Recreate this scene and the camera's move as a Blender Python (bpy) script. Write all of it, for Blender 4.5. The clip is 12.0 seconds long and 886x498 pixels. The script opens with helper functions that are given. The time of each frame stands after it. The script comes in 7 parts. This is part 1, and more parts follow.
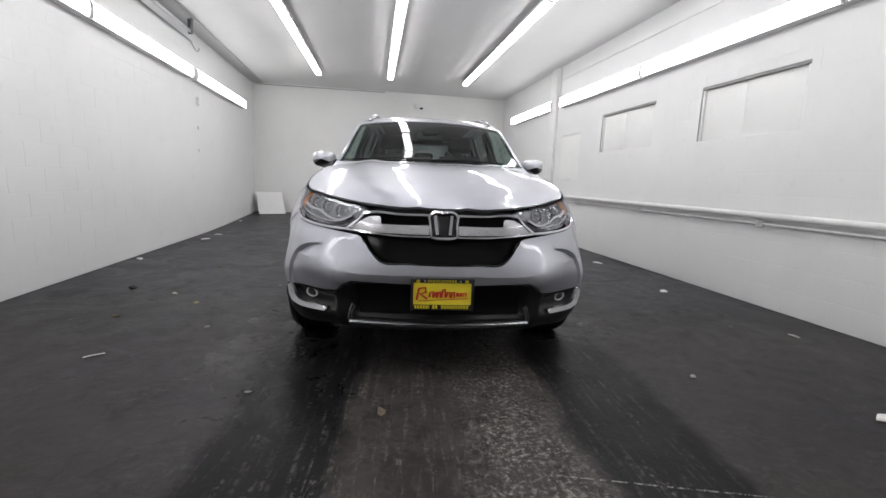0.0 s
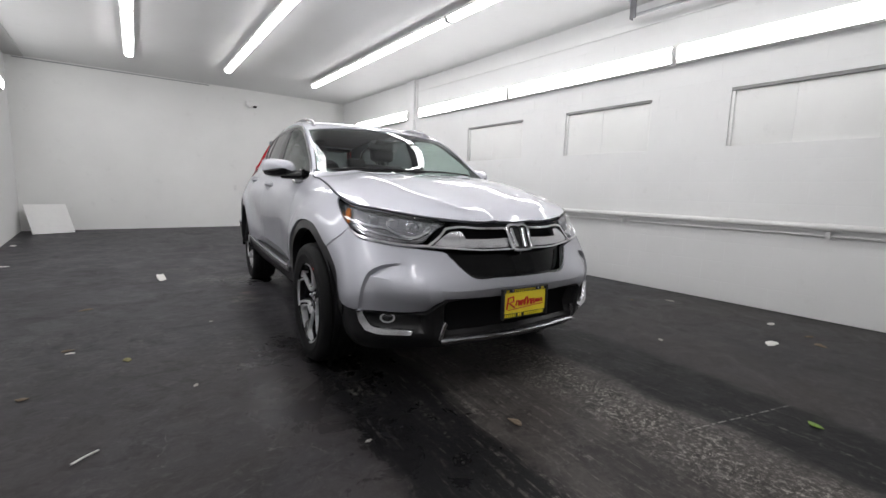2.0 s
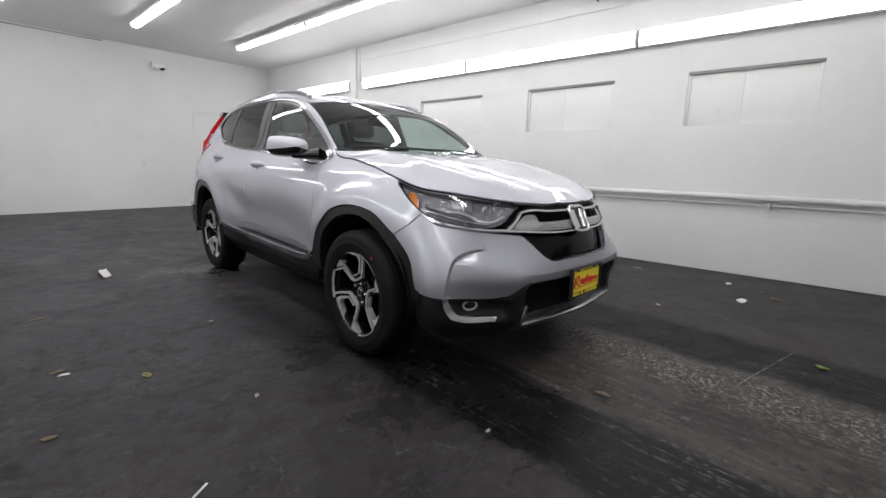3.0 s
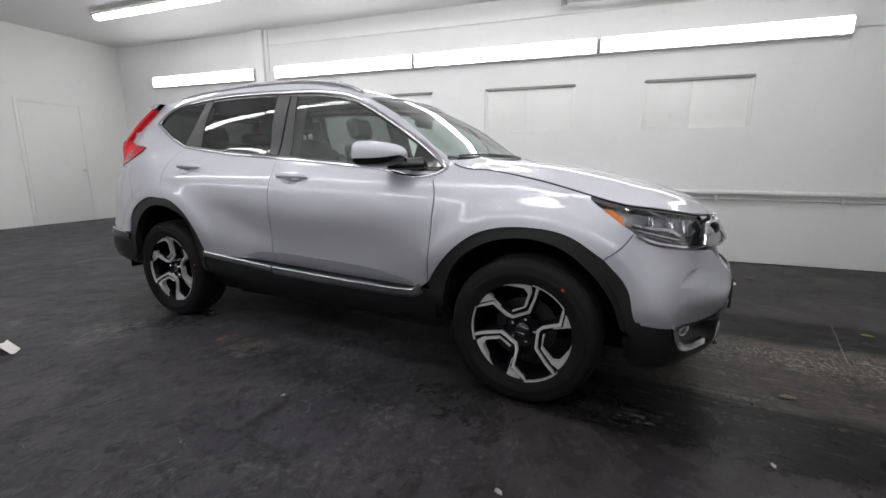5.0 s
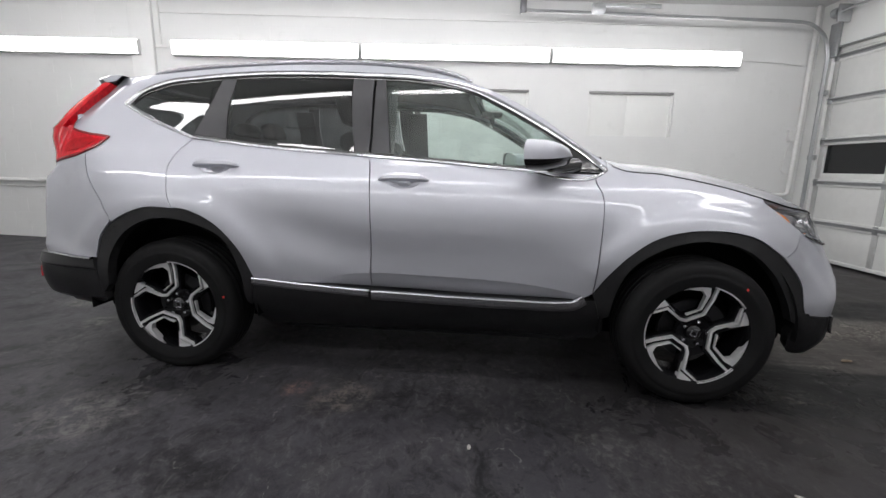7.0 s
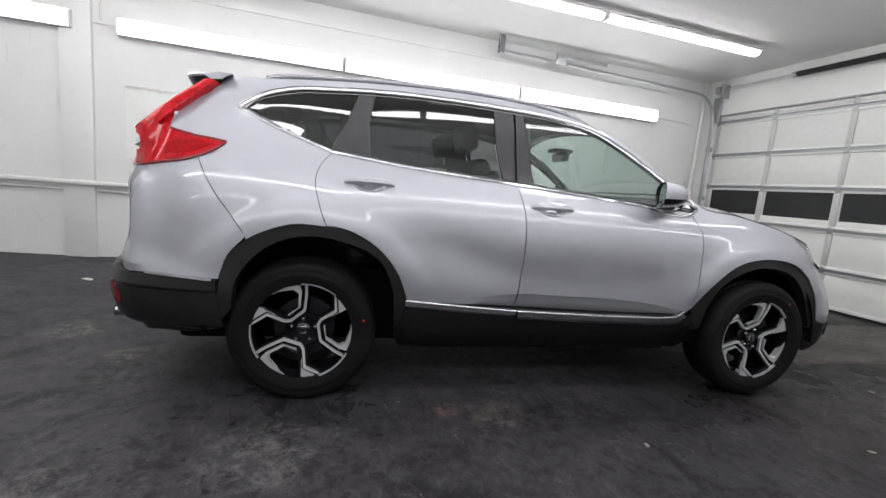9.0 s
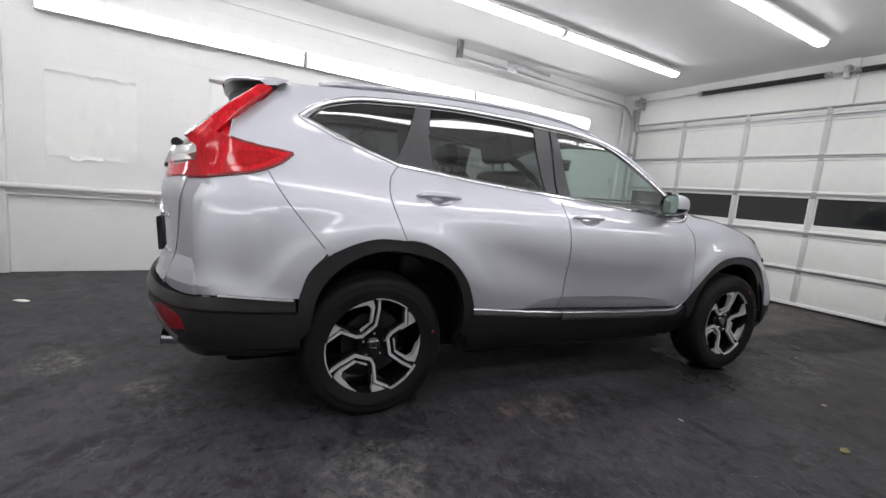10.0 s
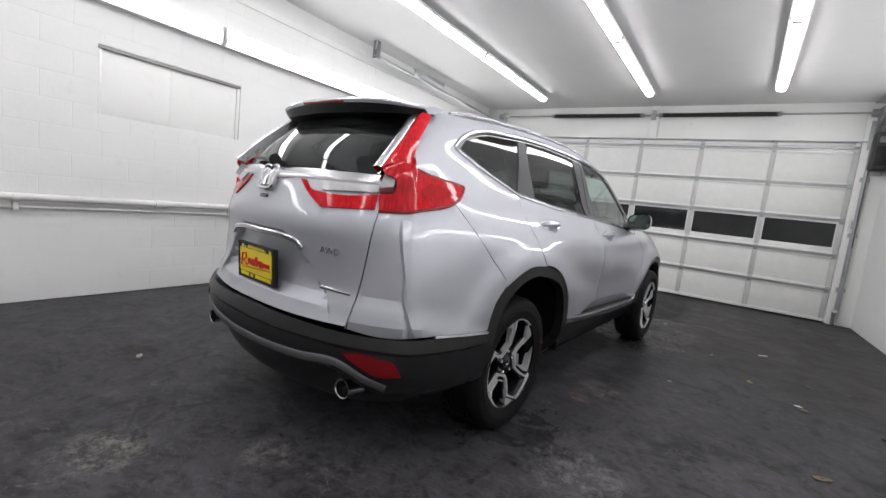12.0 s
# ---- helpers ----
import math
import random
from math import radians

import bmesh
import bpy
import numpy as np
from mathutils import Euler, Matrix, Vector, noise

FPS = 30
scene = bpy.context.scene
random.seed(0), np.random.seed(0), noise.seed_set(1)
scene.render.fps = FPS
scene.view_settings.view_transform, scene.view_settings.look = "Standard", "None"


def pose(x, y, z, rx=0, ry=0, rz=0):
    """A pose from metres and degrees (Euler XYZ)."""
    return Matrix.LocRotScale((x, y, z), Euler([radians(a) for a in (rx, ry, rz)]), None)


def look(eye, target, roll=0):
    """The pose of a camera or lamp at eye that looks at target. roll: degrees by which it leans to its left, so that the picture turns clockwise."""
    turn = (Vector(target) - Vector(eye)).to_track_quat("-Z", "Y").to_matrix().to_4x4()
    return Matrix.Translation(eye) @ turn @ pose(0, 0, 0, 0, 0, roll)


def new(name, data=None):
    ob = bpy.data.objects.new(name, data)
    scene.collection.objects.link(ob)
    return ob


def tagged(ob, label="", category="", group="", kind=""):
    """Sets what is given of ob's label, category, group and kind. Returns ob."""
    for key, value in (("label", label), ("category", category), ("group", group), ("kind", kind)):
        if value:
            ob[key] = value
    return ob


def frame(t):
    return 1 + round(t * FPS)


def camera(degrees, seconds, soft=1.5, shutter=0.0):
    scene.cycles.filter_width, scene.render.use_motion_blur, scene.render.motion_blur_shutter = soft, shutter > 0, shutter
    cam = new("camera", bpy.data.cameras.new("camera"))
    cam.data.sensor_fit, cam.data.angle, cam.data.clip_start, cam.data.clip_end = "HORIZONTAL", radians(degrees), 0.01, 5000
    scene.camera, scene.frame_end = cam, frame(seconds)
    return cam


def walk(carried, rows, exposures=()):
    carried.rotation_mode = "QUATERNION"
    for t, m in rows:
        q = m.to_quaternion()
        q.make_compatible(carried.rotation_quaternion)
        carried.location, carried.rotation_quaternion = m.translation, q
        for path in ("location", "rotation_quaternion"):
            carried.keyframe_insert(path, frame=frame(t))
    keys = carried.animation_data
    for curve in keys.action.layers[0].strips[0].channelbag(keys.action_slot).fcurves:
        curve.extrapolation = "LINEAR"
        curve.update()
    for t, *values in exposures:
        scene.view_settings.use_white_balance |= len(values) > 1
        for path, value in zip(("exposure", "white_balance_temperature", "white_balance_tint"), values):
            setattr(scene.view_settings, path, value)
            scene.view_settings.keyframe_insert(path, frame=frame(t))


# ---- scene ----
cam = camera(91.9, 12.0)
PATH = [
    (0, (-0.205, 1.747, 1.028), (0.151, 3.69, 0.717), 2.2),
    (0.5, (-0.475, 1.78, 1.018), (0.16, 3.658, 0.755), 3.1),
    (1, (-0.812, 1.929, 1.031), (0.06, 3.711, 0.78), 3.6),
    (1.5, (-1.222, 2.043, 1.042), (-0.157, 3.713, 0.766), 2.1),
    (2, (-1.536, 2.294, 1.039), (-0.329, 3.866, 0.774), 1.6),
    (2.5, (-1.833, 2.59, 1.034), (-0.482, 4.029, 0.712), 2.1),
    (2.7, (-1.953, 2.716, 1.053), (-0.53, 4.078, 0.709), 1.8),
    (4.3, (-2.451, 3.905, 1.1), (-0.75, 4.868, 0.676), -0.4),
    (4.5, (-2.471, 4.071, 1.122), (-0.725, 4.961, 0.722), -0.7),
    (5, (-2.556, 4.487, 1.13), (-0.712, 5.161, 0.743), 0.3),
    (5.5, (-2.583, 4.891, 1.109), (-0.686, 5.377, 0.703), 0.3),
    (6, (-2.582, 5.304, 1.116), (-0.644, 5.613, 0.732), 0.3),
    (6.5, (-2.609, 5.693, 1.118), (-0.651, 5.84, 0.735), 0.4),
    (7, (-2.555, 6.033, 1.117), (-0.591, 6.016, 0.741), 1.1),
    (7.2, (-2.553, 6.175, 1.12), (-0.59, 6.093, 0.748), 1.0),
    (8.8, (-2.487, 7.321, 1.112), (-0.592, 6.75, 0.827), 3.7),
    (9, (-2.466, 7.464, 1.106), (-0.582, 6.852, 0.832), 4.9),
    (9.5, (-2.325, 7.831, 1.125), (-0.507, 7.051, 0.829), 4.7),
    (10, (-2.208, 8.247, 1.13), (-0.505, 7.231, 0.869), 5.1),
    (10.5, (-2.0, 8.589, 1.129), (-0.422, 7.388, 0.871), 5.3),
    (11, (-1.75, 8.957, 1.144), (-0.326, 7.57, 0.918), 5.4),
    (11.5, (-1.505, 9.308, 1.153), (-0.253, 7.77, 0.892), 6.1),
    (12, (-1.154, 9.565, 1.175), (-0.084, 7.89, 0.95), 6.5),
]
# seconds, stops, kelvin, tint
LEVELS = [(0, .06, 6500, 12.5), (2.7, .06, 6500, 12.5), (4.5, -.04, 6500, 12.5), (5.5, .0, 6500, 12), (6.0, .06, 6500, 12), (6.5, .10, 6500, 12), (9.0, .11, 6500, 12), (12.0, .12, 6500, 12.5)]
walk(cam, [(t, look(eye, target, roll)) for t, eye, target, roll in PATH], LEVELS)

# ---- light: the place is lit by its fluorescent strips alone; a dim grey world shows through nothing ----
world = bpy.data.worlds.new("world")
world.use_nodes = True
world.node_tree.nodes["Background"].inputs[0].default_value = (.5, .55, .6, 1)
world.node_tree.nodes["Background"].inputs[1].default_value = .02
scene.world = world
GLOW, WALL_GLOW = 15.0, 10.0


# ---- materials ----
def material(name, color=(.5, .5, .5), rough=.5, metal=0.0, coat=0.0, spec=.5):
    m = bpy.data.materials.new(name)
    m.use_nodes = True
    b = m.node_tree.nodes["Principled BSDF"]
    b.inputs["Base Color"].default_value = (*color, 1)
    b.inputs["Roughness"].default_value = rough
    b.inputs["Metallic"].default_value = metal
    b.inputs["Coat Weight"].default_value = coat
    b.inputs["Coat Roughness"].default_value = .03
    b.inputs["Specular IOR Level"].default_value = spec
    return m


class Nodes:
    """Short forms for wiring a material."""

    def __init__(self, m):
        self.tree, self.nodes = m.node_tree, m.node_tree.nodes
        self.bsdf = self.nodes.get("Principled BSDF")
        self.where = self.nodes.new("ShaderNodeTexCoord").outputs["Object"]

    def link(self, a, b):
        self.tree.links.new(a, b)

    def stretch(self, x, y, z):
        n = self.nodes.new("ShaderNodeMapping")
        n.inputs["Scale"].default_value = (x, y, z)
        self.link(self.where, n.inputs["Vector"])
        return n.outputs[0]

    def noise(self, scale, detail=4, rough=.55, vector=None, distort=0.0):
        n = self.nodes.new("ShaderNodeTexNoise")
        n.inputs["Scale"].default_value, n.inputs["Detail"].default_value = scale, detail
        n.inputs["Roughness"].default_value, n.inputs["Distortion"].default_value = rough, distort
        self.link(vector or self.where, n.inputs["Vector"])
        return n.outputs["Fac"]

    def cells(self, scale, vector=None, feature="F1"):
        n = self.nodes.new("ShaderNodeTexVoronoi")
        n.feature = feature
        n.inputs["Scale"].default_value = scale
        self.link(vector or self.where, n.inputs["Vector"])
        return n.outputs["Distance"]

    def ramp(self, value, *stops):
        n = self.nodes.new("ShaderNodeValToRGB")
        for i, (at, c) in enumerate(stops):
            e = n.color_ramp.elements[i] if i < 2 else n.color_ramp.elements.new(at)
            e.position = at
            e.color = (c, c, c, 1) if isinstance(c, (int, float)) else (*c, 1)
        self.link(value, n.inputs[0])
        return n.outputs[0]

    def mix(self, f, a, b, how="MIX"):
        n = self.nodes.new("ShaderNodeMix")
        n.data_type, n.blend_type = "RGBA", how
        for v, i in ((f, 0), (a, 6), (b, 7)):
            if isinstance(v, (int, float)) and i == 0:
                n.inputs[0].default_value = v
            elif isinstance(v, tuple):
                n.inputs[i].default_value = (*v, 1)
            else:
                self.link(v, n.inputs[i])
        return n.outputs[2]

    def math(self, how, a, b):
        n = self.nodes.new("ShaderNodeMath")
        n.operation = how
        for v, i in ((a, 0), (b, 1)):
            if isinstance(v, (int, float)):
                n.inputs[i].default_value = v
            else:
                self.link(v, n.inputs[i])
        return n.outputs[0]

    def bump(self, height, strength=.3, far=.01):
        n = self.nodes.new("ShaderNodeBump")
        n.inputs["Strength"].default_value, n.inputs["Distance"].default_value = strength, far
        self.link(height, n.inputs["Height"])
        self.link(n.outputs[0], self.bsdf.inputs["Normal"])

    def set(self, name, value):
        self.link(value, self.bsdf.inputs[name])


def grained(name, color, rough, scale=40, vary=.12, bump=.1, far=.004, metal=0.0, coat=0.0, spec=.5):
    """A surface whose colour and gloss vary at two scales."""
    m = material(name, color, rough, metal, coat, spec)
    n = Nodes(m)
    fine, broad = n.noise(scale, 5), n.noise(scale / 14, 3)
    low = tuple(c * (1 - vary) for c in color)
    high = tuple(min(c * (1 + vary), 1) for c in color)
    blend = n.math("ADD", n.math("MULTIPLY", fine, .4), n.math("MULTIPLY", broad, .6))
    n.set("Base Color", n.mix(n.ramp(blend, (.3, 0.0), (.7, 1.0)), low, high))
    n.set("Roughness", n.ramp(fine, (.25, max(rough - .08, .02)), (.75, min(rough + .08, 1))))
    if bump:
        n.bump(fine, bump, far)
    return m


def paint_material():
    m = material("silver_metallic_paint", (.40, .40, .43), .46, .66, .85)
    n = Nodes(m)
    n.bsdf.inputs["Coat Roughness"].default_value = .04
    n.bsdf.inputs["Coat IOR"].default_value = 1.5
    flake = n.cells(1600)
    n.set("Base Color", n.mix(n.ramp(flake, (.2, 0.0), (.7, 1.0)), (.375, .381, .420), (.48, .488, .534)))
    n.set("Roughness", n.ramp(n.noise(3, 3), (.3, .44), (.7, .50)))
    return m


def glass_material(name, tint, gleam=.075, rough=0.0, film=0.0):
    m = bpy.data.materials.new(name)
    m.use_nodes = True
    t = m.node_tree
    t.nodes.clear()
    out, mix = t.nodes.new("ShaderNodeOutputMaterial"), t.nodes.new("ShaderNodeMixShader")
    clear, gloss, facing = t.nodes.new("ShaderNodeBsdfTransparent"), t.nodes.new("ShaderNodeBsdfGlossy"), t.nodes.new("ShaderNodeLayerWeight")
    clear.inputs[0].default_value = (*tint, 1)
    gloss.inputs["Roughness"].default_value = rough
    facing.inputs[0].default_value = .5
    steep, scaled = t.nodes.new("ShaderNodeMath"), t.nodes.new("ShaderNodeMath")
    steep.operation, scaled.operation = "POWER", "MULTIPLY_ADD"
    steep.inputs[1].default_value = 4.5
    scaled.inputs[1].default_value, scaled.inputs[2].default_value = .90, gleam
    t.links.new(facing.outputs["Facing"], steep.inputs[0])
    t.links.new(steep.outputs[0], scaled.inputs[0])
    t.links.new(scaled.outputs[0], mix.inputs[0])
    t.links.new(clear.outputs[0], mix.inputs[1])
    t.links.new(gloss.outputs[0], mix.inputs[2])
    t.links.new(mix.outputs[0], out.inputs[0])
    if film:
        # dried drops and dust lie on the pane
        n = Nodes(m)
        drops, drift = n.ramp(n.cells(70), (.16, 1.0), (.34, 0.0)), n.ramp(n.noise(4, 5, .65), (.35, .15), (.65, 1.0))
        cover = n.math("MULTIPLY", n.math("MULTIPLY", n.math("ADD", drops, .45), drift), film)
        dust, over = t.nodes.new("ShaderNodeBsdfDiffuse"), t.nodes.new("ShaderNodeMixShader")
        dust.inputs[0].default_value = (.50, .56, .53, 1)
        t.links.new(cover, over.inputs[0])
        t.links.new(mix.outputs[0], over.inputs[1])
        t.links.new(dust.outputs[0], over.inputs[2])
        t.links.new(over.outputs[0], out.inputs[0])
    return m


def red_lens_material(name, low, high):
    """A moulded lamp lens: fine upright flutes and broad cells behind a smooth face."""
    m = material(name, high, .08, 0, 0, .32)
    n = Nodes(m)
    flute = n.noise(60, 2, .5, n.stretch(1.6, 1.6, .12))
    cell = n.noise(9, 3, .6, n.stretch(1, 1, 2.2))
    blend = n.math("ADD", n.math("MULTIPLY", flute, .7), n.math("MULTIPLY", cell, .3))
    n.set("Base Color", n.mix(n.ramp(blend, (.25, 0.0), (.60, 1.0)), low, high))
    return m


def glow_material(name, color, strength):
    m = material(name, (.9, .9, .9), .4)
    b = m.node_tree.nodes["Principled BSDF"]
    b.inputs["Emission Color"].default_value = (*color, 1)
    b.inputs["Emission Strength"].default_value = strength
    return m


def wall_material(name, color=(.78, .785, .78)):
    m = material(name, color, .55)
    n = Nodes(m)
    n.where = n.nodes.new("ShaderNodeNewGeometry").outputs["Position"]
    broad, fine, grime = n.noise(.9, 5, .6), n.noise(55, 4), n.noise(5, 6, .7)
    c = n.mix(n.ramp(broad, (.3, 0.0), (.7, 1.0)), tuple(v * .93 for v in color), color)
    n.set("Base Color", n.mix(n.ramp(grime, (.60, 0.0), (.80, .35)), c, (.52, .52, .50)))
    n.set("Roughness", n.ramp(broad, (.3, .42), (.7, .6)))
    n.bump(n.math("ADD", n.math("MULTIPLY", fine, .7), n.math("MULTIPLY", n.noise(14, 3), .6)), .25, .004)
    return m


def floor_material():
    """Sealed dark concrete: broad blotches, scuffs, dust, and the black tracks of many tyres in front of the car."""
    m = material("sealed_dark_floor", (.03, .03, .03), .4)
    n = Nodes(m)
    turn = n.nodes.new("ShaderNodeMapping")
    turn.inputs["Rotation"].default_value[2] = radians(5.52)
    turn.inputs["Location"].default_value = (.1904, -4.7145, 0)
    n.link(n.where, turn.inputs["Vector"])
    local = turn.outputs[0]
    split = n.nodes.new("ShaderNodeSeparateXYZ")
    n.link(local, split.inputs[0])
    long = n.nodes.new("ShaderNodeMapping")
    long.inputs["Scale"].default_value = (9, .8, 1)
    n.link(local, long.inputs["Vector"])
    streak = n.noise(1.6, 6, .7, long.outputs[0])
    big, mid, fine, speck = n.noise(.55, 6, .62, None, .6), n.noise(2.6, 8, .7, None, 1.1), n.noise(26, 6, .72), n.noise(150, 3, .6)
    wob = n.math("ADD", n.math("MULTIPLY", n.math("SUBTRACT", n.noise(1.3, 5, .65), .5), .34), n.math("MULTIPLY", n.math("SUBTRACT", n.noise(14, 4, .7), .5), .10))
    x = n.math("ADD", split.outputs[0], wob)
    y = split.outputs[1]

    def rise(value, a, b):
        r = n.nodes.new("ShaderNodeMapRange")
        r.interpolation_type = "SMOOTHSTEP"
        r.inputs["From Min"].default_value, r.inputs["From Max"].default_value = a, b
        n.link(value, r.inputs["Value"])
        return r.outputs[0]

    def band(lo, hi, soft=.05):
        return n.math("MULTIPLY", rise(x, lo - soft, lo + soft), rise(x, hi + soft, hi - soft))

    ahead = rise(y, .9, -.2)
    tracks = n.math("MULTIPLY", n.math("ADD", band(-.95, -.42), band(.55, 1.10)), ahead)
    grit = n.math("MULTIPLY", n.math("MULTIPLY", band(.10, .46, .12), rise(y, .25, -.35)), n.ramp(n.noise(3.5, 5, .7), (.35, .1), (.62, 1.0)))
    middle = n.math("MULTIPLY", band(-.52, .55, .10), rise(y, .3, -.3))
    c = n.mix(n.ramp(big, (.36, 0.0), (.64, 1.0)), (.0215, .0208, .0240), (.0445, .043, .0488))
    c = n.mix(n.ramp(mid, (.48, 0.0), (.68, .7)), c, (.058, .056, .057))
    c = n.mix(n.math("MULTIPLY", middle, n.ramp(n.noise(7, 8, .75, long.outputs[0]), (.3, .4), (.7, 1.0))), c, (.080, .072, .065))
    spots = n.ramp(n.noise(5.5, 5, .6, None, .4), (.36, 1.0), (.42, 0.0))
    c = n.mix(n.math("MULTIPLY", middle, n.math("MULTIPLY", spots, .8)), c, (.014, .013, .013))
    c = n.mix(n.ramp(n.noise(4.3, 6, .68, None, 1.5), (.34, .9), (.46, 0.0)), c, (.010, .010, .011))
    scuff = n.math("MULTIPLY", n.ramp(n.noise(1.15, 5, .62, None, .5), (.50, 0.0), (.62, 1.0)), n.ramp(fine, (.50, 0.0), (.62, 1.0)))
    c = n.mix(n.math("MULTIPLY", scuff, .34), c, (.17, .165, .155))
    dusty = n.math("MULTIPLY", rise(y, .4, 2.0), n.ramp(n.noise(.8, 4, .6), (.35, .5), (.6, 1.0)))
    c = n.mix(n.math("MULTIPLY", dusty, n.ramp(n.noise(3.2, 8, .72, None, 1.4), (.36, .0), (.62, .75))), c, (.068, .0655, .0735))
    c = n.mix(n.math("MULTIPLY", n.ramp(n.noise(1.9, 7, .7, None, 1.8), (.36, 1.0), (.47, 0.0)), .7), c, (.012, .0115, .0125))
    c = n.mix(n.math("MULTIPLY", n.ramp(n.noise(8.5, 10, .80, None, .8), (.36, 1.0), (.49, 0.0)), .72), c, (.012, .0115, .0125))
    c = n.mix(n.math("MULTIPLY", n.ramp(n.noise(10.5, 12, .84, n.stretch(1, 1.6, 1), 1.0), (.52, 0.0), (.66, 1.0)), .50), c, (.125, .121, .121))
    blots = n.math("MULTIPLY", n.ramp(n.noise(10.5, 4, .55, None, .35), (.31, 1.0), (.36, 0.0)), n.ramp(n.noise(1.7, 3, .5), (.42, 0.0), (.56, 1.0)))
    c = n.mix(n.math("MULTIPLY", blots, .8), c, (.0095, .0092, .0102))
    bent = n.nodes.new("ShaderNodeVectorMath")
    bent.operation = "ADD"
    wave = n.nodes.new("ShaderNodeTexNoise")
    wave.inputs["Scale"].default_value, wave.inputs["Detail"].default_value = 2.2, 5
    n.link(n.where, wave.inputs["Vector"])
    n.link(n.where, bent.inputs[0])
    n.link(wave.outputs["Color"], bent.inputs[1])
    hair = n.ramp(n.cells(1.9, bent.outputs[0], "DISTANCE_TO_EDGE"), (.003, 1.0), (.011, 0.0))
    hair = n.math("MULTIPLY", n.math("MULTIPLY", hair, n.ramp(n.noise(2.9, 4, .6), (.55, 0.0), (.62, 1.0))), n.ramp(n.noise(48, 4, .7), (.44, 0.0), (.56, 1.0)))
    c = n.mix(n.math("MULTIPLY", hair, .65), c, (.17, .165, .158))
    flat = n.nodes.new("ShaderNodeCombineXYZ")
    n.link(x, flat.inputs[0])
    n.link(y, flat.inputs[1])
    for px, py, r, tone in ((.20, 4.20, .24, (.20, .195, .17)), (-.28, 3.72, .16, (.17, .165, .15)), (-1.05, 1.70, .20, (.17, .15, .13)), (-1.30, 2.78, .34, (.16, .155, .15)), (-1.0, 1.95, .10, (.20, .13, .11)), (-.78, -.66, .10, (.20, .20, .17)), (-1.5, 3.5, .3, (.13, .125, .125))):
        gap = n.nodes.new("ShaderNodeVectorMath")
        gap.operation = "DISTANCE"
        n.link(flat.outputs[0], gap.inputs[0])
        gap.inputs[1].default_value = (px, py, 0)
        patch = n.math("MULTIPLY", rise(gap.outputs["Value"], r, r * .25), n.ramp(n.noise(13 + 3 * px, 10, .84, None, .3), (.47, 0.0), (.60, .9)))
        c = n.mix(patch, c, tone)
    # wet patches round the wheels, with the tyres' contact shadows painted in
    damp_shade = None
    for px, py, r in ((-.85, .05, .85), (-1.0, -.55, .75), (-.85, 2.65, .75), (.95, .1, .8), (-.75, -1.1, .6)):
        gap = n.nodes.new("ShaderNodeVectorMath")
        gap.operation = "DISTANCE"
        n.link(flat.outputs[0], gap.inputs[0])
        gap.inputs[1].default_value = (px, py, 0)
        spot = rise(gap.outputs["Value"], r, 0)
        damp_shade = spot if damp_shade is None else n.math("MAXIMUM", damp_shade, spot)
    damp_shade = n.ramp(n.math("ADD", n.math("MULTIPLY", damp_shade, .42), n.noise(5.0, 9, .72, None, .8)), (.69, 0.0), (.80, 1.0))
    c = n.mix(n.math("MULTIPLY", damp_shade, .22), c, (.0075, .0075, .008))
    c = n.mix(n.math("MULTIPLY", rise(y, 1.4, -.2), .08), c, (.008, .008, .008))
    c = n.mix(n.math("MULTIPLY", rise(y, .9, -.7), n.ramp(n.noise(1.1, 6, .66), (.34, .15), (.62, .62))), c, (.043, .0375, .0350))
    c = n.mix(n.math("MULTIPLY", tracks, .97), c, (.0070, .0070, .0078))
    pale = n.math("MULTIPLY", n.math("MULTIPLY", tracks, n.ramp(streak, (.56, 0.0), (.68, 1.0))), n.ramp(n.noise(40, 4, .7), (.50, 0.0), (.62, 1.0)))
    c = n.mix(n.math("MULTIPLY", pale, .8), c, (.14, .135, .12))
    c = n.mix(n.math("MULTIPLY", grit, n.ramp(n.noise(42, 10, .86), (.51, 0.0), (.58, 1.0))), c, (.44, .415, .38))
    drag = n.math("MULTIPLY", n.math("MULTIPLY", n.math("ADD", middle, n.math("MULTIPLY", tracks, .32)), n.ramp(n.noise(3.4, 7, .74, long.outputs[0], .4), (.52, 0.0), (.66, 1.0))), n.ramp(n.noise(30, 5, .75), (.44, 0.0), (.60, 1.0)))
    c = n.mix(n.math("MULTIPLY", drag, .72), c, (.21, .197, .178))
    off = n.math("ADD", n.math("ADD", y, 1.635), n.math("MULTIPLY", n.math("SUBTRACT", split.outputs[0], .387), .185))
    line = n.math("MULTIPLY", rise(n.math("ABSOLUTE", off, 0.0), .006, .002), n.math("MULTIPLY", rise(split.outputs[0], .34, .40), rise(split.outputs[0], 1.15, 1.0)))
    c = n.mix(n.math("MULTIPLY", line, n.ramp(n.noise(60, 4, .7), (.46, 0.0), (.58, .7))), c, (.34, .33, .31))
    c = n.mix(n.math("MULTIPLY", grit, .22), c, (.060, .054, .048))
    c = n.mix(n.ramp(speck, (.68, 0.0), (.76, .45)), c, (.12, .12, .115))
    n.set("Base Color", c)
    n.set("Roughness", n.math("SUBTRACT", n.math("ADD", n.ramp(mid, (.3, .32), (.75, .54)), n.math("MULTIPLY", grit, .2)), n.math("MULTIPLY", damp_shade, .16)))
    n.bsdf.inputs["Specular IOR Level"].default_value = .085
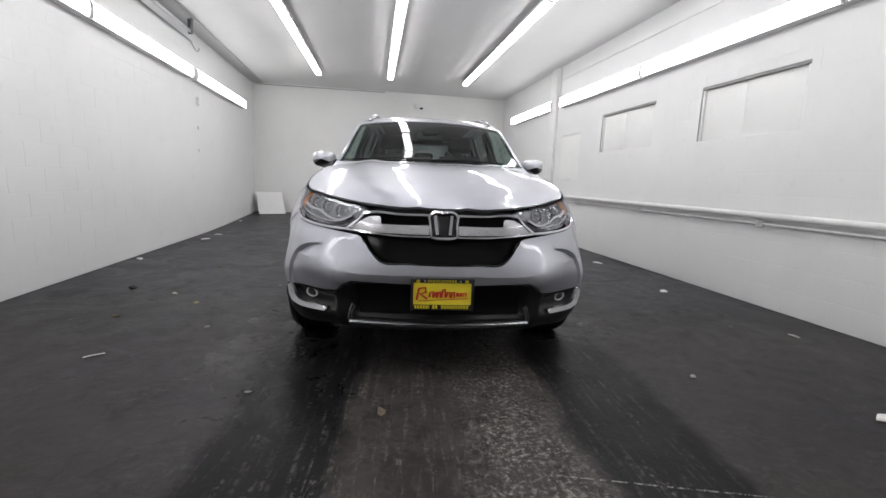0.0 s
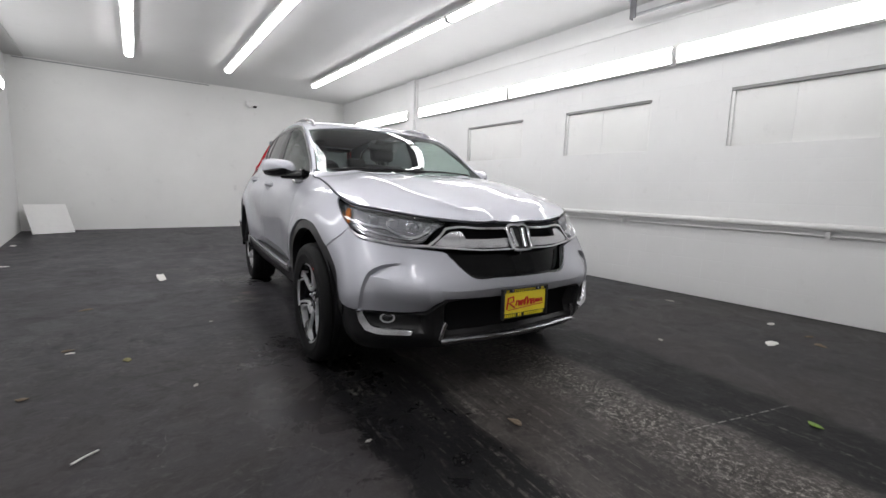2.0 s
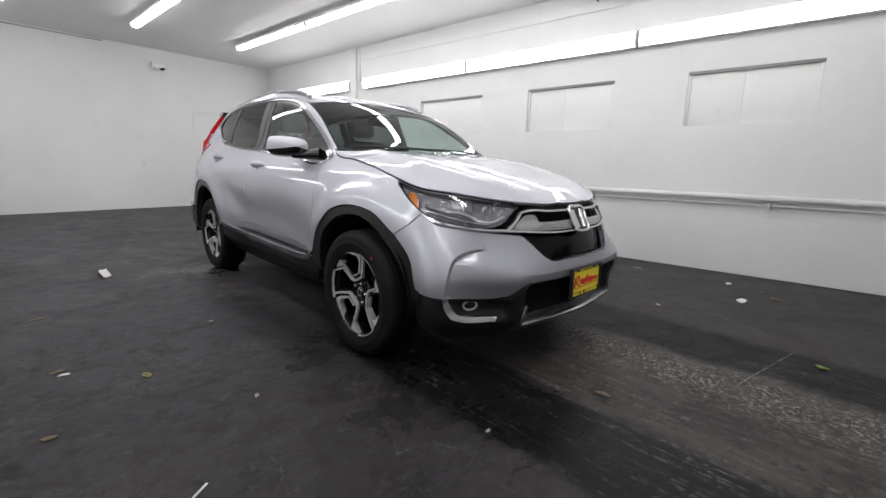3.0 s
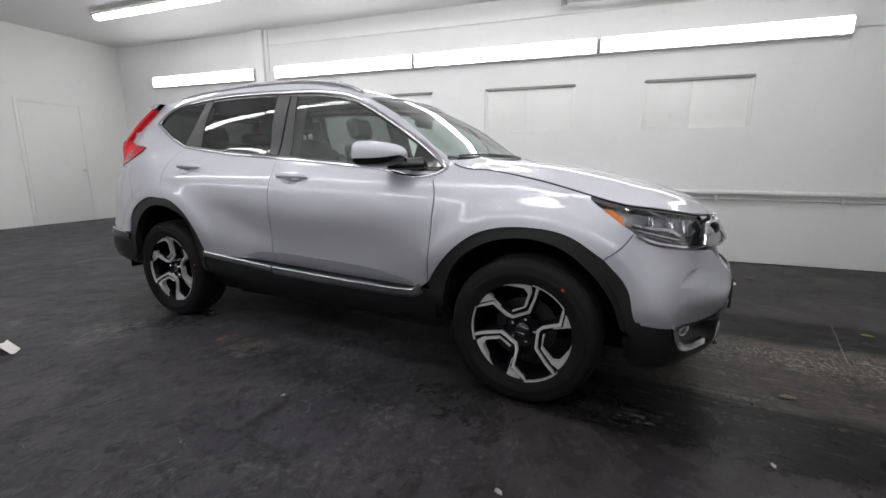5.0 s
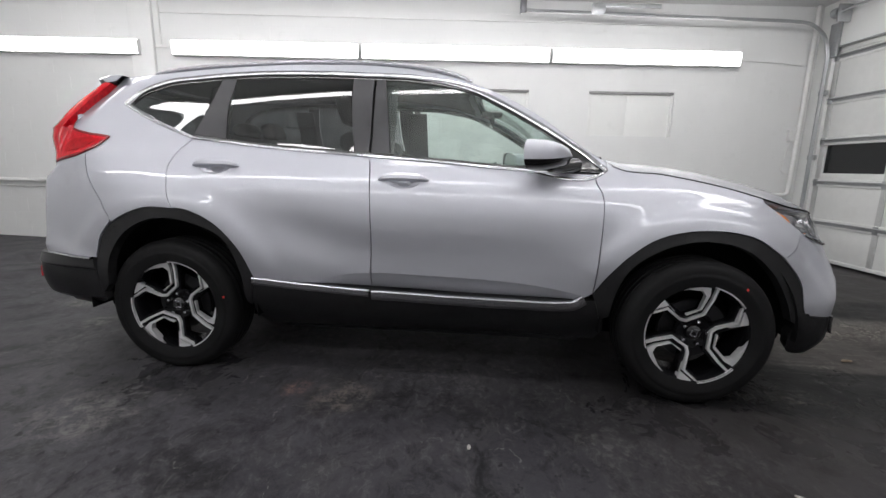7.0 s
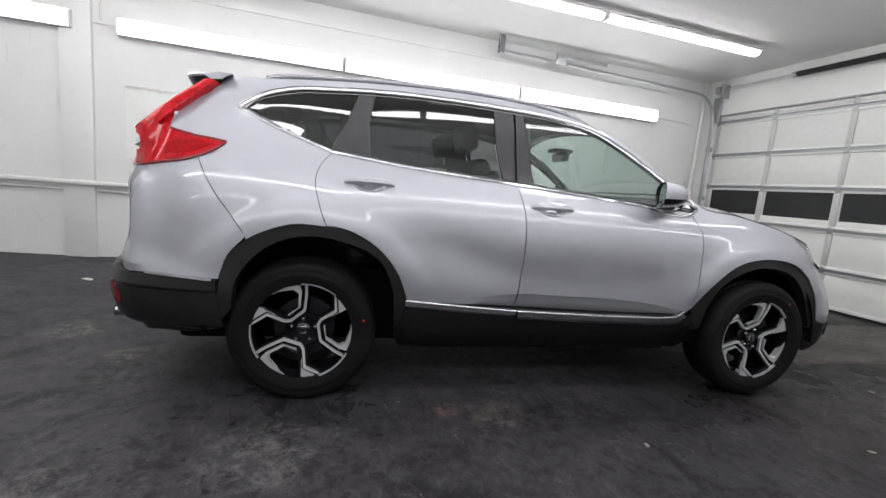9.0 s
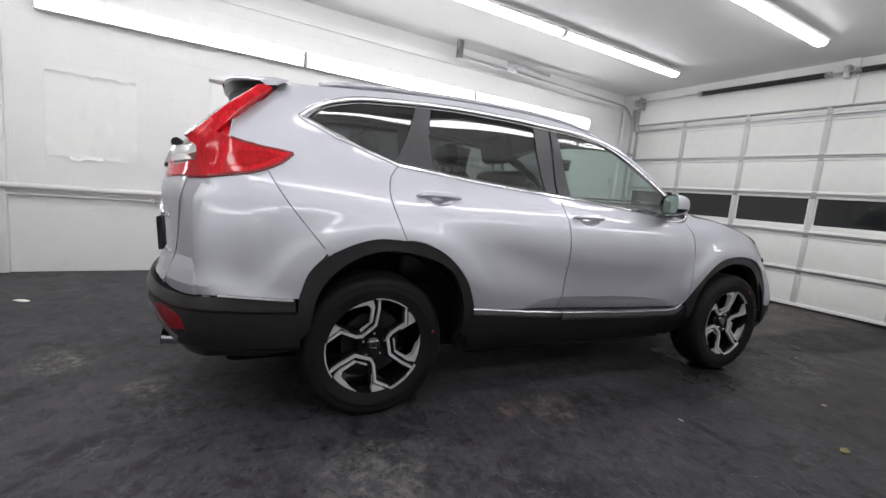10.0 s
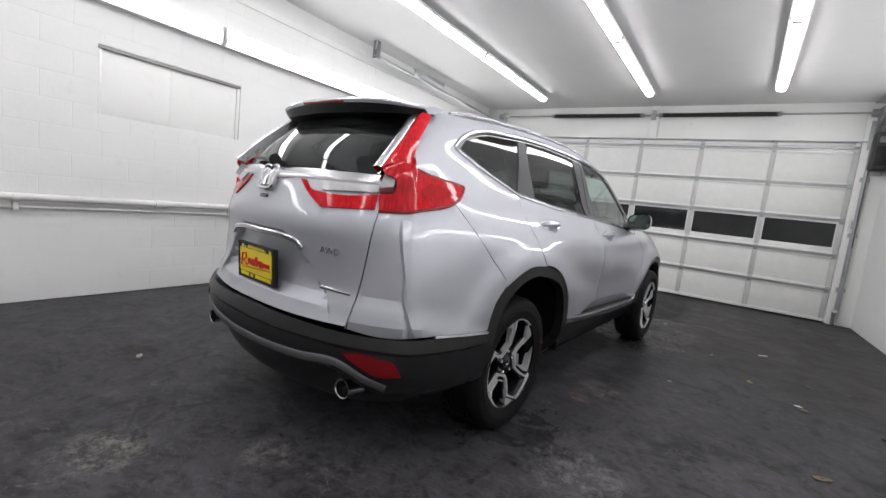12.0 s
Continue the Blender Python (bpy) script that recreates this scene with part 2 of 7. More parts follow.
    n.bump(n.math("ADD", n.math("MULTIPLY", fine, .7), n.math("ADD", n.math("MULTIPLY", mid, .6), n.math("MULTIPLY", grit, n.noise(70, 3)))), .35, .006)
    return m


PAINT = paint_material()
BLACK_PLASTIC = grained("black_grained_plastic", (.0145, .0145, .0155), .32, 220, .25, .12, .001, spec=.28)
DARK_VOID = material("matt_black", (.008, .008, .009), .9, spec=.1)
GRILLE_BLACK = material("gloss_black_grille", (.004, .004, .0045), .12, 0, 0, .12)
GLOSS_BLACK = material("gloss_black", (.008, .008, .009), .12, 0, .6)
PILLAR_GREY = grained("dark_grey_pillar_film", (.030, .030, .034), .38, 160, .2, 0, .001)
CHROME = material("chrome", (.68, .68, .70), .10, 1.0)
WINDOW_CHROME = material("dull_window_chrome", (.44, .44, .46), .13, 1.0)
MIRROR = material("mirror_glass", (.40, .44, .43), .04, 1.0)
SATIN = material("satin_silver_trim", (.34, .34, .36), .26, .95)
BRUSHED = material("brushed_grey_trim", (.21, .21, .22), .42, .75)
ALLOY = material("machined_alloy", (.74, .74, .75), .36, .62)
WHEEL_BLACK = material("wheel_black_lacquer", (.005, .005, .006), .22, 0, 0, .22)
RUBBER = grained("tyre_rubber", (.0105, .0105, .011), .6, 90, .3, .12, .002, spec=.09)
CLEAR_GLASS = glass_material("green_tinted_glass", (.84, .93, .89), film=.32)
SCREEN_GLASS = glass_material("windscreen_glass", (.58, .69, .655), .03)
PRIVACY_GLASS = glass_material("dark_privacy_glass", (.20, .215, .22), .085, film=.035)
CLEAR_LENS = glass_material("clear_lens", (.93, .94, .95))
RED_LENS = red_lens_material("red_lamp_lens", (.27, .004, .008), (.62, .012, .022))
DEEP_RED = material("deep_red_lens", (.17, .005, .008), .2, 0, .1, .35)
GARNISH = material("pale_satin_chrome", (.56, .56, .58), .26, 1.0)
PALE_LENS = grained("pale_clear_lens", (.46, .46, .47), .2, 90, .16, .05, .001, 0, .3)
LOBE_RED = red_lens_material("shaded_red_lens", (.22, .003, .006), (.46, .007, .012))
AMBER = material("amber_lens", (.85, .24, .03), .15, 0, .8)
YELLOW = grained("yellow_plate_card", (.82, .66, .02), .4, 60, .06, .02, .001)
PLATE_RED = material("red_print", (.62, .03, .02), .45)
PLATE_BLACK = material("black_print", (.02, .02, .02), .45)
# seats and headliner are near black: the cabin's dimness is in their colour
SEAT = grained("darkened_seat_leather", (.017, .017, .018), .5, 120, .15, .1, .002)
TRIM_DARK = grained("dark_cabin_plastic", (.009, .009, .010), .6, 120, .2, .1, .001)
HEADLINER = grained("darkened_headliner", (.042, .042, .041), .9, 200, .06, .05, .001)
WALL = wall_material("white_painted_blockwork")
PLASTER = wall_material("white_painted_plaster", (.82, .825, .81))
CEILING = wall_material("white_ceiling_paint", (.74, .745, .74))
STEEL_GREY = grained("dull_grey_steel", (.17, .17, .18), .5, 40, .2, .05, .001, .5)
# dusty lintel, darkened to carry the shadow under the recess top
LINTEL = grained("shaded_dusty_lintel", (.30, .30, .295), .8, 40, .25, .2, .003)
# greyer than the ceiling paint: the soffit's shade is in this colour
SOFFIT_TONE = wall_material("shaded_soffit_tone", (.46, .465, .46))
FLOOR = floor_material()
DIFFUSER = glow_material("lit_acrylic_diffuser", (1.0, 1.0, 1.0), GLOW)
WALL_DIFFUSER = glow_material("lit_wall_diffuser", (1.0, 1.0, 1.0), WALL_GLOW)
HOUSING = grained("white_enamel", (.75, .75, .74), .35, 30, .05, .02, .001)
PIPE = grained("white_painted_pipe", (.70, .70, .69), .4, 25, .12, .1, .002)
GALV = grained("galvanised_steel", (.42, .43, .44), .38, 35, .2, .05, .001, .8)
DOOR_STEEL = grained("white_door_steel", (.72, .725, .71), .42, 12, .07, .05, .002)
STILE_STEEL = grained("bare_zinc_stile", (.50, .505, .50), .5, 30, .18, .05, .001, .2)
DOOR_GLASS = material("dark_door_pane", (.012, .013, .014), .08)
SPRING_BLACK = grained("oiled_black_spring", (.03, .03, .03), .5, 120, .3, .2, .003)
PAPER = grained("crumpled_white_paper", (.72, .71, .68), .8, 60, .1, .3, .004)
BOARD = grained("white_board", (.78, .78, .77), .5, 14, .05, .05, .002)
LEAF = grained("green_leaf", (.13, .22, .03), .6, 60, .25, .2, .002)
YELLOW_LEAF = grained("yellow_leaf", (.20, .18, .07), .7, 60, .3, .2, .002)
DRY_LEAF = grained("dry_brown_leaf", (.15, .115, .08), .8, 60, .3, .2, .002)
STEEL_DARK = grained("brake_steel", (.035, .035, .038), .45, 60, .2, .05, .001, .9)
LAMP_BOWL = grained("grey_lamp_bowl", (.28, .28, .30), .24, 40, .3, 0, .001, .5)
GRIME = grained("dusty_paper", (.34, .33, .30), .85, 60, .2, .3, .004)


# ---- mesh tools ----
def mesh_of(name, bm, mat, sharp=40):
    bmesh.ops.recalc_face_normals(bm, faces=bm.faces)

    me = bpy.data.meshes.new(name)
    for e in bm.edges:
        if len(e.link_faces) == 2 and e.calc_face_angle(0) > radians(sharp):
            e.smooth = False
    for f in bm.faces:
        f.smooth = True
    bm.to_mesh(me)
    bm.free()
    me.materials.append(mat)
    return me


def part(name, bm, mat, parent=None, label="", m=None, sharp=40):
    ob = new(name, mesh_of(name, bm, mat, sharp))
    if parent is not None:
        ob.parent = parent
    if m is not None:
        ob.matrix_basis = m
    if label:
        tagged(ob, label)
    return ob


def thing(name, label, category, m=None, group="", kind=""):
    ob = new(name)
    ob.empty_display_size = .1
    if m is not None:
        ob.matrix_basis = m
    return tagged(ob, label, category, group, kind)


def box(bm, lo, hi, bevel=0.0, m=None, segments=2):
    r = bmesh.ops.create_cube(bm, size=1)
    vs = r["verts"]
    c = [(a + b) / 2 for a, b in zip(lo, hi)]
    for v in vs:
        v.co = Vector([c[i] + v.co[i] * (hi[i] - lo[i]) for i in range(3)])
        if m is not None:
            v.co = m @ v.co
    if bevel:
        es = list({e for v in vs for e in v.link_edges})
        bmesh.ops.bevel(bm, geom=es, offset=bevel, segments=segments, affect="EDGES", profile=.5)
    return bm


def boxed(*a, **k):
    return box(bmesh.new(), *a, **k)


def lathe(bm, profile, n=48, m=None, closed=False):
    """Turns (radius, height) pairs about z."""
    rings = []
    for r, h in profile:
        ring = []
        for i in range(n):
            a = 2 * math.pi * i / n
            co = Vector((r * math.cos(a), r * math.sin(a), h))
            ring.append(bm.verts.new(m @ co if m is not None else co))
        rings.append(ring)
    pairs = list(zip(rings, rings[1:])) + ([(rings[-1], rings[0])] if closed else [])
    for a, b in pairs:
        for i in range(n):
            bm.faces.new((a[i], a[(i + 1) % n], b[(i + 1) % n], b[i]))
    return bm


def tube(bm, points, radius, n=10, caps=True):
    """A round bar along points; radius may be one number or one for each point."""
    points = [Vector(p) for p in points]
    rings, side = [], None
    for i, p in enumerate(points):
        d = (points[min(i + 1, len(points) - 1)] - points[max(i - 1, 0)]).normalized()
        side = (d.orthogonal() if side is None else side - d * side.dot(d)).normalized()
        other = d.cross(side)
        r = radius[i] if isinstance(radius, (list, tuple)) else radius
        rings.append([bm.verts.new(p + r * (math.cos(2 * math.pi * k / n) * side + math.sin(2 * math.pi * k / n) * other)) for k in range(n)])
    for a, b in zip(rings, rings[1:]):
        for k in range(n):
            bm.faces.new((a[k], a[(k + 1) % n], b[(k + 1) % n], b[k]))
    if caps:
        bm.faces.new(rings[0])
        bm.faces.new(rings[-1])
    return bm


def prism(bm, outline, depth, m=None):
    """A flat outline in x and y, drawn out along z by depth."""
    low = [bm.verts.new((x, y, 0)) for x, y in outline]
    high = [bm.verts.new((x, y, depth)) for x, y in outline]
    bm.faces.new(high)
    bm.faces.new(low[::-1])
    for i in range(len(low)):
        j = (i + 1) % len(low)
        bm.faces.new((low[i], low[j], high[j], high[i]))
    if m is not None:
        for v in low + high:
            v.co = m @ v.co
    return bm


def sweep(points, step):
    """A smooth line through points, in about equal steps."""
    p = np.asarray(points, float)
    d = np.concatenate([[0], np.cumsum(np.linalg.norm(np.diff(p, axis=0), axis=1))])
    n = max(2, int(round(d[-1] / step)) + 1)
    t = np.linspace(0, d[-1], n)
    if len(p) < 3:
        return np.column_stack([np.interp(t, d, p[:, k]) for k in range(p.shape[1])])
    return hermite(d, p, t)


def outline(*runs, step=.03):
    """A closed outline out of smooth runs with corners between them."""
    out = []
    for run in runs:
        out.extend(sweep(run, step)[:-1] if len(run) > 1 else np.asarray(run, float))
    return np.array(out)


def inset(rim, gap):
    a = np.sum(rim[:, 0] * np.roll(rim[:, 1], -1) - np.roll(rim[:, 0], -1) * rim[:, 1])
    d = np.roll(rim, -1, 0) - np.roll(rim, 1, 0)
    n = np.column_stack([-d[:, 1], d[:, 0]]) / np.maximum(np.hypot(d[:, 0], d[:, 1]), 1e-9)[:, None]
    return rim + n * gap * (1 if a > 0 else -1)


def inside(pts, rim):
    x, y = pts[:, 0], pts[:, 1]
    odd = np.zeros(len(pts), bool)
    for (x0, y0), (x1, y1) in zip(rim, np.roll(rim, -1, 0)):
        if y0 != y1:
            odd ^= ((y0 > y) != (y1 > y)) & (x < (x1 - x0) * (y - y0) / (y1 - y0) + x0)
    return odd


def frame_at(place, ab):
    """Points and outward normals of a surface at an array of its two coordinates."""
    e = .003
    a, b = ab[:, 0], ab[:, 1]
    p = place(a, b)
    n = np.cross(place(a + e, b) - place(a - e, b), place(a, b + e) - place(a, b - e))
    n /= np.maximum(np.linalg.norm(n, axis=1), 1e-12)[:, None]
    return p, n


def skin(rim, place, step=.035, lift=0.0, flange=.012, side=1, gap=.0025, relief=None, lines=()):
    """A panel: the part of a surface inside an outline, its rim turned inwards by flange; edges follow lines."""
    from mathutils.geometry import delaunay_2d_cdt
    rim = inset(np.asarray(rim, float), gap)
    lo, hi = rim.min(0), rim.max(0)
    gx, gy = np.meshgrid(np.arange(lo[0] + step * .5, hi[0], step), np.arange(lo[1] + step * .5, hi[1], step), indexing="ij")
    g = np.column_stack([gx.ravel(), gy.ravel()])
    g = g[inside(g, rim)]
    if len(g):
        near = np.min(np.linalg.norm(g[:, None, :] - rim[None, :, :], axis=2), axis=1)
        g = g[near > step * .5]
    n = len(rim)
    ties, pts, count = [(i, (i + 1) % n) for i in range(n)], [rim], n
    for line in lines:
        line = sweep(line, step * .6)
        k = inside(line, rim)
        k &= np.min(np.linalg.norm(line[:, None, :] - rim[None, :, :], axis=2), axis=1) > .003
        if len(g):
            g = g[np.min(np.linalg.norm(g[:, None, :] - line[None, :, :], axis=2), axis=1) > step * .4]
        at = np.cumsum(k) - 1 + count
        ties += [(int(at[i]), int(at[i + 1])) for i in range(len(line) - 1) if k[i] and k[i + 1]]
        pts.append(line[k])
        count += int(k.sum())
    pts = np.concatenate(pts + [g]) if len(g) else np.concatenate(pts)
    vs, _, faces, *_ = delaunay_2d_cdt([Vector(p) for p in pts], ties, [], 1, 1e-6)
    ab = np.array([(v.x, v.y) for v in vs])
    p, nor = frame_at(place, ab)
    p = p + nor * (lift + (relief(ab) if relief else np.zeros(len(ab))))[:, None]
    flip = np.array([side, 1, 1])
    bm = bmesh.new()
    verts = [bm.verts.new(q) for q in p * flip]
    for f in faces:
        f = list(f)
        u, v, w = (ab[i] for i in f[:3])
        ccw = (v[0] - u[0]) * (w[1] - u[1]) - (v[1] - u[1]) * (w[0] - u[0]) > 0
        if ccw != (side > 0):
            f.reverse()
        try:
            bm.faces.new([verts[i] for i in f])
        except ValueError:
            pass
    if flange:
        bm.verts.index_update()
        inner = {}
        for e in [e for e in bm.edges if len(e.link_faces) == 1]:
            loop = e.link_loops[0]
            a, b = loop.vert, loop.link_loop_next.vert
            for v in (a, b):
                if v not in inner:
                    inner[v] = bm.verts.new(Vector((p[v.index] - nor[v.index] * flange) * flip))
            bm.faces.new((b, a, inner[a], inner[b]))
    return bm


def ribbon(points, place, width, height, step=.02, lift=0.0, side=1, bm=None):
    """A raised strip along a line on a surface. width may be (to the one side, to the other)."""
    line = sweep(points, step)
    d = np.gradient(line, axis=0)
    d /= np.maximum(np.hypot(d[:, 0], d[:, 1]), 1e-9)[:, None]
    w = np.column_stack([-d[:, 1], d[:, 0]])
    left, right = width if isinstance(width, tuple) else (width / 2, width / 2)
    rows = []
    for across, up in ((-right, -.004), (-right, height * .55), (-right * .6, height), (left * .6, height), (left, height * .55), (left, -.004)):
        p, n = frame_at(place, line + w * across)
        rows.append((p + n * (up + lift)) * np.array([side, 1, 1]))
    bm = bm or bmesh.new()
    vs = [[bm.verts.new(q) for q in row] for row in rows]
    k = len(line)
    for a, b in zip(vs, vs[1:]):
        for i in range(k - 1):
            f = (a[i], a[i + 1], b[i + 1], b[i])
            bm.faces.new(f if side > 0 else f[::-1])
    for i in (0, k - 1):
        bm.faces.new([row[i] for row in vs])
    return bm


def moulding(points, place, profile, step=.02, side=1):
    """A strip along a line on a surface with its own cross-section of (across, up) pairs."""
    line = sweep(points, step)
    d = np.gradient(line, axis=0)
    d /= np.maximum(np.hypot(d[:, 0], d[:, 1]), 1e-9)[:, None]
    w = np.column_stack([-d[:, 1], d[:, 0]])
    base, n = frame_at(place, line)
    bm = bmesh.new()
    vs = []
    for across, up in profile:
        p, _ = frame_at(place, line + w * across)
        vs.append([bm.verts.new(q) for q in (p + n * up) * np.array([side, 1, 1])])
    for a, b in zip(vs, vs[1:]):
        for i in range(len(line) - 1):
            bm.faces.new((a[i], a[i + 1], b[i + 1], b[i]))
    for i in (0, -1):
        bm.faces.new([row[i] for row in vs])
    return bm
# ---- the car's outer surface: a wall round the plan, and a top of bonnet, windscreen and roof ----
# car axes: x to the side, y to the rear from the front axle, z up; half widths, mirrored later
def hermite(xs, ys, x):
    xs, ys, x = np.asarray(xs, float), np.asarray(ys, float), np.clip(np.asarray(x, float), xs[0], xs[-1])
    slope = np.gradient(ys, xs, axis=0)
    i = np.clip(np.searchsorted(xs, x, side="right") - 1, 0, len(xs) - 2)
    h = xs[i + 1] - xs[i]
    t = (x - xs[i]) / h
    shape = t.shape + (1,) * (ys.ndim - 1)
    t, h = t.reshape(shape), h.reshape(shape)
    return ((2 * t**3 - 3 * t**2 + 1) * ys[i] + (t**3 - 2 * t**2 + t) * h * slope[i]
            + (3 * t**2 - 2 * t**3) * ys[i + 1] + (t**3 - t**2) * h * slope[i + 1])


PLAN = np.array([(0, -.93), (.3, -.915), (.48, -.858), (.65, -.75), (.78, -.59), (.855, -.43), (.895, -.25), (.905, 0), (.90, .4),
                 (.905, .8), (.91, 1.3), (.915, 1.9), (.915, 2.5), (.895, 3.0), (.86, 3.3), (.79, 3.48), (.65, 3.58), (.4, 3.67), (0, 3.715)])
_wide = np.concatenate([[(-.3, -.915)], PLAN, [(-.4, 3.67)]])
_len = np.concatenate([[0], np.cumsum(np.hypot(*np.diff(_wide, axis=0).T))])
_len -= _len[1]
KNOT = _len[1:-1]
LONG = KNOT[-1]
ZK = [.18, .30, .42, .55, .68, .80, .92, 1.02, 1.12, 1.22, 1.35, 1.5, 1.62, 1.70]
TUCK = {
    0: (-.14, -.06, -.045, -.010, -.036, -.090, -.17, -.32, -.5, -.7, -.9, -1.1, -1.2, -1.3),
    3: (-.14, -.07, -.045, -.008, -.046, -.094, -.142, -.22, -.35, -.5, -.6, -.7, -.8, -.9),
    4: (-.07, .03, .055, .060, .020, -.038, -.102, -.178, -.31, -.45, -.55, -.65, -.75, -.85),
    5: (-.10, -.03, .000, 0, -.002, -.022, -.07, -.14, -.27, -.4, -.5, -.6, -.7, -.8),
    7: (-.10, -.02, 0, 0, 0, -.006, -.034, -.085, -.165, -.23, -.30, -.37, -.44, -.52),
    8: (-.22, -.10, -.026, -.01, 0, -.002, -.018, -.058, -.140, -.195, -.25, -.31, -.37, -.44),
    10: (-.24, -.12, -.040, -.02, -.002, 0, -.010, -.038, -.108, -.160, -.208, -.262, -.325, -.39),
    12: (-.22, -.10, -.020, 0, 0, 0, -.006, -.030, -.098, -.185, -.238, -.298, -.36, -.43),
    13: (-.12, -.04, -.01, 0, -.01, -.015, -.022, -.042, -.095, -.180, -.262, -.325, -.40, -.47),
    15: (-.15, -.07, -.01, 0, -.045, -.058, -.072, -.092, -.125, -.165, -.235, -.36, -.48, -.58),
    16: (-.15, -.06, -.01, 0, -.045, -.058, -.062, -.066, -.100, -.142, -.22, -.36, -.49, -.58),
    18: (-.15, -.05, -.01, 0, -.045, -.056, -.048, -.034, -.056, -.088, -.175, -.36, -.50, -.60),
}
_tk = [KNOT[i] for i in TUCK]
_tv = np.array([TUCK[i] for i in TUCK]).T


def wall(s, z):
    """The point of the car's side at s metres round the plan from the middle of the nose, and at height z."""
    s, z = np.atleast_1d(np.asarray(s, float)), np.atleast_1d(np.asarray(z, float))
    p = hermite(_len, _wide, s)
    q = hermite(_len, _wide, s + .004) - hermite(_len, _wide, s - .004)
    n = np.stack([q[:, 1], -q[:, 0]], 1) / np.hypot(q[:, 0], q[:, 1])[:, None]
    rows = hermite(ZK, _tv, z)
    k = np.asarray(_tk)
    slope = np.gradient(rows, k, axis=1)
    i = np.clip(np.searchsorted(k, s, side="right") - 1, 0, len(k) - 2)
    h = k[i + 1] - k[i]
    t = np.clip((s - k[i]) / h, 0, 1)
    a = np.arange(len(s))
    d = ((2 * t**3 - 3 * t**2 + 1) * rows[a, i] + (t**3 - 2 * t**2 + t) * h * slope[a, i]
         + (3 * t**2 - 2 * t**3) * rows[a, i + 1] + (t**3 - t**2) * h * slope[a, i + 1])
    return np.column_stack([p + n * d[:, None], z])


_s = np.linspace(KNOT[5], KNOT[14], 400)
_sy = hermite(_len, _wide, _s)[:, 1]


def sy(y):
    return np.interp(y, _sy, _s)


# height of the upper edge round the plan
EDGE_S = [0, KNOT[1], KNOT[2], KNOT[3], KNOT[4], KNOT[5], KNOT[6], KNOT[7], sy(.2), sy(.40), sy(.52), sy(.8), sy(1.05), sy(1.3), sy(1.6), sy(1.9), sy(2.5), sy(2.9), KNOT[14], KNOT[15], LONG]
EDGE_Z = [.885, .888, .90, .92, .945, .965, 1.01, 1.07, 1.105, 1.13, 1.20, 1.395, 1.517, 1.588, 1.630, 1.642, 1.628, 1.600, 1.585, 1.585, 1.59]


def edge(s):
    return hermite(EDGE_S, EDGE_Z, s)


_e = np.linspace(0, LONG, 1500)
_ep = wall(_e, edge(_e))
NOSE, TAIL = _ep[0, 1], _ep[-1, 1]
CENTRE_Y = [NOSE, -.745, -.68, -.39, -.08, .2, .33, .45, .62, .8, 1.0, 1.15, 1.35, 1.6, 2.0, 2.5, 3.0, TAIL]
CENTRE_Z = [.885, .936, .97, 1.062, 1.125, 1.155, 1.165, 1.205, 1.305, 1.415, 1.525, 1.586, 1.634, 1.653, 1.659, 1.648, 1.618, 1.59]
_ey, _ex, _ez = _ep[:, 1], _ep[:, 0], _ep[:, 2]
_up = np.maximum.accumulate(_ey) + np.arange(len(_ey)) * 1e-9


def half_width(y):
    return np.interp(y, _up, _ex)


def top(x, y):
    """The point of the bonnet, windscreen or roof over (x, y)."""
    x, y = np.atleast_1d(np.asarray(x, float)), np.atleast_1d(np.asarray(y, float))
    q = np.clip(np.abs(x) / np.maximum(np.interp(y, _up, _ex), .02), 0, 1)
    zc, ze = hermite(CENTRE_Y, CENTRE_Z, y), np.interp(y, _up, _ez)
    return np.column_stack([x, y, zc + (ze - zc) * q**2.4])


# ---- the room: x across, y along, the garage door at the low end of y ----
WEST, EAST, DOOR_Y, BACK, TOP = -2.92, 3.39, 1.15, 13.15, 3.22


def plain(name, lo, hi, mat, label, category, bevel=0.0, kind="structure"):
    return tagged(part(name, boxed(lo, hi, bevel), mat), label, category, kind=kind)


def rise_at(y):
    """The floor climbs gently towards the rear wall."""
    return .115 * max(0, min(1, (y - 9.4) / 3.75))**1.3


def ground_sheet():
    bm = bmesh.new()
    nx, ny = 44, 90
    for i in range(nx + 1):
        for j in range(ny + 1):
            x, y = WEST - .2 + (EAST - WEST + .4) * i / nx, DOOR_Y - 1.2 + (BACK - DOOR_Y + 1.4) * j / ny
            bm.verts.new((x, y, .004 * noise.noise(Vector((x * .7, y * .7, 0))) - .004 + rise_at(y)))
    bm.verts.ensure_lookup_table()
    for i in range(nx):
        for j in range(ny):
            a = i * (ny + 1) + j
            bm.faces.new([bm.verts[k] for k in (a, a + ny + 1, a + ny + 2, a + 1)])
    low = bmesh.ops.extrude_face_region(bm, geom=bm.faces[:])
    for v in low["geom"]:
        if isinstance(v, bmesh.types.BMVert):
            v.co.z -= .15
    return tagged(part("floor", bm, FLOOR), "dark grey sealed concrete floor, scuffed and dusty", "floor", kind="structure")


ground_sheet()
plain("ceiling", (WEST - .2, DOOR_Y - .2, TOP), (EAST + .2, BACK + .2, TOP + .15), CEILING, "white painted flat ceiling", "ceiling")


# board added in place of a soffit, its shade given by grey colour
plain("ceiling_trim", (WEST + .001, DOOR_Y + .01, TOP - .022), (WEST + .26, BACK - .002, TOP - .001), SOFFIT_TONE, "flat board standing in for a shaded soffit along the ceiling edge", "ceiling trim", .003)


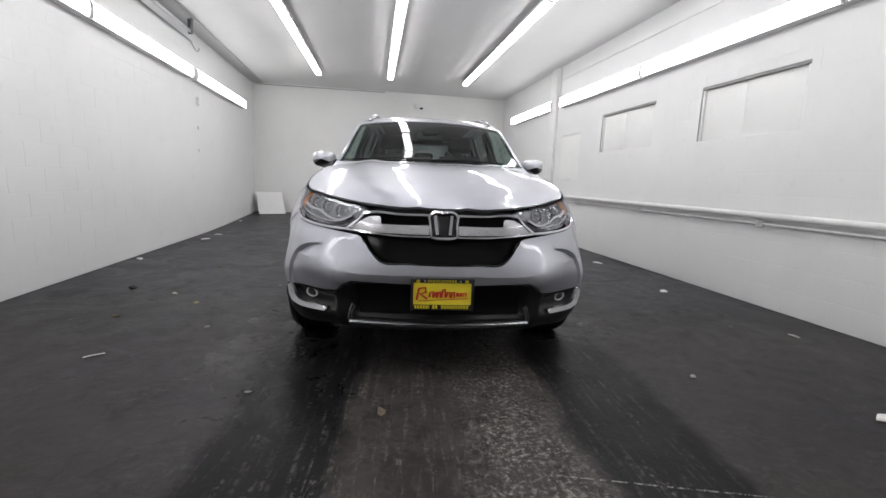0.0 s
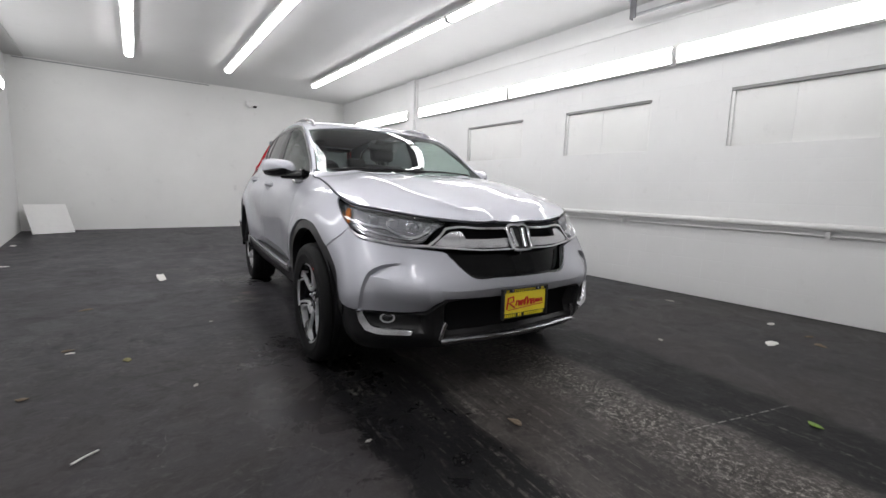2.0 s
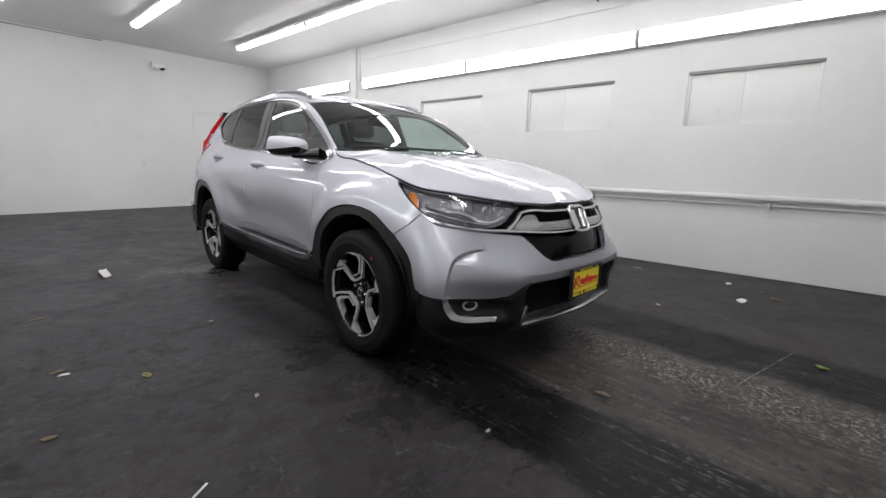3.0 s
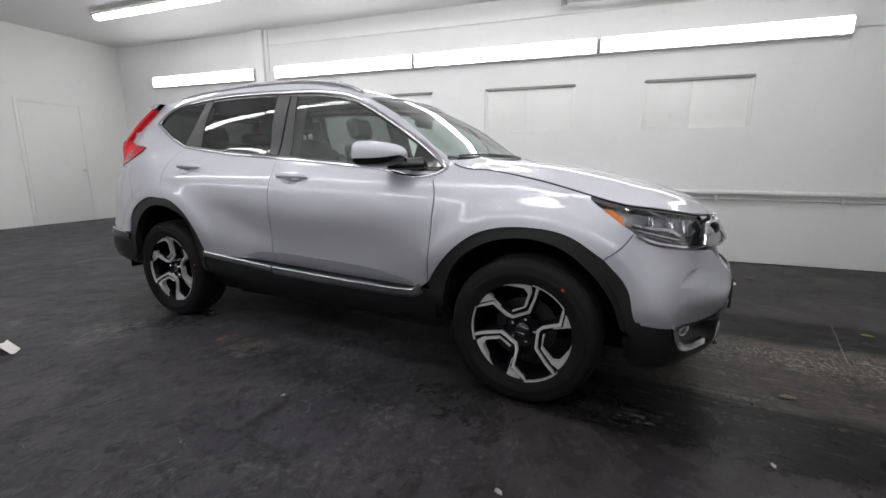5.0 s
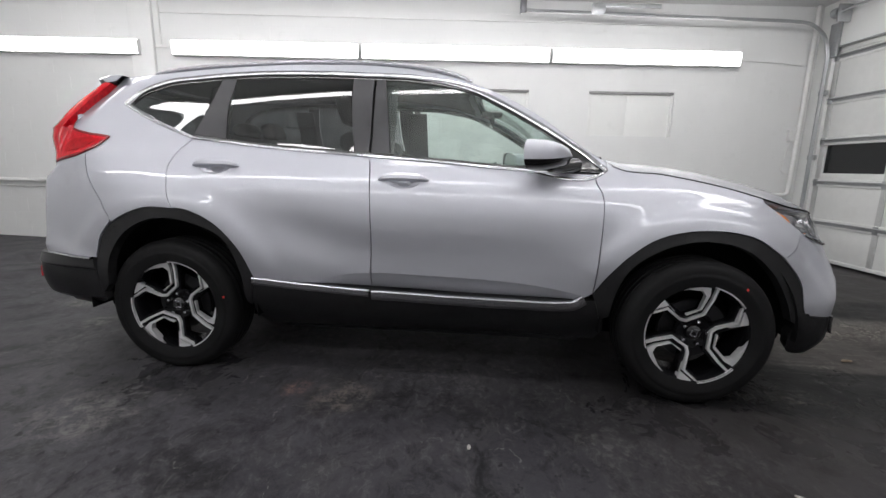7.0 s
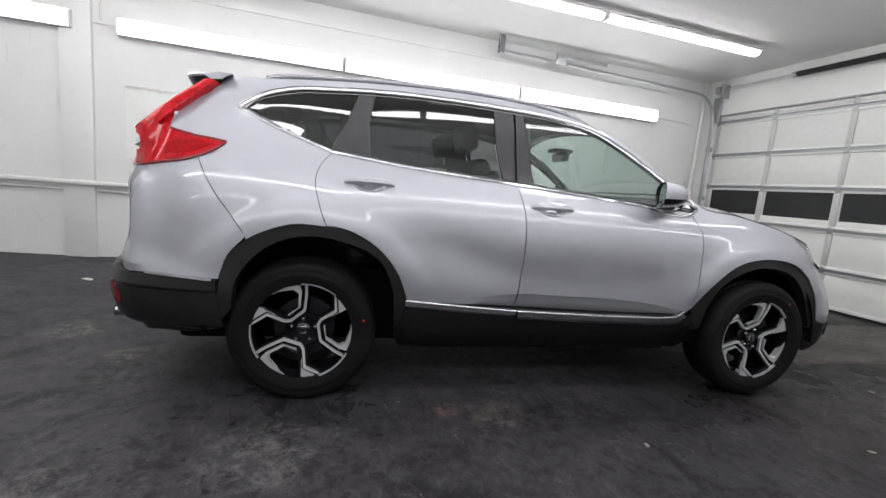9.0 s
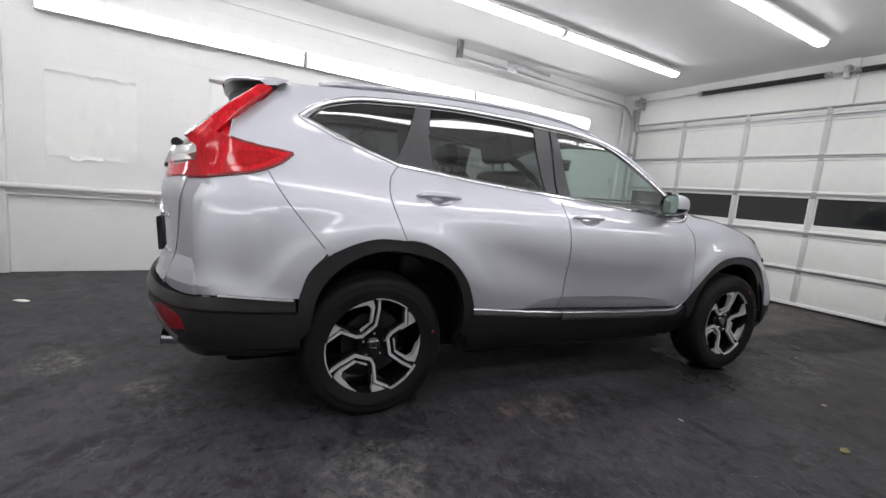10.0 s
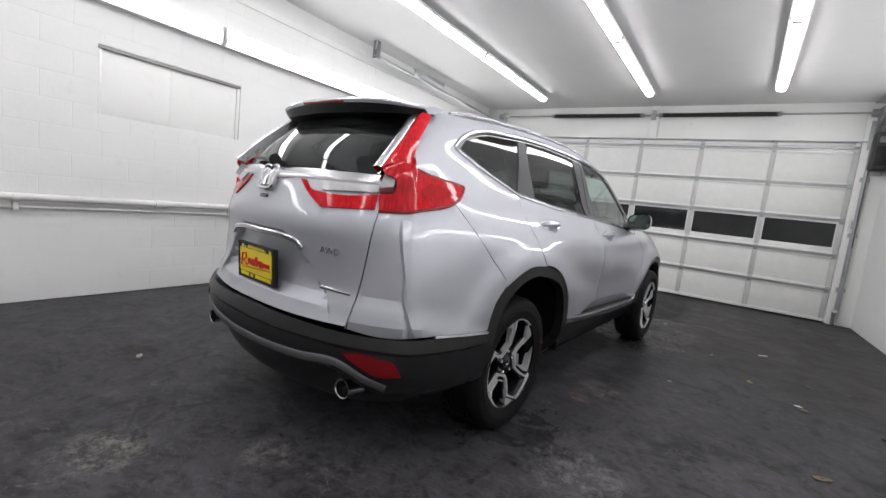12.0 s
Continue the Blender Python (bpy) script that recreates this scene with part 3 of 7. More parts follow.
def block(y0, y1, z0, z1, depth=.05, chamfer=.006):
    """One block, its face in the plane x = 0 and its body behind it."""
    bm = bmesh.new()
    c = chamfer
    face = [bm.verts.new(p) for p in ((0, y0 + c, z0 + chamfer), (0, y1 - c, z0 + chamfer), (0, y1 - c, z1 - chamfer), (0, y0 + c, z1 - chamfer))]
    rim = [bm.verts.new(p) for p in ((.0004, y0, z0), (.0004, y1, z0), (.0004, y1, z1), (.0004, y0, z1))]
    rear = [bm.verts.new(p) for p in ((depth, y0, z0), (depth, y1, z0), (depth, y1, z1), (depth, y0, z1))]
    bm.faces.new(face)
    for a, b in ((face, rim), (rim, rear)):
        for i in range(4):
            bm.faces.new((a[i], a[(i + 1) % 4], b[(i + 1) % 4], b[i]))
    return bm


def block_wall(name, x, out, openings, near, label):
    """A block wall with its face at x, its body on the side out, and shallow recesses (y0, y1, z0, z1)."""
    length, course = .406, .203
    bm = bmesh.new()
    ys = sorted({DOOR_Y - .2, BACK + .2, *[o[0] for o in openings], *[o[1] for o in openings]})
    for a, b in zip(ys, ys[1:]):
        hole = [o for o in openings if o[0] <= a and b <= o[1]]
        spans = [(0, hole[0][2]), (hole[0][3], TOP)] if hole else [(0, TOP)]
        for z0, z1 in spans:
            box(bm, (min(x + out * .0016, x + out * .2), a, z0), (max(x + out * .0016, x + out * .2), b, z1))
        if hole:
            d = (x + out * .055, x + out * .2)
            box(bm, (min(d), a, hole[0][2]), (max(d), b, hole[0][3]))
    wall_ob = tagged(part(name, bm, WALL), label, "wall", kind="structure")
    shared, rest = {}, bmesh.new()
    turn = pose(0, 0, 0) if out > 0 else Matrix.Diagonal((-1, 1, 1, 1))
    for row in range(int(TOP / course) + 1):
        z0, z1 = row * course + .003, min(row * course + course - .003, TOP - .01)
        if z1 - z0 < .03:
            continue
        y = DOOR_Y - (length / 2 if row % 2 else 0)
        while y < BACK:
            pieces = [(max(y + .0008, DOOR_Y), min(y + length - .0008, BACK), z0, z1)]
            for o in openings:
                cut = []
                for p in pieces:
                    if p[1] <= o[0] or p[0] >= o[1] or p[3] <= o[2] or p[2] >= o[3]:
                        cut.append(p)
                        continue
                    cut += [(p[0], o[0], p[2], p[3])] if p[0] < o[0] - .02 else []
                    cut += [(o[1], p[1], p[2], p[3])] if p[1] > o[1] + .02 else []
                    mid = (max(p[0], o[0]), min(p[1], o[1]))
                    cut += [(*mid, p[2], o[2])] if p[2] < o[2] - .02 else []
                    cut += [(*mid, o[3], p[3])] if p[3] > o[3] + .02 else []
                pieces = cut
            for a, b, c, d in pieces:
                if b - a < .02:
                    continue
                proud = random.uniform(-.00012, .00012)
                if near[0] < (a + b) / 2 < near[1]:
                    key = (round(b - a, 3), round(d - c, 3))
                    if key not in shared:
                        shared[key] = mesh_of("block", block(0, b - a, 0, d - c), WALL, 2)
                    ob = new("block", shared[key])
                    ob.parent = wall_ob
                    ob.matrix_basis = Matrix.Translation((x + proud, a, c)) @ turn
                else:
                    one = block(a, b, c, d)
                    one.verts.index_update()
                    base = len(rest.verts)
                    for v in one.verts:
                        rest.verts.new((x + proud + v.co.x * out, v.co.y, v.co.z))
                    rest.verts.ensure_lookup_table()
                    for f in one.faces:
                        rest.faces.new([rest.verts[base + v.index] for v in f.verts])
                    one.free()
            y += length
    tagged(part("far_blocks", rest, WALL, wall_ob, sharp=2), kind="stuff")
    return wall_ob


WINDOWS = [(6.83, 8.09, 1.57, 2.14), (4.885, 6.06, 1.57, 2.14), (2.955, 4.086, 1.57, 2.14)]


def bricked_windows():
    """Old window openings, closed with flat boards and painted over."""
    for k, (y0, y1, z0, z1) in enumerate(WINDOWS):
        w = thing(f"window_{k + 1}", "old window recess boarded up and painted white", "window", pose(EAST, y0, z0), kind="structure")
        a, h = y1 - y0, z1 - z0
        part("board", boxed((.036, .01, .0), (.054, a * .54 - .0006, h - .031), .001), PLASTER, w)
        part("board", boxed((.0355, a * .54 + .0006, .0), (.054, a - .01, h - .031), .001), PLASTER, w)
        # its dark grey includes the shadow at the head of the opening
        part("lintel_strip", boxed((.004, .002, h - .030), (.054, a - .002, h - .001), .003), LINTEL, w, "dusty grey lintel edge with the recess shadow in its colour")
        part("jamb", boxed((.012, .0, .0), (.054, .03, h - .032), .003), PLASTER, w)
        part("jamb", boxed((.012, a - .03, .0), (.054, a, h - .032), .003), PLASTER, w)


bricked_windows()
tagged(part("pilaster", boxed((EAST - .05, 9.74, 0), (EAST + .02, 10.03, TOP), .006), WALL), "white painted pier against the block wall", "pier", kind="structure")


def back_wall():
    bm = bmesh.new()
    box(bm, (WEST, BACK, 0), (EAST, BACK + .2, TOP))
    return tagged(part("wall_back", bm, PLASTER), "smooth white painted rear wall", "wall", kind="structure")


back_wall()


def rear_door():
    """A flush door in the rear wall, painted over with it."""
    d = thing("door_1", "flush white painted door in the rear wall, shut", "door", pose(1.724, BACK, .10), kind="structure")
    part("leaf", boxed((.006, -.010, .012), (.850, .0, 1.968), .003), PLASTER, d)
    part("door_frame", boxed((-.05, -.016, .0), (.0, .0, 2.03), .003), PLASTER, d)
    part("door_frame", boxed((.856, -.016, .0), (.906, .0, 2.03), .003), PLASTER, d)
    part("door_frame", boxed((.0, -.016, 1.974), (.856, .0, 2.03), .003), PLASTER, d)
    knob = bmesh.new()
    lathe(knob, [(.026, .0), (.026, .006), (.010, .010), (.010, .035), (.024, .042), (.026, .055), (.018, .066), (0, .068)], 20, Matrix.Translation((.80, -.010, .90)) @ pose(0, 0, 0, 90, 0, 0))
    part("door_knob", knob, PIPE, d)
    s = thing("wall_socket", "white socket plate low on the rear wall", "socket", pose(.712, BACK, 1.0))
    part("plate", boxed((-.04, -.012, -.06), (.04, 0, .06), .004), HOUSING, s)
    part("outlet", boxed((-.016, -.015, .008), (.016, -.010, .036), .003), PIPE, s)
    part("outlet", boxed((-.016, -.015, -.036), (.016, -.010, -.008), .003), PIPE, s)


rear_door()

# garage door wall: jambs and header round the opening
GATE = (-2.62, 3.14, 2.66)
plain("wall_door_west", (WEST - .2, DOOR_Y - .25, 0), (GATE[0], DOOR_Y, TOP), PLASTER, "white painted pier beside the garage door", "wall", .004)
plain("wall_door_east", (GATE[1], DOOR_Y - .25, 0), (EAST + .2, DOOR_Y, TOP), PLASTER, "white painted pier beside the garage door", "wall", .004)
plain("wall_door_header", (GATE[0] + .002, DOOR_Y - .25, GATE[2]), (GATE[1] - .002, DOOR_Y - .002, TOP), PLASTER, "white painted header over the garage door", "wall", .004)


tagged(part("header_post", boxed((.062, DOOR_Y - .0015, GATE[2]), (.208, DOOR_Y + .04, TOP - .002), .004), PLASTER), "white painted post over the garage door", "post", kind="structure")
plain("header_trim", (GATE[0] - .1, DOOR_Y - .0015, GATE[2] - .004), (GATE[1], DOOR_Y + .016, GATE[2] + .010), GALV, "thin grey strip along the lower edge of the header", "trim", .002)


def door_section(parent, x0, x1, z0, z1, stiles, panes):
    bm = bmesh.new()
    if panes:
        lo, hi = z0 + .12, z1 - .03
        box(bm, (x0, -.02, z0 + .004), (x1, .02, lo), .004)
        box(bm, (x0, -.02, hi), (x1, .02, z1 - .004), .004)
        for s in stiles:
            box(bm, (max(s - .05, x0), -.02, lo - .002), (min(s + .05, x1), .0195, hi + .002))
    else:
        box(bm, (x0, -.02, z0 + .004), (x1, .02, z1 - .004), .006)
    section = part("section", bm, DOOR_STEEL, parent)
    rail = bmesh.new()
    box(rail, (x0, .018, z0 + .006), (x1, .036, z0 + .05), .006)
    box(rail, (x0, .018, z1 - .05), (x1, .036, z1 - .006), .006)
    part("rail", rail, DOOR_STEEL, section)
    for s in stiles:
        part("stile", boxed((max(s - .035, x0), .0185, z0 + .05), (min(s + .035, x1), .032, z1 - .05), .005), STILE_STEEL, section)
        if x0 < s < x1:
            part("hinge", boxed((s - .03, .034, z1 - .045), (s + .03, .046, z1 + .045), .005), GALV, section)
    if panes:
        for a, b in zip(stiles, stiles[1:]):
            part("pane", boxed((a + .048, -.006, z0 + .118), (b - .048, .002, z1 - .028)), DOOR_GLASS, section, "dark window pane")
    return section


def build_garage_door():
    d = thing("door_1", "white sectional steel garage door, closed, with a row of dark panes", "garage door", pose(0, DOOR_Y - .07, 0), kind="structure")
    x0, x1 = GATE[0] + .004, GATE[1] - .004
    rows = [.012, .50, 1.01, 1.53, 2.03, 2.545, 2.655]
    stiles = [x0 + .03, -1.63, -.655, .29, 1.25, 2.21, x1 - .03]
    for k, (a, b) in enumerate(zip(rows, rows[1:])):
        door_section(d, x0, x1, a, b, stiles, k == 2)
    for z in (.46, .97, 1.49, 1.99, 2.505):
        part("strut", boxed((x0 + .02, .036, z + .05), (x1 - .02, .075, z + .062), .003), GALV, d, "steel stiffening strut")
        part("strut", boxed((x0 + .02, .036, z + .02), (x1 - .02, .042, z + .06), .002), GALV, d, "steel stiffening strut")
    return d


build_garage_door()


def door_gear():
    """Tracks, spring shaft and hangers of the garage door."""
    for name, x, y1, face in (("door_track", 3.16, 5.09, -1), ("door_track", -2.72, 8.9, 1)):
        t = thing(name, "galvanised garage door track hung from the ceiling", "door track", group="door tracks")
        line = [(x, DOOR_Y + .05, .05), (x, DOOR_Y + .05, 2.55), (x, DOOR_Y + .12, 2.78), (x, DOOR_Y + .3, 2.93), (x, DOOR_Y + .6, 2.97), (x, y1, 3.03)]
        smooth = [line[0], line[1], *map(tuple, sweep(line[1:5], .06)[1:]), line[5]]
        bm = bmesh.new()
        for a in (-.022, .022):
            tube(bm, [(p[0] + a, p[1], p[2]) for p in smooth], .008, 6)
        tube(bm, smooth, .02, 8)
        part("rail", bm, GALV, t)
        iron = bmesh.new()
        box(iron, (x - .035, y1 - .006, 2.99), (x + .035, y1, TOP), .001)
        box(iron, (x + .030 * face - .004, y1 - .07, 2.99), (x + .030 * face + .004, y1 - .006, TOP), .001)
        part("hanger", iron, STEEL_GREY, t, "grey angle iron hanger")
        if face < 0:
            splice = bmesh.new()
            box(splice, (x - .012, 3.36, 3.075), (x - .004, 4.20, 3.125), .002)
            box(splice, (x - .012, 3.36, 3.120), (x + .030, 4.20, 3.126), .001)
            part("splice_bar", splice, GALV, t, "galvanised stiffening angle on the track")
            part("splice_plate", boxed((x - .03, 4.05, 2.985), (x - .022, 4.22, 3.10), .002), GALV, t)
        brace = bmesh.new()
        tube(brace, [(x, y1 - .02, 3.06), (x + .04 * face, y1 + .02, TOP - .002)], .012, 6)
        part("brace", brace, GALV, t)
        for z in (.5, 1.3, 2.1):
            part("bracket", boxed((x - .05, DOOR_Y + .001, z), (x + .05, DOOR_Y + .05, z + .06), .004), GALV, t)
        part("flag_bracket", boxed((x - .09, DOOR_Y + .001, 2.55), (x + .05, DOOR_Y + .03, 2.95), .004), GALV, t)
    s = thing("torsion_shaft", "black torsion springs on a steel shaft over the garage door", "door spring")
    y, z = DOOR_Y + .12, 3.04
    bar = bmesh.new()
    tube(bar, [(-2.7, y, z), (3.1, y, z)], .014, 10)
    part("shaft", bar, GALV, s)
    for a, b in ((-1.60, .03), (.33, 1.93)):
        coil = bmesh.new()
        turns = int((b - a) / .014)
        pts = [(a + (b - a) * i / (turns * 7), y + .032 * math.cos(2 * math.pi * i / 7), z + .032 * math.sin(2 * math.pi * i / 7)) for i in range(turns * 7)]
        tube(coil, pts, .0068, 5)
        part("spring", coil, SPRING_BLACK, s)
        for e in (a, b):
            cone = bmesh.new()
            tube(cone, [(e - .03, y, z), (e + .03, y, z)], .036, 12)
            part("cone", cone, GALV, s)
    part("centre_bracket", boxed((.115, DOOR_Y + .041, 2.97), (.175, y + .03, 3.12), .006), GALV, s)
    for x in (-2.66, 3.06):
        drum = bmesh.new()
        tube(drum, [(x - .05, y, z), (x + .03, y, z)], .055, 18)
        part("cable_drum", drum, GALV, s)
        part("end_bracket", boxed((x - .08, DOOR_Y + .001, 2.92), (x - .06, y + .04, 3.12), .003), GALV, s)


door_gear()


def door_opener():
    """A dark motor unit on the pier, at the end of the spring shaft."""
    o = thing("door_opener", "dark grey garage door motor unit on the pier", "door opener", pose(-2.80, DOOR_Y + .14, 2.55))
    part("case", boxed((-.10, -.10, -.30), (.10, .10, .22), .03, None, 3), SPRING_BLACK, o)
    part("cover", boxed((-.085, .095, -.25), (.085, .125, .02), .014), TRIM_DARK, o)
    part("lamp_lens", boxed((-.06, .098, .06), (.06, .122, .15), .012), BRUSHED, o)
    part("mount", boxed((-.07, -.119, -.36), (.07, -.095, .30), .004), GALV, o)
    chain = bmesh.new()
    tube(chain, [(.09, .02, -.28), (.092, .02, -.9), (.086, .03, -1.4)], .007, 6)
    part("pull_cord", chain, SPRING_BLACK, o)


door_opener()


def pier_fittings():
    """A control box with its conduit, and a stub of pipe at the floor, on the pier beside the door."""
    c = thing("control_box", "small grey-white control box with a conduit on the pier", "control box", pose(-2.70, DOOR_Y, 1.48))
    part("box", boxed((-.045, .0, -.09), (.045, .055, .09), .006), PIPE, c)
    part("button_plate", boxed((-.028, .053, -.06), (.028, .060, .06), .004), GALV, c)
    run = bmesh.new()
    tube(run, [(-.01, .02, -.09), (-.012, .02, -1.30)], .010, 8)
    tube(run, [(-.01, .02, .09), (-.012, .02, .72)], .010, 8)
    part("conduit", run, PIPE, c)
    g = thing("floor_stub", "small rusty pipe stub with a white cap at the floor", "pipe stub", pose(-2.70, DOOR_Y + .05, 0))
    stub = bmesh.new()
    lathe(stub, [(.0, .0), (.024, .0), (.024, .16), (.030, .16), (.030, .19), (0, .192)], 12)
    part("stub", stub, STEEL_GREY, g)
    part("cap", boxed((-.03, -.03, .192), (.03, .03, .23), .008), PIPE, g)


pier_fittings()


# ---- lamps ----
def strip_lamp(a, b, wide, out, group, label, glow, deep=.42):
    """A fluorescent strip from a to b. out: the way that it faces."""
    a, b, out = Vector(a), Vector(b), Vector(out)
    along = (b - a).normalized()
    across = along.cross(out)
    m = Matrix((across, along, out)).transposed().to_4x4()
    m.translation = a
    length = (b - a).length
    lamp = thing("strip_lamp", label, "fluorescent light", m, group)
    h = wide * deep
    tray = wide * (.66 if deep > .3 else .5)
    part("housing", boxed((-tray, .0, -h - (.03 if deep > .3 else .07)), (tray, length, -h), .006), HOUSING, lamp, "white enamelled tray")
    if deep < .3:
        for k in (-1, 1):
            lo, hi = sorted((k * wide * .505, k * wide * .565))
            part("side_lip", boxed((lo, .0, -h - .068), (hi, length, -h * .45), .003), HOUSING, lamp)
    prof = [(-wide / 2, -h), (-wide * .47, -h * .55), (-wide * .34, -h * .15), (0, 0), (wide * .34, -h * .15), (wide * .47, -h * .55), (wide / 2, -h)]
    bm = bmesh.new()
    ends = []
    for y in (.02, length / 2 - .004, length / 2 + .004, length - .02):
        ends.append([bm.verts.new((x, y, z + .001)) for x, z in prof])
    for p, q in ((ends[0], ends[1]), (ends[2], ends[3])):
        for i in range(len(prof) - 1):
            bm.faces.new((p[i], p[i + 1], q[i + 1], q[i]))
        bm.faces.new(p)
        bm.faces.new(q)
    part("diffuser", bm, glow, lamp, "glowing ribbed acrylic cover")
    for y in (.0, length - .022):
        cap = bmesh.new()
        prism(cap, [(x * 1.03, z * 1.03) for x, z in prof], .022, Matrix.Translation((0, y + .022, 0)) @ pose(0, 0, 0, 90, 0, 0))
        part("end_cap", cap, HOUSING, lamp)
    clip = bmesh.new()
    box(clip, (-wide * .4, length / 2 - .004, -h - .01), (wide * .4, length / 2 + .004, -h * .3))
    part("joiner", clip, HOUSING, lamp)
    return lamp


def lamp_rows():
    for far, near in (((-1.20, 11.40), (-1.51, 2.275)), ((.28, 11.34), (.10, 2.22)), ((1.91, 11.34), (1.84, 2.13))):
        f, n = np.array(far), np.array(near)
        length = np.linalg.norm(f - n)
        u = (n - f) / length
        piece = (length - 3 * .03) / 4
        for k in range(4):
            p = f + u * k * (piece + .03)
            q = p + u * piece
            strip_lamp((*p, 3.10), (*q, 3.10), .115, (0, 0, -1), "ceiling strips", "long fluorescent strip on the ceiling, lit", DIFFUSER)
    for y0, y1 in ((12.21, 9.90), (9.50, 7.10), (7.08, 4.65), (4.63, 2.18)):
        strip_lamp((EAST - .105, y0, 2.552), (EAST - .105, y1, 2.552), .165, (-1, 0, 0), "wall strips", "long fluorescent strip on the block wall, lit", WALL_DIFFUSER, .2)
    for y0, y1 in ((12.2, 9.40), (9.23, 6.73), (6.70, 4.26), (4.2, 1.8)):
        strip_lamp((WEST + .105, y1, 2.54), (WEST + .105, y0, 2.54), .165, (1, 0, 0), "wall strips", "long fluorescent strip on the block wall, lit", WALL_DIFFUSER, .2)


lamp_rows()


# ---- the car ----
CAR = thing("car", "silver compact crossover car, clean, parked on the dark floor", "car", pose(.264, 4.711, 0, 0, 0, -5.52))


def both(make):
    for side in (-1, 1):
        make(side)


F_ARCH = [(2.005, .534), (1.946, .626), (1.854, .729), (1.737, .809), (1.62, .842), (1.52, .849), (1.42, .844), (1.328, .826), (1.169, .734), (1.061, .609), (1.0, .454)]
F_OPEN = [(1.92, .42), (1.913, .489), (1.846, .66), (1.704, .763), (1.52, .803), (1.345, .769), (1.219, .677), (1.11, .529), (1.075, .43)]
R_ARCH = [(3.690, .545), (3.759, .70), (3.901, .837), (4.076, .889), (4.243, .889), (4.41, .826), (4.519, .734), (4.561, .612)]
R_OPEN = [(3.745, .42), (3.759, .574), (3.842, .746), (4.009, .82), (4.226, .831), (4.402, .74), (4.477, .637), (4.51, .47)]
BELT = [(1.988, 1.094), (2.397, 1.111), (2.773, 1.140), (3.124, 1.163), (3.642, 1.197), (4.093, 1.243)]
SEAM_F = [(1.988, 1.094), (2.013, 1.077), (1.988, 1.003), (1.986, .843), (1.996, .683), (2.005, .534)]
SEAM_M = [(3.116, 1.163), (3.099, 1.037), (3.088, .814), (3.097, .507)]
SEAM_R = [(4.093, 1.243), (4.14, 1.19), (4.162, 1.111), (4.137, 1.0), (4.112, .93), (4.092, .888)]
SILL = [(2.06, .492), (2.372, .487), (3.097, .507), (3.690, .545)]
DLO_TOP = [(1.955, 1.117), (2.038, 1.186), (2.213, 1.300), (2.422, 1.420), (2.623, 1.517), (2.882, 1.569), (3.166, 1.586), (3.466, 1.597), (3.792, 1.597), (4.101, 1.580), (4.352, 1.551), (4.510, 1.489), (4.569, 1.426)]
DLO_BACK = [(4.569, 1.426), (4.477, 1.380), (4.277, 1.306), (4.093, 1.243)]
R_SEAM = [(4.72, 1.166), (4.60, 1.006), (4.445, .822)]
GATE_SEAM = [(5.186, 1.10), (5.217, .877), (5.259, .618)]
LAMP_LOW = [(4.603, 1.243), (4.65, 1.200), (4.72, 1.166), (4.86, 1.132), (5.06, 1.108), (5.186, 1.10)]
LAMP_OUT = [(4.70, 1.556), (4.89, 1.435), (5.08, 1.307)]
LAMP_TOP = [(5.08, 1.307), (4.93, 1.288), (4.77, 1.260), (4.67, 1.252), (4.603, 1.243)]
LAMP_IN = [(5.186, 1.10), (5.196, 1.172), (5.133, 1.184), (5.135, 1.237), (5.18, 1.25), (5.212, 1.288), (5.172, 1.368), (5.06, 1.45), (4.84, 1.556)]
HEAD_TOP = [(.45, .884), (.53, .894), (.70, .914), (.82, .925), (1.03, .950), (1.228, .983)]
HEAD_LOW = [(1.228, .983), (1.12, .903), (1.035, .848), (.985, .830), (.845, .797), (.68, .780), (.585, .795), (.52, .845), (.45, .884)]
NOSE_SEAM = [(1.035, .848), (1.09, .79), (1.169, .734)]


def rim_line(a, b, n=40):
    s = np.linspace(a, b, n)
    return [tuple(p) for p in np.column_stack([s, edge(s)])]


CREASE = [(2.0, .510), (2.25, .552), (2.52, .574), (2.82, .583), (3.12, .586), (3.24, .574), (3.34, .546), (3.5, .50)]


def muscle(ab):
    """Swellings over the wheels, and the lower doors cut back under a crease."""
    s, z = ab[:, 0], ab[:, 1]
    out = np.zeros(len(s))
    for s0, r0 in ((1.508, .60), (4.168, .63)):
        r = np.hypot(s - s0, (z - .36) * 1.02)
        out += .022 / (1 + np.exp((r - r0) / .020)) * np.clip((z - .45) / .25, 0, 1)
    crease = np.interp(s, *np.array(CREASE).T)
    out -= .50 * np.clip(crease - z, 0, .12) * np.clip((s - 1.99) / .1, 0, 1) * np.clip((3.55 - s) / .2, 0, 1)
    low = .68 + .20 * np.clip((s - 3.0) / .70, 0, 1)**1.4
    hollow = np.exp(-((z - low) / .125)**2) * np.clip((s - 2.0) / .35, 0, 1) * np.clip((3.80 - s) / .35, 0, 1)
    return out - .021 * hollow


HANDLES = [(1.425, 1.053), (2.397, 1.104)]


def cup_ring(y, z, k):
    """An oval round a handle's finger cup."""
    s0 = float(sy(y))
    return [(s0 + .082 * k * math.cos(a), z - .006 + .036 * k * math.sin(a)) for a in np.linspace(0, 2 * math.pi, 17)]


def door_form(ab):
    """The door's swelling, with the finger cup pressed in behind the handle."""
    out = muscle(ab)
    for y, z in HANDLES:
        r = np.hypot((ab[:, 0] - float(sy(y))) / .082, (ab[:, 1] - z + .006) / .036)
        out -= .026 * np.clip((1 - r) / .55, 0, 1)**.8
    return out


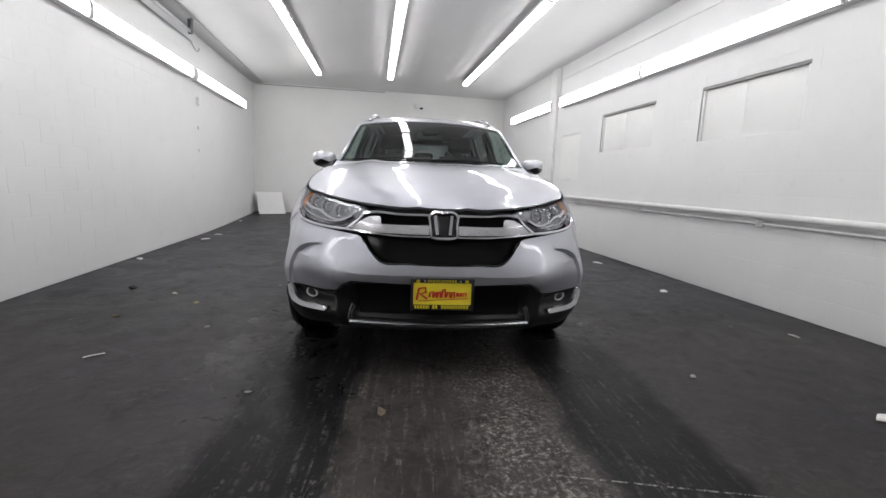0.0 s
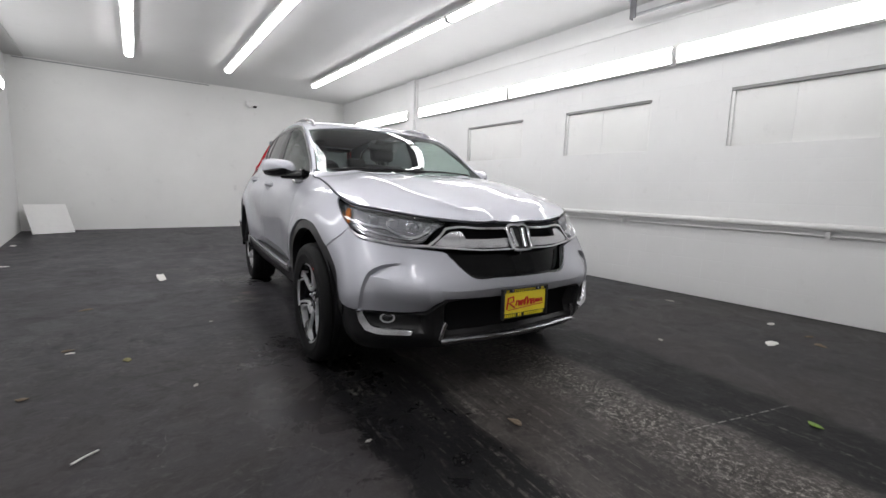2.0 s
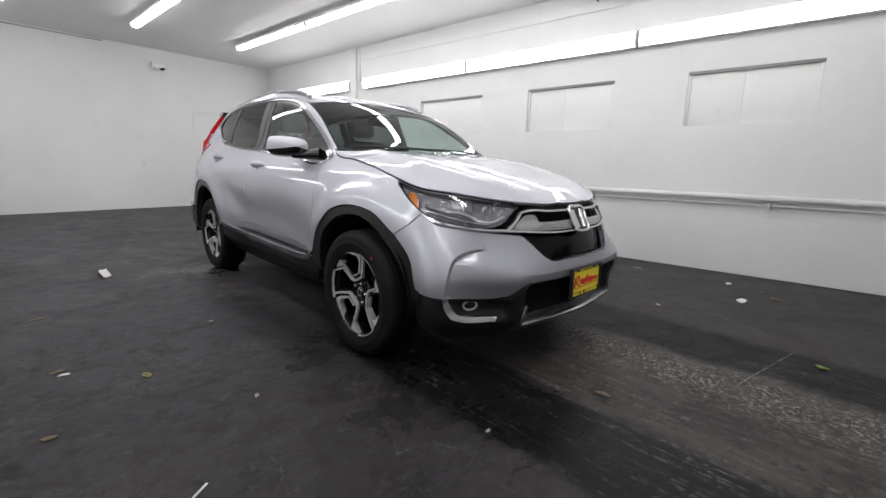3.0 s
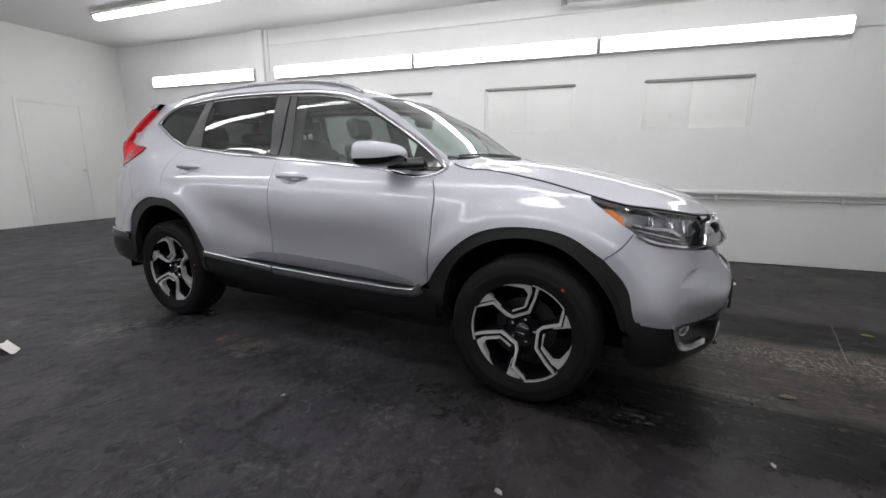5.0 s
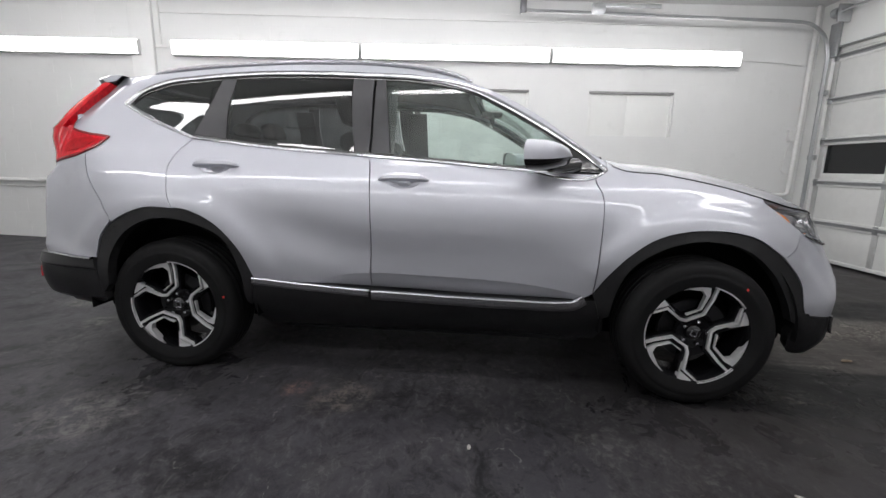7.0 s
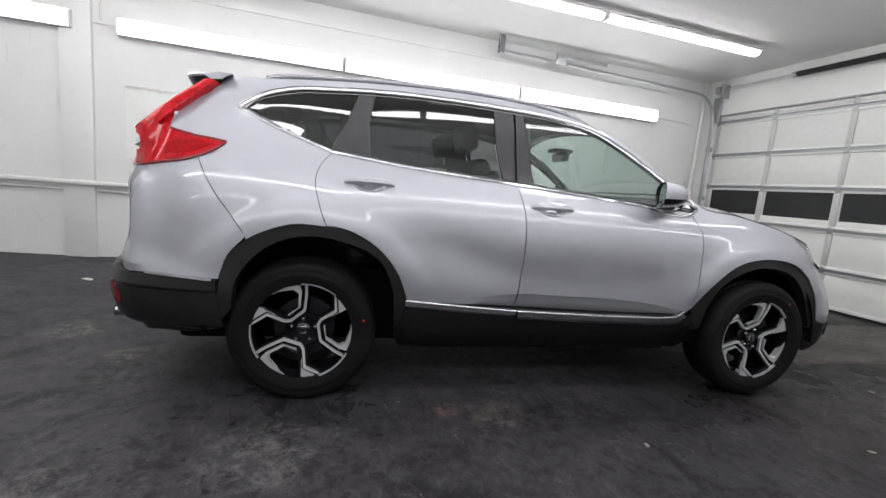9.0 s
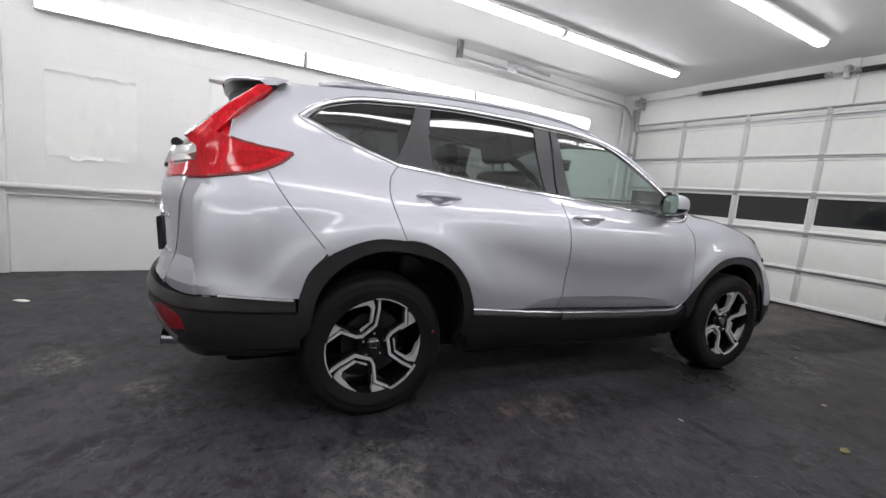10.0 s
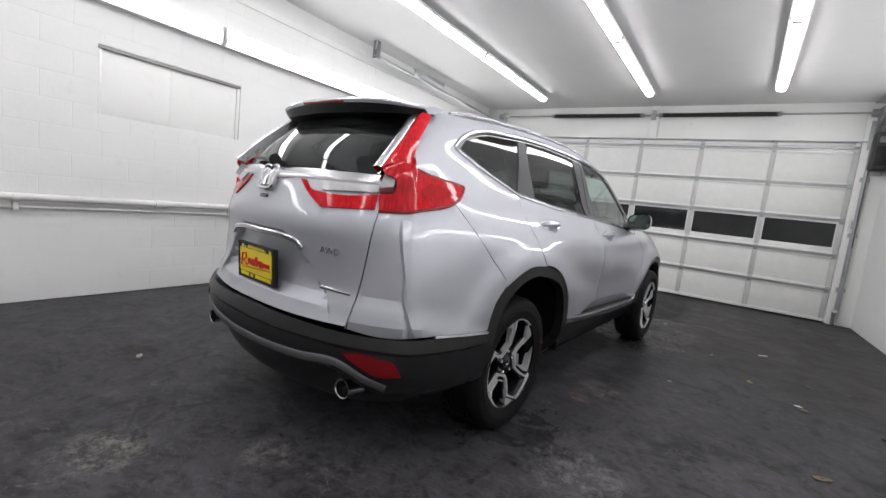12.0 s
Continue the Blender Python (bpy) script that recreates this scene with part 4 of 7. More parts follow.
RIDGE = [(4.975, .64), (4.995, .70), (5.022, .76), (5.026, .85), (5.048, .93), (5.066, 1.0), (5.075, 1.06)]


def corner_form(ab):
    """An upright edge on the rear corner; behind it the rear face lies deeper, down to a lip over the bumper."""
    s, z = ab[:, 0], ab[:, 1]
    e = np.interp(z, [q[1] for q in RIDGE], [q[0] for q in RIDGE])
    up = np.clip((1.075 - z) / .06, 0, 1)
    proud = .026 * np.exp(-(np.minimum(s - e, 0) / .12)**2) * np.clip((z - .60) / .05, 0, 1) * up
    lip = np.clip((.755 - z) / .055, 0, 1) * .016 * np.clip((s - e) / .02, 0, 1)
    return muscle(ab) + proud - .030 * np.clip((s - e) / .014, 0, 1) * up + lip


def lamp_wall(s, z):
    """The wall under the tail lamp, drawn out backwards towards its inner bend."""
    u = np.clip((np.asarray(s) - 4.90) / .28, 0, 1)
    high = np.interp(z, [1.10, 1.16, 1.24, 1.29, 1.33], [.0, .018, .064, .080, .080])
    return wall(s, z) + (high * u * u * (3 - 2 * u))[:, None] * np.array([.55, .83, 0])


ARM_OUT = [(.535, 3.176, 1.551), (.594, 3.298, 1.428), (.648, 3.402, 1.302)]
ARM_IN = [(.513, 3.243, 1.542), (.573, 3.392, 1.404), (.600, 3.515, 1.276)]


def panels(side):
    mirror = dict(side=side)
    # front wing
    fender = outline(rim_line(1.228, 1.955, 16), [(1.955, edge(1.955)), (1.955, 1.117)], [(1.955, 1.117), (1.971, 1.100), (1.988, 1.094)], SEAM_F, F_ARCH[:9], NOSE_SEAM[::-1], [(1.035, .848), (1.12, .903), (1.228, .983)], [(1.228, .983), (1.228, edge(1.228))])
    part("front_wing", skin(fender, wall, step=.022, relief=muscle, **mirror), PAINT, CAR)
    door = outline(SEAM_F, [(2.005, .534), (2.06, .492)], SILL[:3], SEAM_M[::-1], BELT[:4][::-1])
    d = part("front_door", skin(door, wall, step=.026, relief=door_form, lines=[CREASE, cup_ring(*HANDLES[0], 1), cup_ring(*HANDLES[0], .72), cup_ring(*HANDLES[0], .42)], **mirror), PAINT, CAR, sharp=13)
    door = outline(SEAM_M, SILL[2:], R_ARCH[:4] + [(4.092, .888)], SEAM_R[::-1], BELT[3:][::-1])
    e = part("rear_door", skin(door, wall, step=.026, relief=door_form, lines=[CREASE, cup_ring(*HANDLES[1], 1), cup_ring(*HANDLES[1], .72), cup_ring(*HANDLES[1], .42)], **mirror), PAINT, CAR, sharp=13)
    frame_side = outline(rim_line(1.955, 4.70, 70), LAMP_OUT, LAMP_TOP, LAMP_LOW[:3], R_SEAM, [(4.445, .805), (4.41, .826), (4.243, .889), (4.092, .888)], SEAM_R[::-1], DLO_BACK[::-1], DLO_TOP[::-1], [(1.955, 1.117), (1.955, edge(1.955))])
    part("body_side", skin(frame_side, wall, step=.024, gap=.0015, relief=muscle, **mirror), PAINT, CAR)
    corner = outline(R_SEAM[::-1], LAMP_LOW[2:], GATE_SEAM, [(5.259, .618), (5.162, .609), (4.911, .614), (4.75, .615), (4.561, .612)], [(4.561, .612), (4.519, .734), (4.445, .815)])
    part("rear_corner", skin(corner, wall, step=.024, relief=corner_form, lines=[RIDGE, [(s + .014, z) for s, z in RIDGE], [(5.03, .755), (5.25, .755)], [(5.02, .70), (5.25, .70)]], **mirror), PAINT, CAR, sharp=14)
    # glass in the doors
    fg = outline([(2.021, 1.123), (2.213, 1.271), (2.414, 1.397), (2.623, 1.494), (2.873, 1.546), (3.065, 1.563)], [(3.065, 1.563), (3.015, 1.169)], [(3.015, 1.169), (2.539, 1.134), (2.130, 1.117), (2.021, 1.123)])
    part("front_door_glass", skin(fg, wall, lift=-.006, flange=.003, **mirror), CLEAR_GLASS, d, "clear green-tinted window glass")
    rg = outline([(3.241, 1.569), (3.533, 1.574), (3.892, 1.574)], [(3.892, 1.574), (3.917, 1.414), (3.909, 1.237)], [(3.909, 1.237), (3.550, 1.209), (3.199, 1.180)], [(3.199, 1.180), (3.233, 1.369), (3.241, 1.569)])
    part("rear_door_glass", skin(rg, wall, lift=-.006, flange=.003, **mirror), PRIVACY_GLASS, e, "dark privacy window glass")
    qg = outline([(3.984, 1.569), (4.110, 1.563), (4.260, 1.551), (4.469, 1.500), (4.544, 1.426)], [(4.544, 1.426), (4.419, 1.357), (4.226, 1.289), (4.110, 1.254)], [(4.110, 1.254), (4.034, 1.420), (3.984, 1.569)])
    part("quarter_glass", skin(qg, wall, lift=-.006, flange=.003, **mirror), PRIVACY_GLASS, CAR, "dark privacy quarter glass")
    sail = outline([(1.985, 1.118), (2.06, 1.182), (2.16, 1.248)], [(2.16, 1.248), (2.165, 1.18), (2.19, 1.122)], [(2.19, 1.122), (2.09, 1.117), (1.985, 1.118)], step=.02)
    part("mirror_sail", skin(sail, wall, step=.025, lift=-.001, flange=.006, **mirror), GLOSS_BLACK, d, "black corner panel behind the mirror")
    # dark pillar covers between the panes
    bp = outline([(3.065, 1.563), (3.116, 1.569)], [(3.116, 1.569), (3.116, 1.169)], [(3.116, 1.169), (3.015, 1.169)], [(3.015, 1.169), (3.065, 1.563)])
    part("pillar_cover", skin(bp, wall, lift=-.002, **mirror), PILLAR_GREY, d, "dark grey pillar cover")
    bp = outline([(3.124, 1.569), (3.241, 1.569)], [(3.241, 1.569), (3.233, 1.369), (3.199, 1.180)], [(3.199, 1.180), (3.124, 1.169)], [(3.124, 1.169), (3.124, 1.569)])
    part("pillar_cover", skin(bp, wall, lift=-.002, **mirror), PILLAR_GREY, e, "dark grey pillar cover")
    cp = outline([(3.892, 1.574), (3.984, 1.569)], [(3.984, 1.569), (4.034, 1.420), (4.110, 1.254)], [(4.110, 1.254), (3.909, 1.237)], [(3.909, 1.237), (3.917, 1.414), (3.892, 1.574)])
    part("pillar_cover", skin(cp, wall, lift=-.002, **mirror), PILLAR_GREY, e, "dark grey pillar cover")
    # bright line round the side windows
    part("window_trim", ribbon(DLO_TOP, wall, (.007, .017), .006, **mirror), WINDOW_CHROME, CAR, "chrome window surround")
    part("window_trim", ribbon(DLO_BACK, wall, .016, .006, **mirror), WINDOW_CHROME, CAR, "chrome window surround")
    part("window_trim", ribbon([(4.36, 1.543), (4.44, 1.522), (4.52, 1.482), (4.578, 1.428)], wall, .024, .005, lift=.0005, **mirror), WINDOW_CHROME, CAR, "broad chrome corner of the window surround")
    part("window_trim", ribbon([(4.578, 1.434), (4.52, 1.402), (4.44, 1.368), (4.36, 1.338)], wall, .022, .005, lift=.0005, **mirror), WINDOW_CHROME, CAR, "broad chrome corner of the window surround")
    part("belt_trim", ribbon([(1.955, 1.117), (1.980, 1.100)] + BELT[1:4], wall, .013, .006, **mirror), WINDOW_CHROME, d, "chrome waistline strip")
    part("belt_trim", ribbon(BELT[3:], wall, .013, .006, **mirror), WINDOW_CHROME, e, "chrome waistline strip")
    inner = sweep(DLO_TOP, .05)
    part("window_seal", ribbon([(s, z - .02) for s, z in inner[1:-1]], wall, .022, .002, lift=-.004, **mirror), GLOSS_BLACK, CAR)
    part("window_seal", ribbon([(s, z + .014) for s, z in BELT], wall, .012, .002, lift=-.003, **mirror), GLOSS_BLACK, CAR)
    # dark gaps behind the panel joints
    for line in (SEAM_F, SEAM_M, SEAM_R, R_SEAM, GATE_SEAM, NOSE_SEAM):
        line = [q for q in line if q[1] > .6 or line is GATE_SEAM]
        part("joint_seal", ribbon(line, wall, .03, .002, lift=-.012, **mirror), DARK_VOID, CAR)
    # wheel arch covers
    for lip, hole in ((F_ARCH, F_OPEN), (R_ARCH, R_OPEN)):
        rim = outline(lip, [lip[-1], (lip[-1][0] + .01, .40)], [(lip[-1][0] + .01, .40), hole[-1]], hole[::-1], [hole[0], (hole[0][0] + (.04 if lip is F_ARCH else -.02), .40)], [(hole[0][0] + (.04 if lip is F_ARCH else -.02), .40), lip[0]])
        part("arch_cover", skin(rim, wall, step=.025, lift=.011, flange=.05, gap=0, **mirror), BLACK_PLASTIC, CAR, "black plastic wheel arch cover")
    # sill
    sill = outline([(1.96, .50), (2.06, .492)], SILL, [(3.690, .545), (3.735, .33)], [(3.735, .33), (3.70, .25)], [(3.70, .25), (1.95, .25)], [(1.95, .25), (1.925, .33)], [(1.925, .33), (1.96, .50)])
    part("sill_cover", skin(sill, wall, lift=.004, flange=.06, gap=.002, **mirror), BLACK_PLASTIC, CAR, "black plastic sill cover")
    face = [(.027, -.004), (.027, .013), (.022, .0185), (-.006, .0200), (-.021, .0165), (-.027, .008), (-.027, -.006)]
    part("sill_trim", moulding([(2.042, .500), (2.068, .480), (2.092, .4655), (2.13, .4615), (2.40, .4590), (3.09, .477)], wall, face, **mirror), SATIN, CAR, "brushed silver sill strip", sharp=18)
    thin = [(.020, -.004), (.020, .014), (.016, .0185), (-.006, .0195), (-.015, .0165), (-.020, .008), (-.020, -.006)]
    part("sill_trim", moulding([(3.102, .485), (3.40, .505), (3.70, .530)], wall, thin, **mirror), SATIN, CAR, "brushed silver sill strip", sharp=18)
    for (y, z), owner in zip(HANDLES, (d, e)):
        door_handle(side, y, z, owner)


def door_handle(side, y, z, owner):
    s0 = float(sy(y))
    bm = bmesh.new()
    line = np.linspace(-1, 1, 15)
    rings = []
    for t in line:
        p, n = frame_at(wall, np.array([[s0 + t * .125, z + .004 - .004 * t * t]]))
        p, n = Vector(p[0]), Vector(n[0])
        h = .019 * (1 - abs(t)**4 * .7)
        lift = .034 - .028 * abs(t)**5
        up = (Vector((0, 0, 1)) - n * n.z).normalized()
        ring = [p + n * (lift - .024) - up * h * 1.0, p + n * (lift - .005) - up * h * .92, p + n * lift - up * h * .10, p + n * (lift - .005) + up * h * .72, p + n * (lift - .017) + up * h]
        rings.append([bm.verts.new((q.x * side, q.y, q.z)) for q in ring])
    for a, b in zip(rings, rings[1:]):
        for i in range(5):
            bm.faces.new((a[i], a[(i + 1) % 5], b[(i + 1) % 5], b[i]))
    bm.faces.new(rings[0])
    bm.faces.new(rings[-1])
    part("door_handle", bm, PAINT, owner, "silver door handle", sharp=25)


both(panels)


def mirrored_rim(*runs, step=.03):
    """A closed outline across the middle, from runs on the right half that start and end on the centre line."""
    half = []
    for run in runs:
        half.extend(sweep(run, step))
    half = np.array(half)
    keep = [0] + [i for i in range(1, len(half)) if np.linalg.norm(half[i] - half[i - 1]) > 1e-5]
    half = half[keep]
    other = half[::-1] * (-1, 1)
    return np.concatenate([half, other[1:-1] if abs(half[0, 0]) < 1e-6 and abs(half[-1, 0]) < 1e-6 else other])


def nose(s, z):
    """The wall round the nose with s running across the middle."""
    p = wall(np.abs(s), z)
    p[:, 0] *= np.where(np.asarray(s) < 0, -1, 1)
    return p


def blunt_nose(s, z):
    """The nose with its lower half drawn forward to a blunter front, as the bumper has it."""
    p = nose(s, z)
    ahead = np.interp(np.abs(s), [.15, .32, .45, .58, .66, .75, .80, .88], [0, .020, .050, .080, .062, .036, .022, 0])
    p[:, 1] -= ahead * np.interp(z, [.26, .32, .50, .56, .60, .66, .72], [.9, 1.1, .95, .72, .5, .2, 0])
    return p


def tail(s, z):
    """The wall round the tail; s is measured from the middle of the tail."""
    p = wall(LONG - np.abs(s), z)
    p[:, 0] *= np.where(np.asarray(s) < 0, 1, -1)
    return p


def bonnet():
    e = np.linspace(0, 1.963, 60)
    p = wall(e, edge(e))
    back = [(half_width(.45) * q, .34 + .11 * q**2) for q in np.linspace(1, 0, 12)]
    rim = mirrored_rim([(float(a) * .998, float(b) + .004) for a, b in p[p[:, 1] < .45][:, :2]], back)
    def crease(ab):
        q = np.abs(ab[:, 0]) / np.maximum(half_width(ab[:, 1]), .05)
        return .012 * np.exp(-((q - .62) / .10)**2) - .006 * np.exp(-(q / .3)**2)
    part("bonnet", skin(rim, top, step=.045, flange=.02, relief=crease), PAINT, CAR)
    for sgn in (-1, 1):
        part("bonnet_gap", ribbon([(s, float(edge(s)) - .004) for s in np.linspace(.50, 1.93, 40)], wall, .0045, .0012, lift=.0, side=sgn), DARK_VOID, CAR)
    part("bonnet_edge", ribbon([(-.42, .872), (-.2, .875), (0, .876), (.2, .875), (.42, .872)], nose, .018, .004, lift=-.012), DARK_VOID, CAR)


bonnet()


def screen_top(x, y):
    """The windscreen's own, evenly bowed surface."""
    p = top(x, y)
    flat = top(np.zeros(len(p)), p[:, 1])[:, 2]
    reach = half_width(p[:, 1]) * .966
    rim_z = top(reach, p[:, 1])[:, 2]
    p[:, 2] = flat + (rim_z - flat) * np.clip(np.abs(p[:, 0]) / reach, 0, 1.02)**2
    return p


def screen_and_roof():
    side = [(half_width(y) * .966, y) for y in np.linspace(.47, 1.02, 12)]
    low = [(half_width(.47) * .966 * q, .345 + .125 * q**2) for q in np.linspace(0, 1, 10)]
    high = [(half_width(1.02) * .966 * q, 1.085 - .065 * q**2) for q in np.linspace(1, 0, 10)]
    rim = mirrored_rim(low, side, high)
    part("windscreen", skin(rim, screen_top, step=.05, lift=-.004, flange=.005), SCREEN_GLASS, CAR, "curved windscreen glass")
    band = bmesh.new()
    for line, w in ((low, .05), (side, .03), (high, .05)):
        for sgn in (-1, 1):
            ribbon([(x * sgn, y) for x, y in line], top, w, .001, step=.04, lift=-.007, bm=band)
    part("screen_border", band, GLOSS_BLACK, CAR)
    for sgn in (-1, 1):
        pillar = outline([(x + .004, y) for x, y in side], [(half_width(1.02) * .971, 1.02), (half_width(1.02), 1.02)], [(half_width(y) * .999, y) for y in np.linspace(1.02, .47, 12)], [(half_width(.47), .47), (half_width(.47) * .971, .47)], step=.03)
        part("windscreen_pillar", skin(pillar, top, step=.03, side=sgn, gap=.001), PAINT, CAR)
    rear = [(half_width(3.1) * .999 * q, 3.20 - .1 * q**2) for q in np.linspace(1, 0, 10)]
    sides = [(half_width(y) * .999, y) for y in np.linspace(1.02, 3.1, 30)]
    front = [(half_width(1.02) * .999 * q, 1.09 - .07 * q**2) for q in np.linspace(0, 1, 10)]
    part("roof", skin(mirrored_rim(front, sides, rear), top, step=.06, gap=.001), PAINT, CAR)
    for sgn in (-1, 1):
        line = [(half_width(y) * .88, y) for y in np.linspace(1.12, 2.95, 24)]
        p = top(*np.array(line).T)
        k = np.linspace(0, 1, len(p))
        lift = .016 * np.clip(np.minimum(k, 1 - k) / .07, 0, 1)**.6 + .006
        bm = bmesh.new()
        tube(bm, [(a[0] * sgn, a[1], a[2] + h) for a, h in zip(p, lift)], .0145, 10)
        rail = part("roof_rail", bm, SATIN, CAR, "silver roof rail")
        part("rail_foot", ribbon(line, top, .024, .012, lift=0, side=sgn), SATIN, rail)
    # wipers
    for x0, x1 in ((-.62, .02), (-.02, .56)):
        bm = bmesh.new()
        pts = [(x, .43 + .06 * abs(x)) for x in np.linspace(x0, x1, 12)]
        p = top(*np.array(pts).T)
        tube(bm, [(a[0], a[1] - .02, a[2] - .006) for a in p], .007, 6)
        part("wiper", bm, BLACK_PLASTIC, CAR)
    bm = bmesh.new()
    p = top(np.array([0.0]), np.array([2.95]))[0]
    fin = [(-.075, 0), (.075, 0), (.07, .05), (.05, .058), (.0, .03)]
    prism(bm, fin, .02, Matrix.Translation((-.01, p[1], p[2] - .005)) @ pose(0, 0, 0, 90, 0, 90))
    part("roof_fin", bm, PAINT, CAR, "small antenna fin")


screen_and_roof()


def spoiler():
    """A roof lip over the rear glass, painted on top and dark beneath."""
    shell, dark = bmesh.new(), bmesh.new()
    rows = []
    for t in np.linspace(-1, 1, 31):
        x = .535 * t
        y0, y1 = 3.14 - .04 * t * t, 3.40 - .07 * t * t - .10 * abs(t)**8
        z0 = float(top(abs(x), y0)[0, 2]) + .003
        z1 = z0 + .002 - .004 * t * t - .012 * abs(t)**6
        thin = 1 - .65 * abs(t)**6
        rows.append([(x, y0, z0), (x, y0 + (y1 - y0) * .5, z0 + .004), (x, y1 - .012, z1), (x, y1, z1 - .012 * thin), (x, y1 - .006, z1 - .026 * thin), (x, y1 - .03, z1 - .066 * thin), (x, y0 + .05, z0 - .085 * thin)])
    vs = [[shell.verts.new(p) for p in r[:5]] for r in rows]
    us = [[dark.verts.new(p) for p in r[4:]] for r in rows]
    for grid, bm in ((vs, shell), (us, dark)):
        for a, b in zip(grid, grid[1:]):
            for i in range(len(a) - 1):
                bm.faces.new((a[i], a[i + 1], b[i + 1], b[i]))
    for r in (rows[0], rows[-1]):
        shell.faces.new([shell.verts.new(p) for p in r])
    lip = part("roof_spoiler", shell, PAINT, CAR)
    part("spoiler_underside", dark, BLACK_PLASTIC, lip, "dark underside of the spoiler")
    part("brake_light", boxed((-.16, 3.386, 1.582), (.16, 3.399, 1.595), .003), DEEP_RED, lip, "high red brake light")


spoiler()


CHEEK = [(.68, .688), (.74, .685), (.790, .677), (.822, .664), (.842, .650), (.855, .632), (.862, .612), (.868, .580), (.875, .530), (.880, .49), (.884, .455)]
SHELF = [(0, .560), (.16, .560), (.30, .556), (.48, .560), (.60, .577), (.745, .610), (.80, .620), (.846, .626)]


def front_end():
    # painted bumper skin, both sides of the grille and below it
    body = mirrored_rim([(0, .612), (.175, .614), (.33, .622), (.385, .665), (.46, .735), (.55, .748)], [(.55, .748), (.68, .760), (.845, .779), (.985, .810), (1.035, .848)], NOSE_SEAM, [(1.169, .734), (1.061, .609), (1.035, .50)], [(1.035, .50), (1.02, .466), (.978, .459), (.886, .451), (.735, .436), (.610, .446)], [(.610, .446), (.545, .488), (.49, .516)], [(.49, .516), (.2, .509), (0, .507)])
    def step_in(ab):
        s, z = np.abs(ab[:, 0]), ab[:, 1]
        line = np.interp(s, [q[0] for q in CHEEK[:6]], [q[1] for q in CHEEK[:6]])
        side = np.interp(z, [q[1] for q in CHEEK[:4:-1]], [q[0] for q in CHEEK[:4:-1]])
        shelf = np.interp(s, *np.array(SHELF).T)
        within = np.clip((line - z) / .010, 0, 1) * np.clip((side - s) / .010, 0, 1)
        up = np.clip((z - shelf) / np.maximum(line - shelf, .02), 0, 1)
        depth = (.034 * up + .016 * (1 - up)) * np.clip((s - .69) / .15, 0, 1)
        swell = .018 / (1 + np.exp((np.hypot(s - 1.508, (z - .36) * 1.02) - .60) / .011)) * np.clip((z - .40) / .12, 0, 1)
        under = .17 * np.clip(shelf - z, 0, .12) * np.clip((.86 - s) / .06, 0, 1)
        return swell - depth * within - under
    inner = [(s - (.004 if z > .65 else .010), z - (.010 if z > .60 else 0)) for s, z in CHEEK]
    ridges = [[(k * s, z) for s, z in line] for k in (-1, 1) for line in (CHEEK, inner, SHELF[1:])]
    part("front_bumper", skin(body, blunt_nose, step=.022, relief=step_in, flange=.03, lines=ridges), PAINT, CAR, sharp=16)
    # dark lower bumper
    low = mirrored_rim([(0, .505), (.2, .507), (.49, .514)], [(.49, .514), (.545, .486), (.610, .444)], [(.610, .444), (.735, .434), (.886, .449), (.978, .457), (1.02, .464)], [(1.02, .464), (1.06, .36)], [(1.06, .36), (1.03, .27), (.86, .240), (.63, .256), (.5, .25), (.3, .25), (0, .255)])
    def hollow(ab):
        s, z = np.abs(ab[:, 0]), ab[:, 1]
        def dip(lo, hi, b, t, k=.006):
            return 1 / ((1 + np.exp((lo - s) / k)) * (1 + np.exp((s - hi) / k)) * (1 + np.exp((b - z) / k)) * (1 + np.exp((z - t) / k)))
        return -.06 * dip(-.1, .485 - .2 * np.maximum(.38 - z, 0), .345, .497) - .045 * dip(.620, .838 + .35 * (z - .36), .350, .428 + .06 * (s - .6))
    lower = part("lower_bumper", skin(low, blunt_nose, step=.018, lift=.002, relief=hollow, flange=.05), BLACK_PLASTIC, CAR, "black plastic lower bumper")
    mesh = bmesh.new()
    for z in (.372, .405, .438, .47):
        ribbon([(-.46, z), (0, z), (.46, z)], blunt_nose, .010, .008, lift=-.055, bm=mesh)
    part("lower_grille", mesh, GLOSS_BLACK, lower)
    net = mirrored_rim([(0, .492), (.47, .492)], [(.47, .492), (.465, .33)], [(.465, .33), (0, .318)])
    part("grille_net", skin(net, blunt_nose, step=.03, lift=-.046, flange=.012, gap=0, relief=lambda ab: .034 * np.clip((.40 - ab[:, 1]) / .07, 0, 1)), DARK_VOID, lower, "black net behind the lower slats")
    skid = bmesh.new()
    ribbon([(-.527, .304), (-.30, .300), (0, .302), (.30, .300), (.527, .304)], blunt_nose, .020, .022, lift=.004, bm=skid)
    for sgn in (-1, 1):
        ribbon([(sgn * .527, .308), (sgn * .515, .345), (sgn * .490, .395)], blunt_nose, .028, .012, lift=.003, bm=skid)
    part("skid_strip", skid, SATIN, lower, "satin silver skid strip")
    for sgn in (-1, 1):
        inside_edge = [(.870, .452), (.852, .410), (.838, .382), (.80, .366), (.735, .361), (.668, .355)]
        trim = outline(inside_edge, [(.668, .355), (.680, .336)], [(.680, .336), (.755, .338), (.815, .344), (.856, .360)], [(.856, .360), (.878, .405), (.890, .455)], [(.890, .455), (.870, .452)], step=.02)
        lean = lambda ab: .002 + .55 * np.min(np.linalg.norm(ab[:, None, :] - sweep(inside_edge, .01)[None, :, :], axis=2), axis=1)
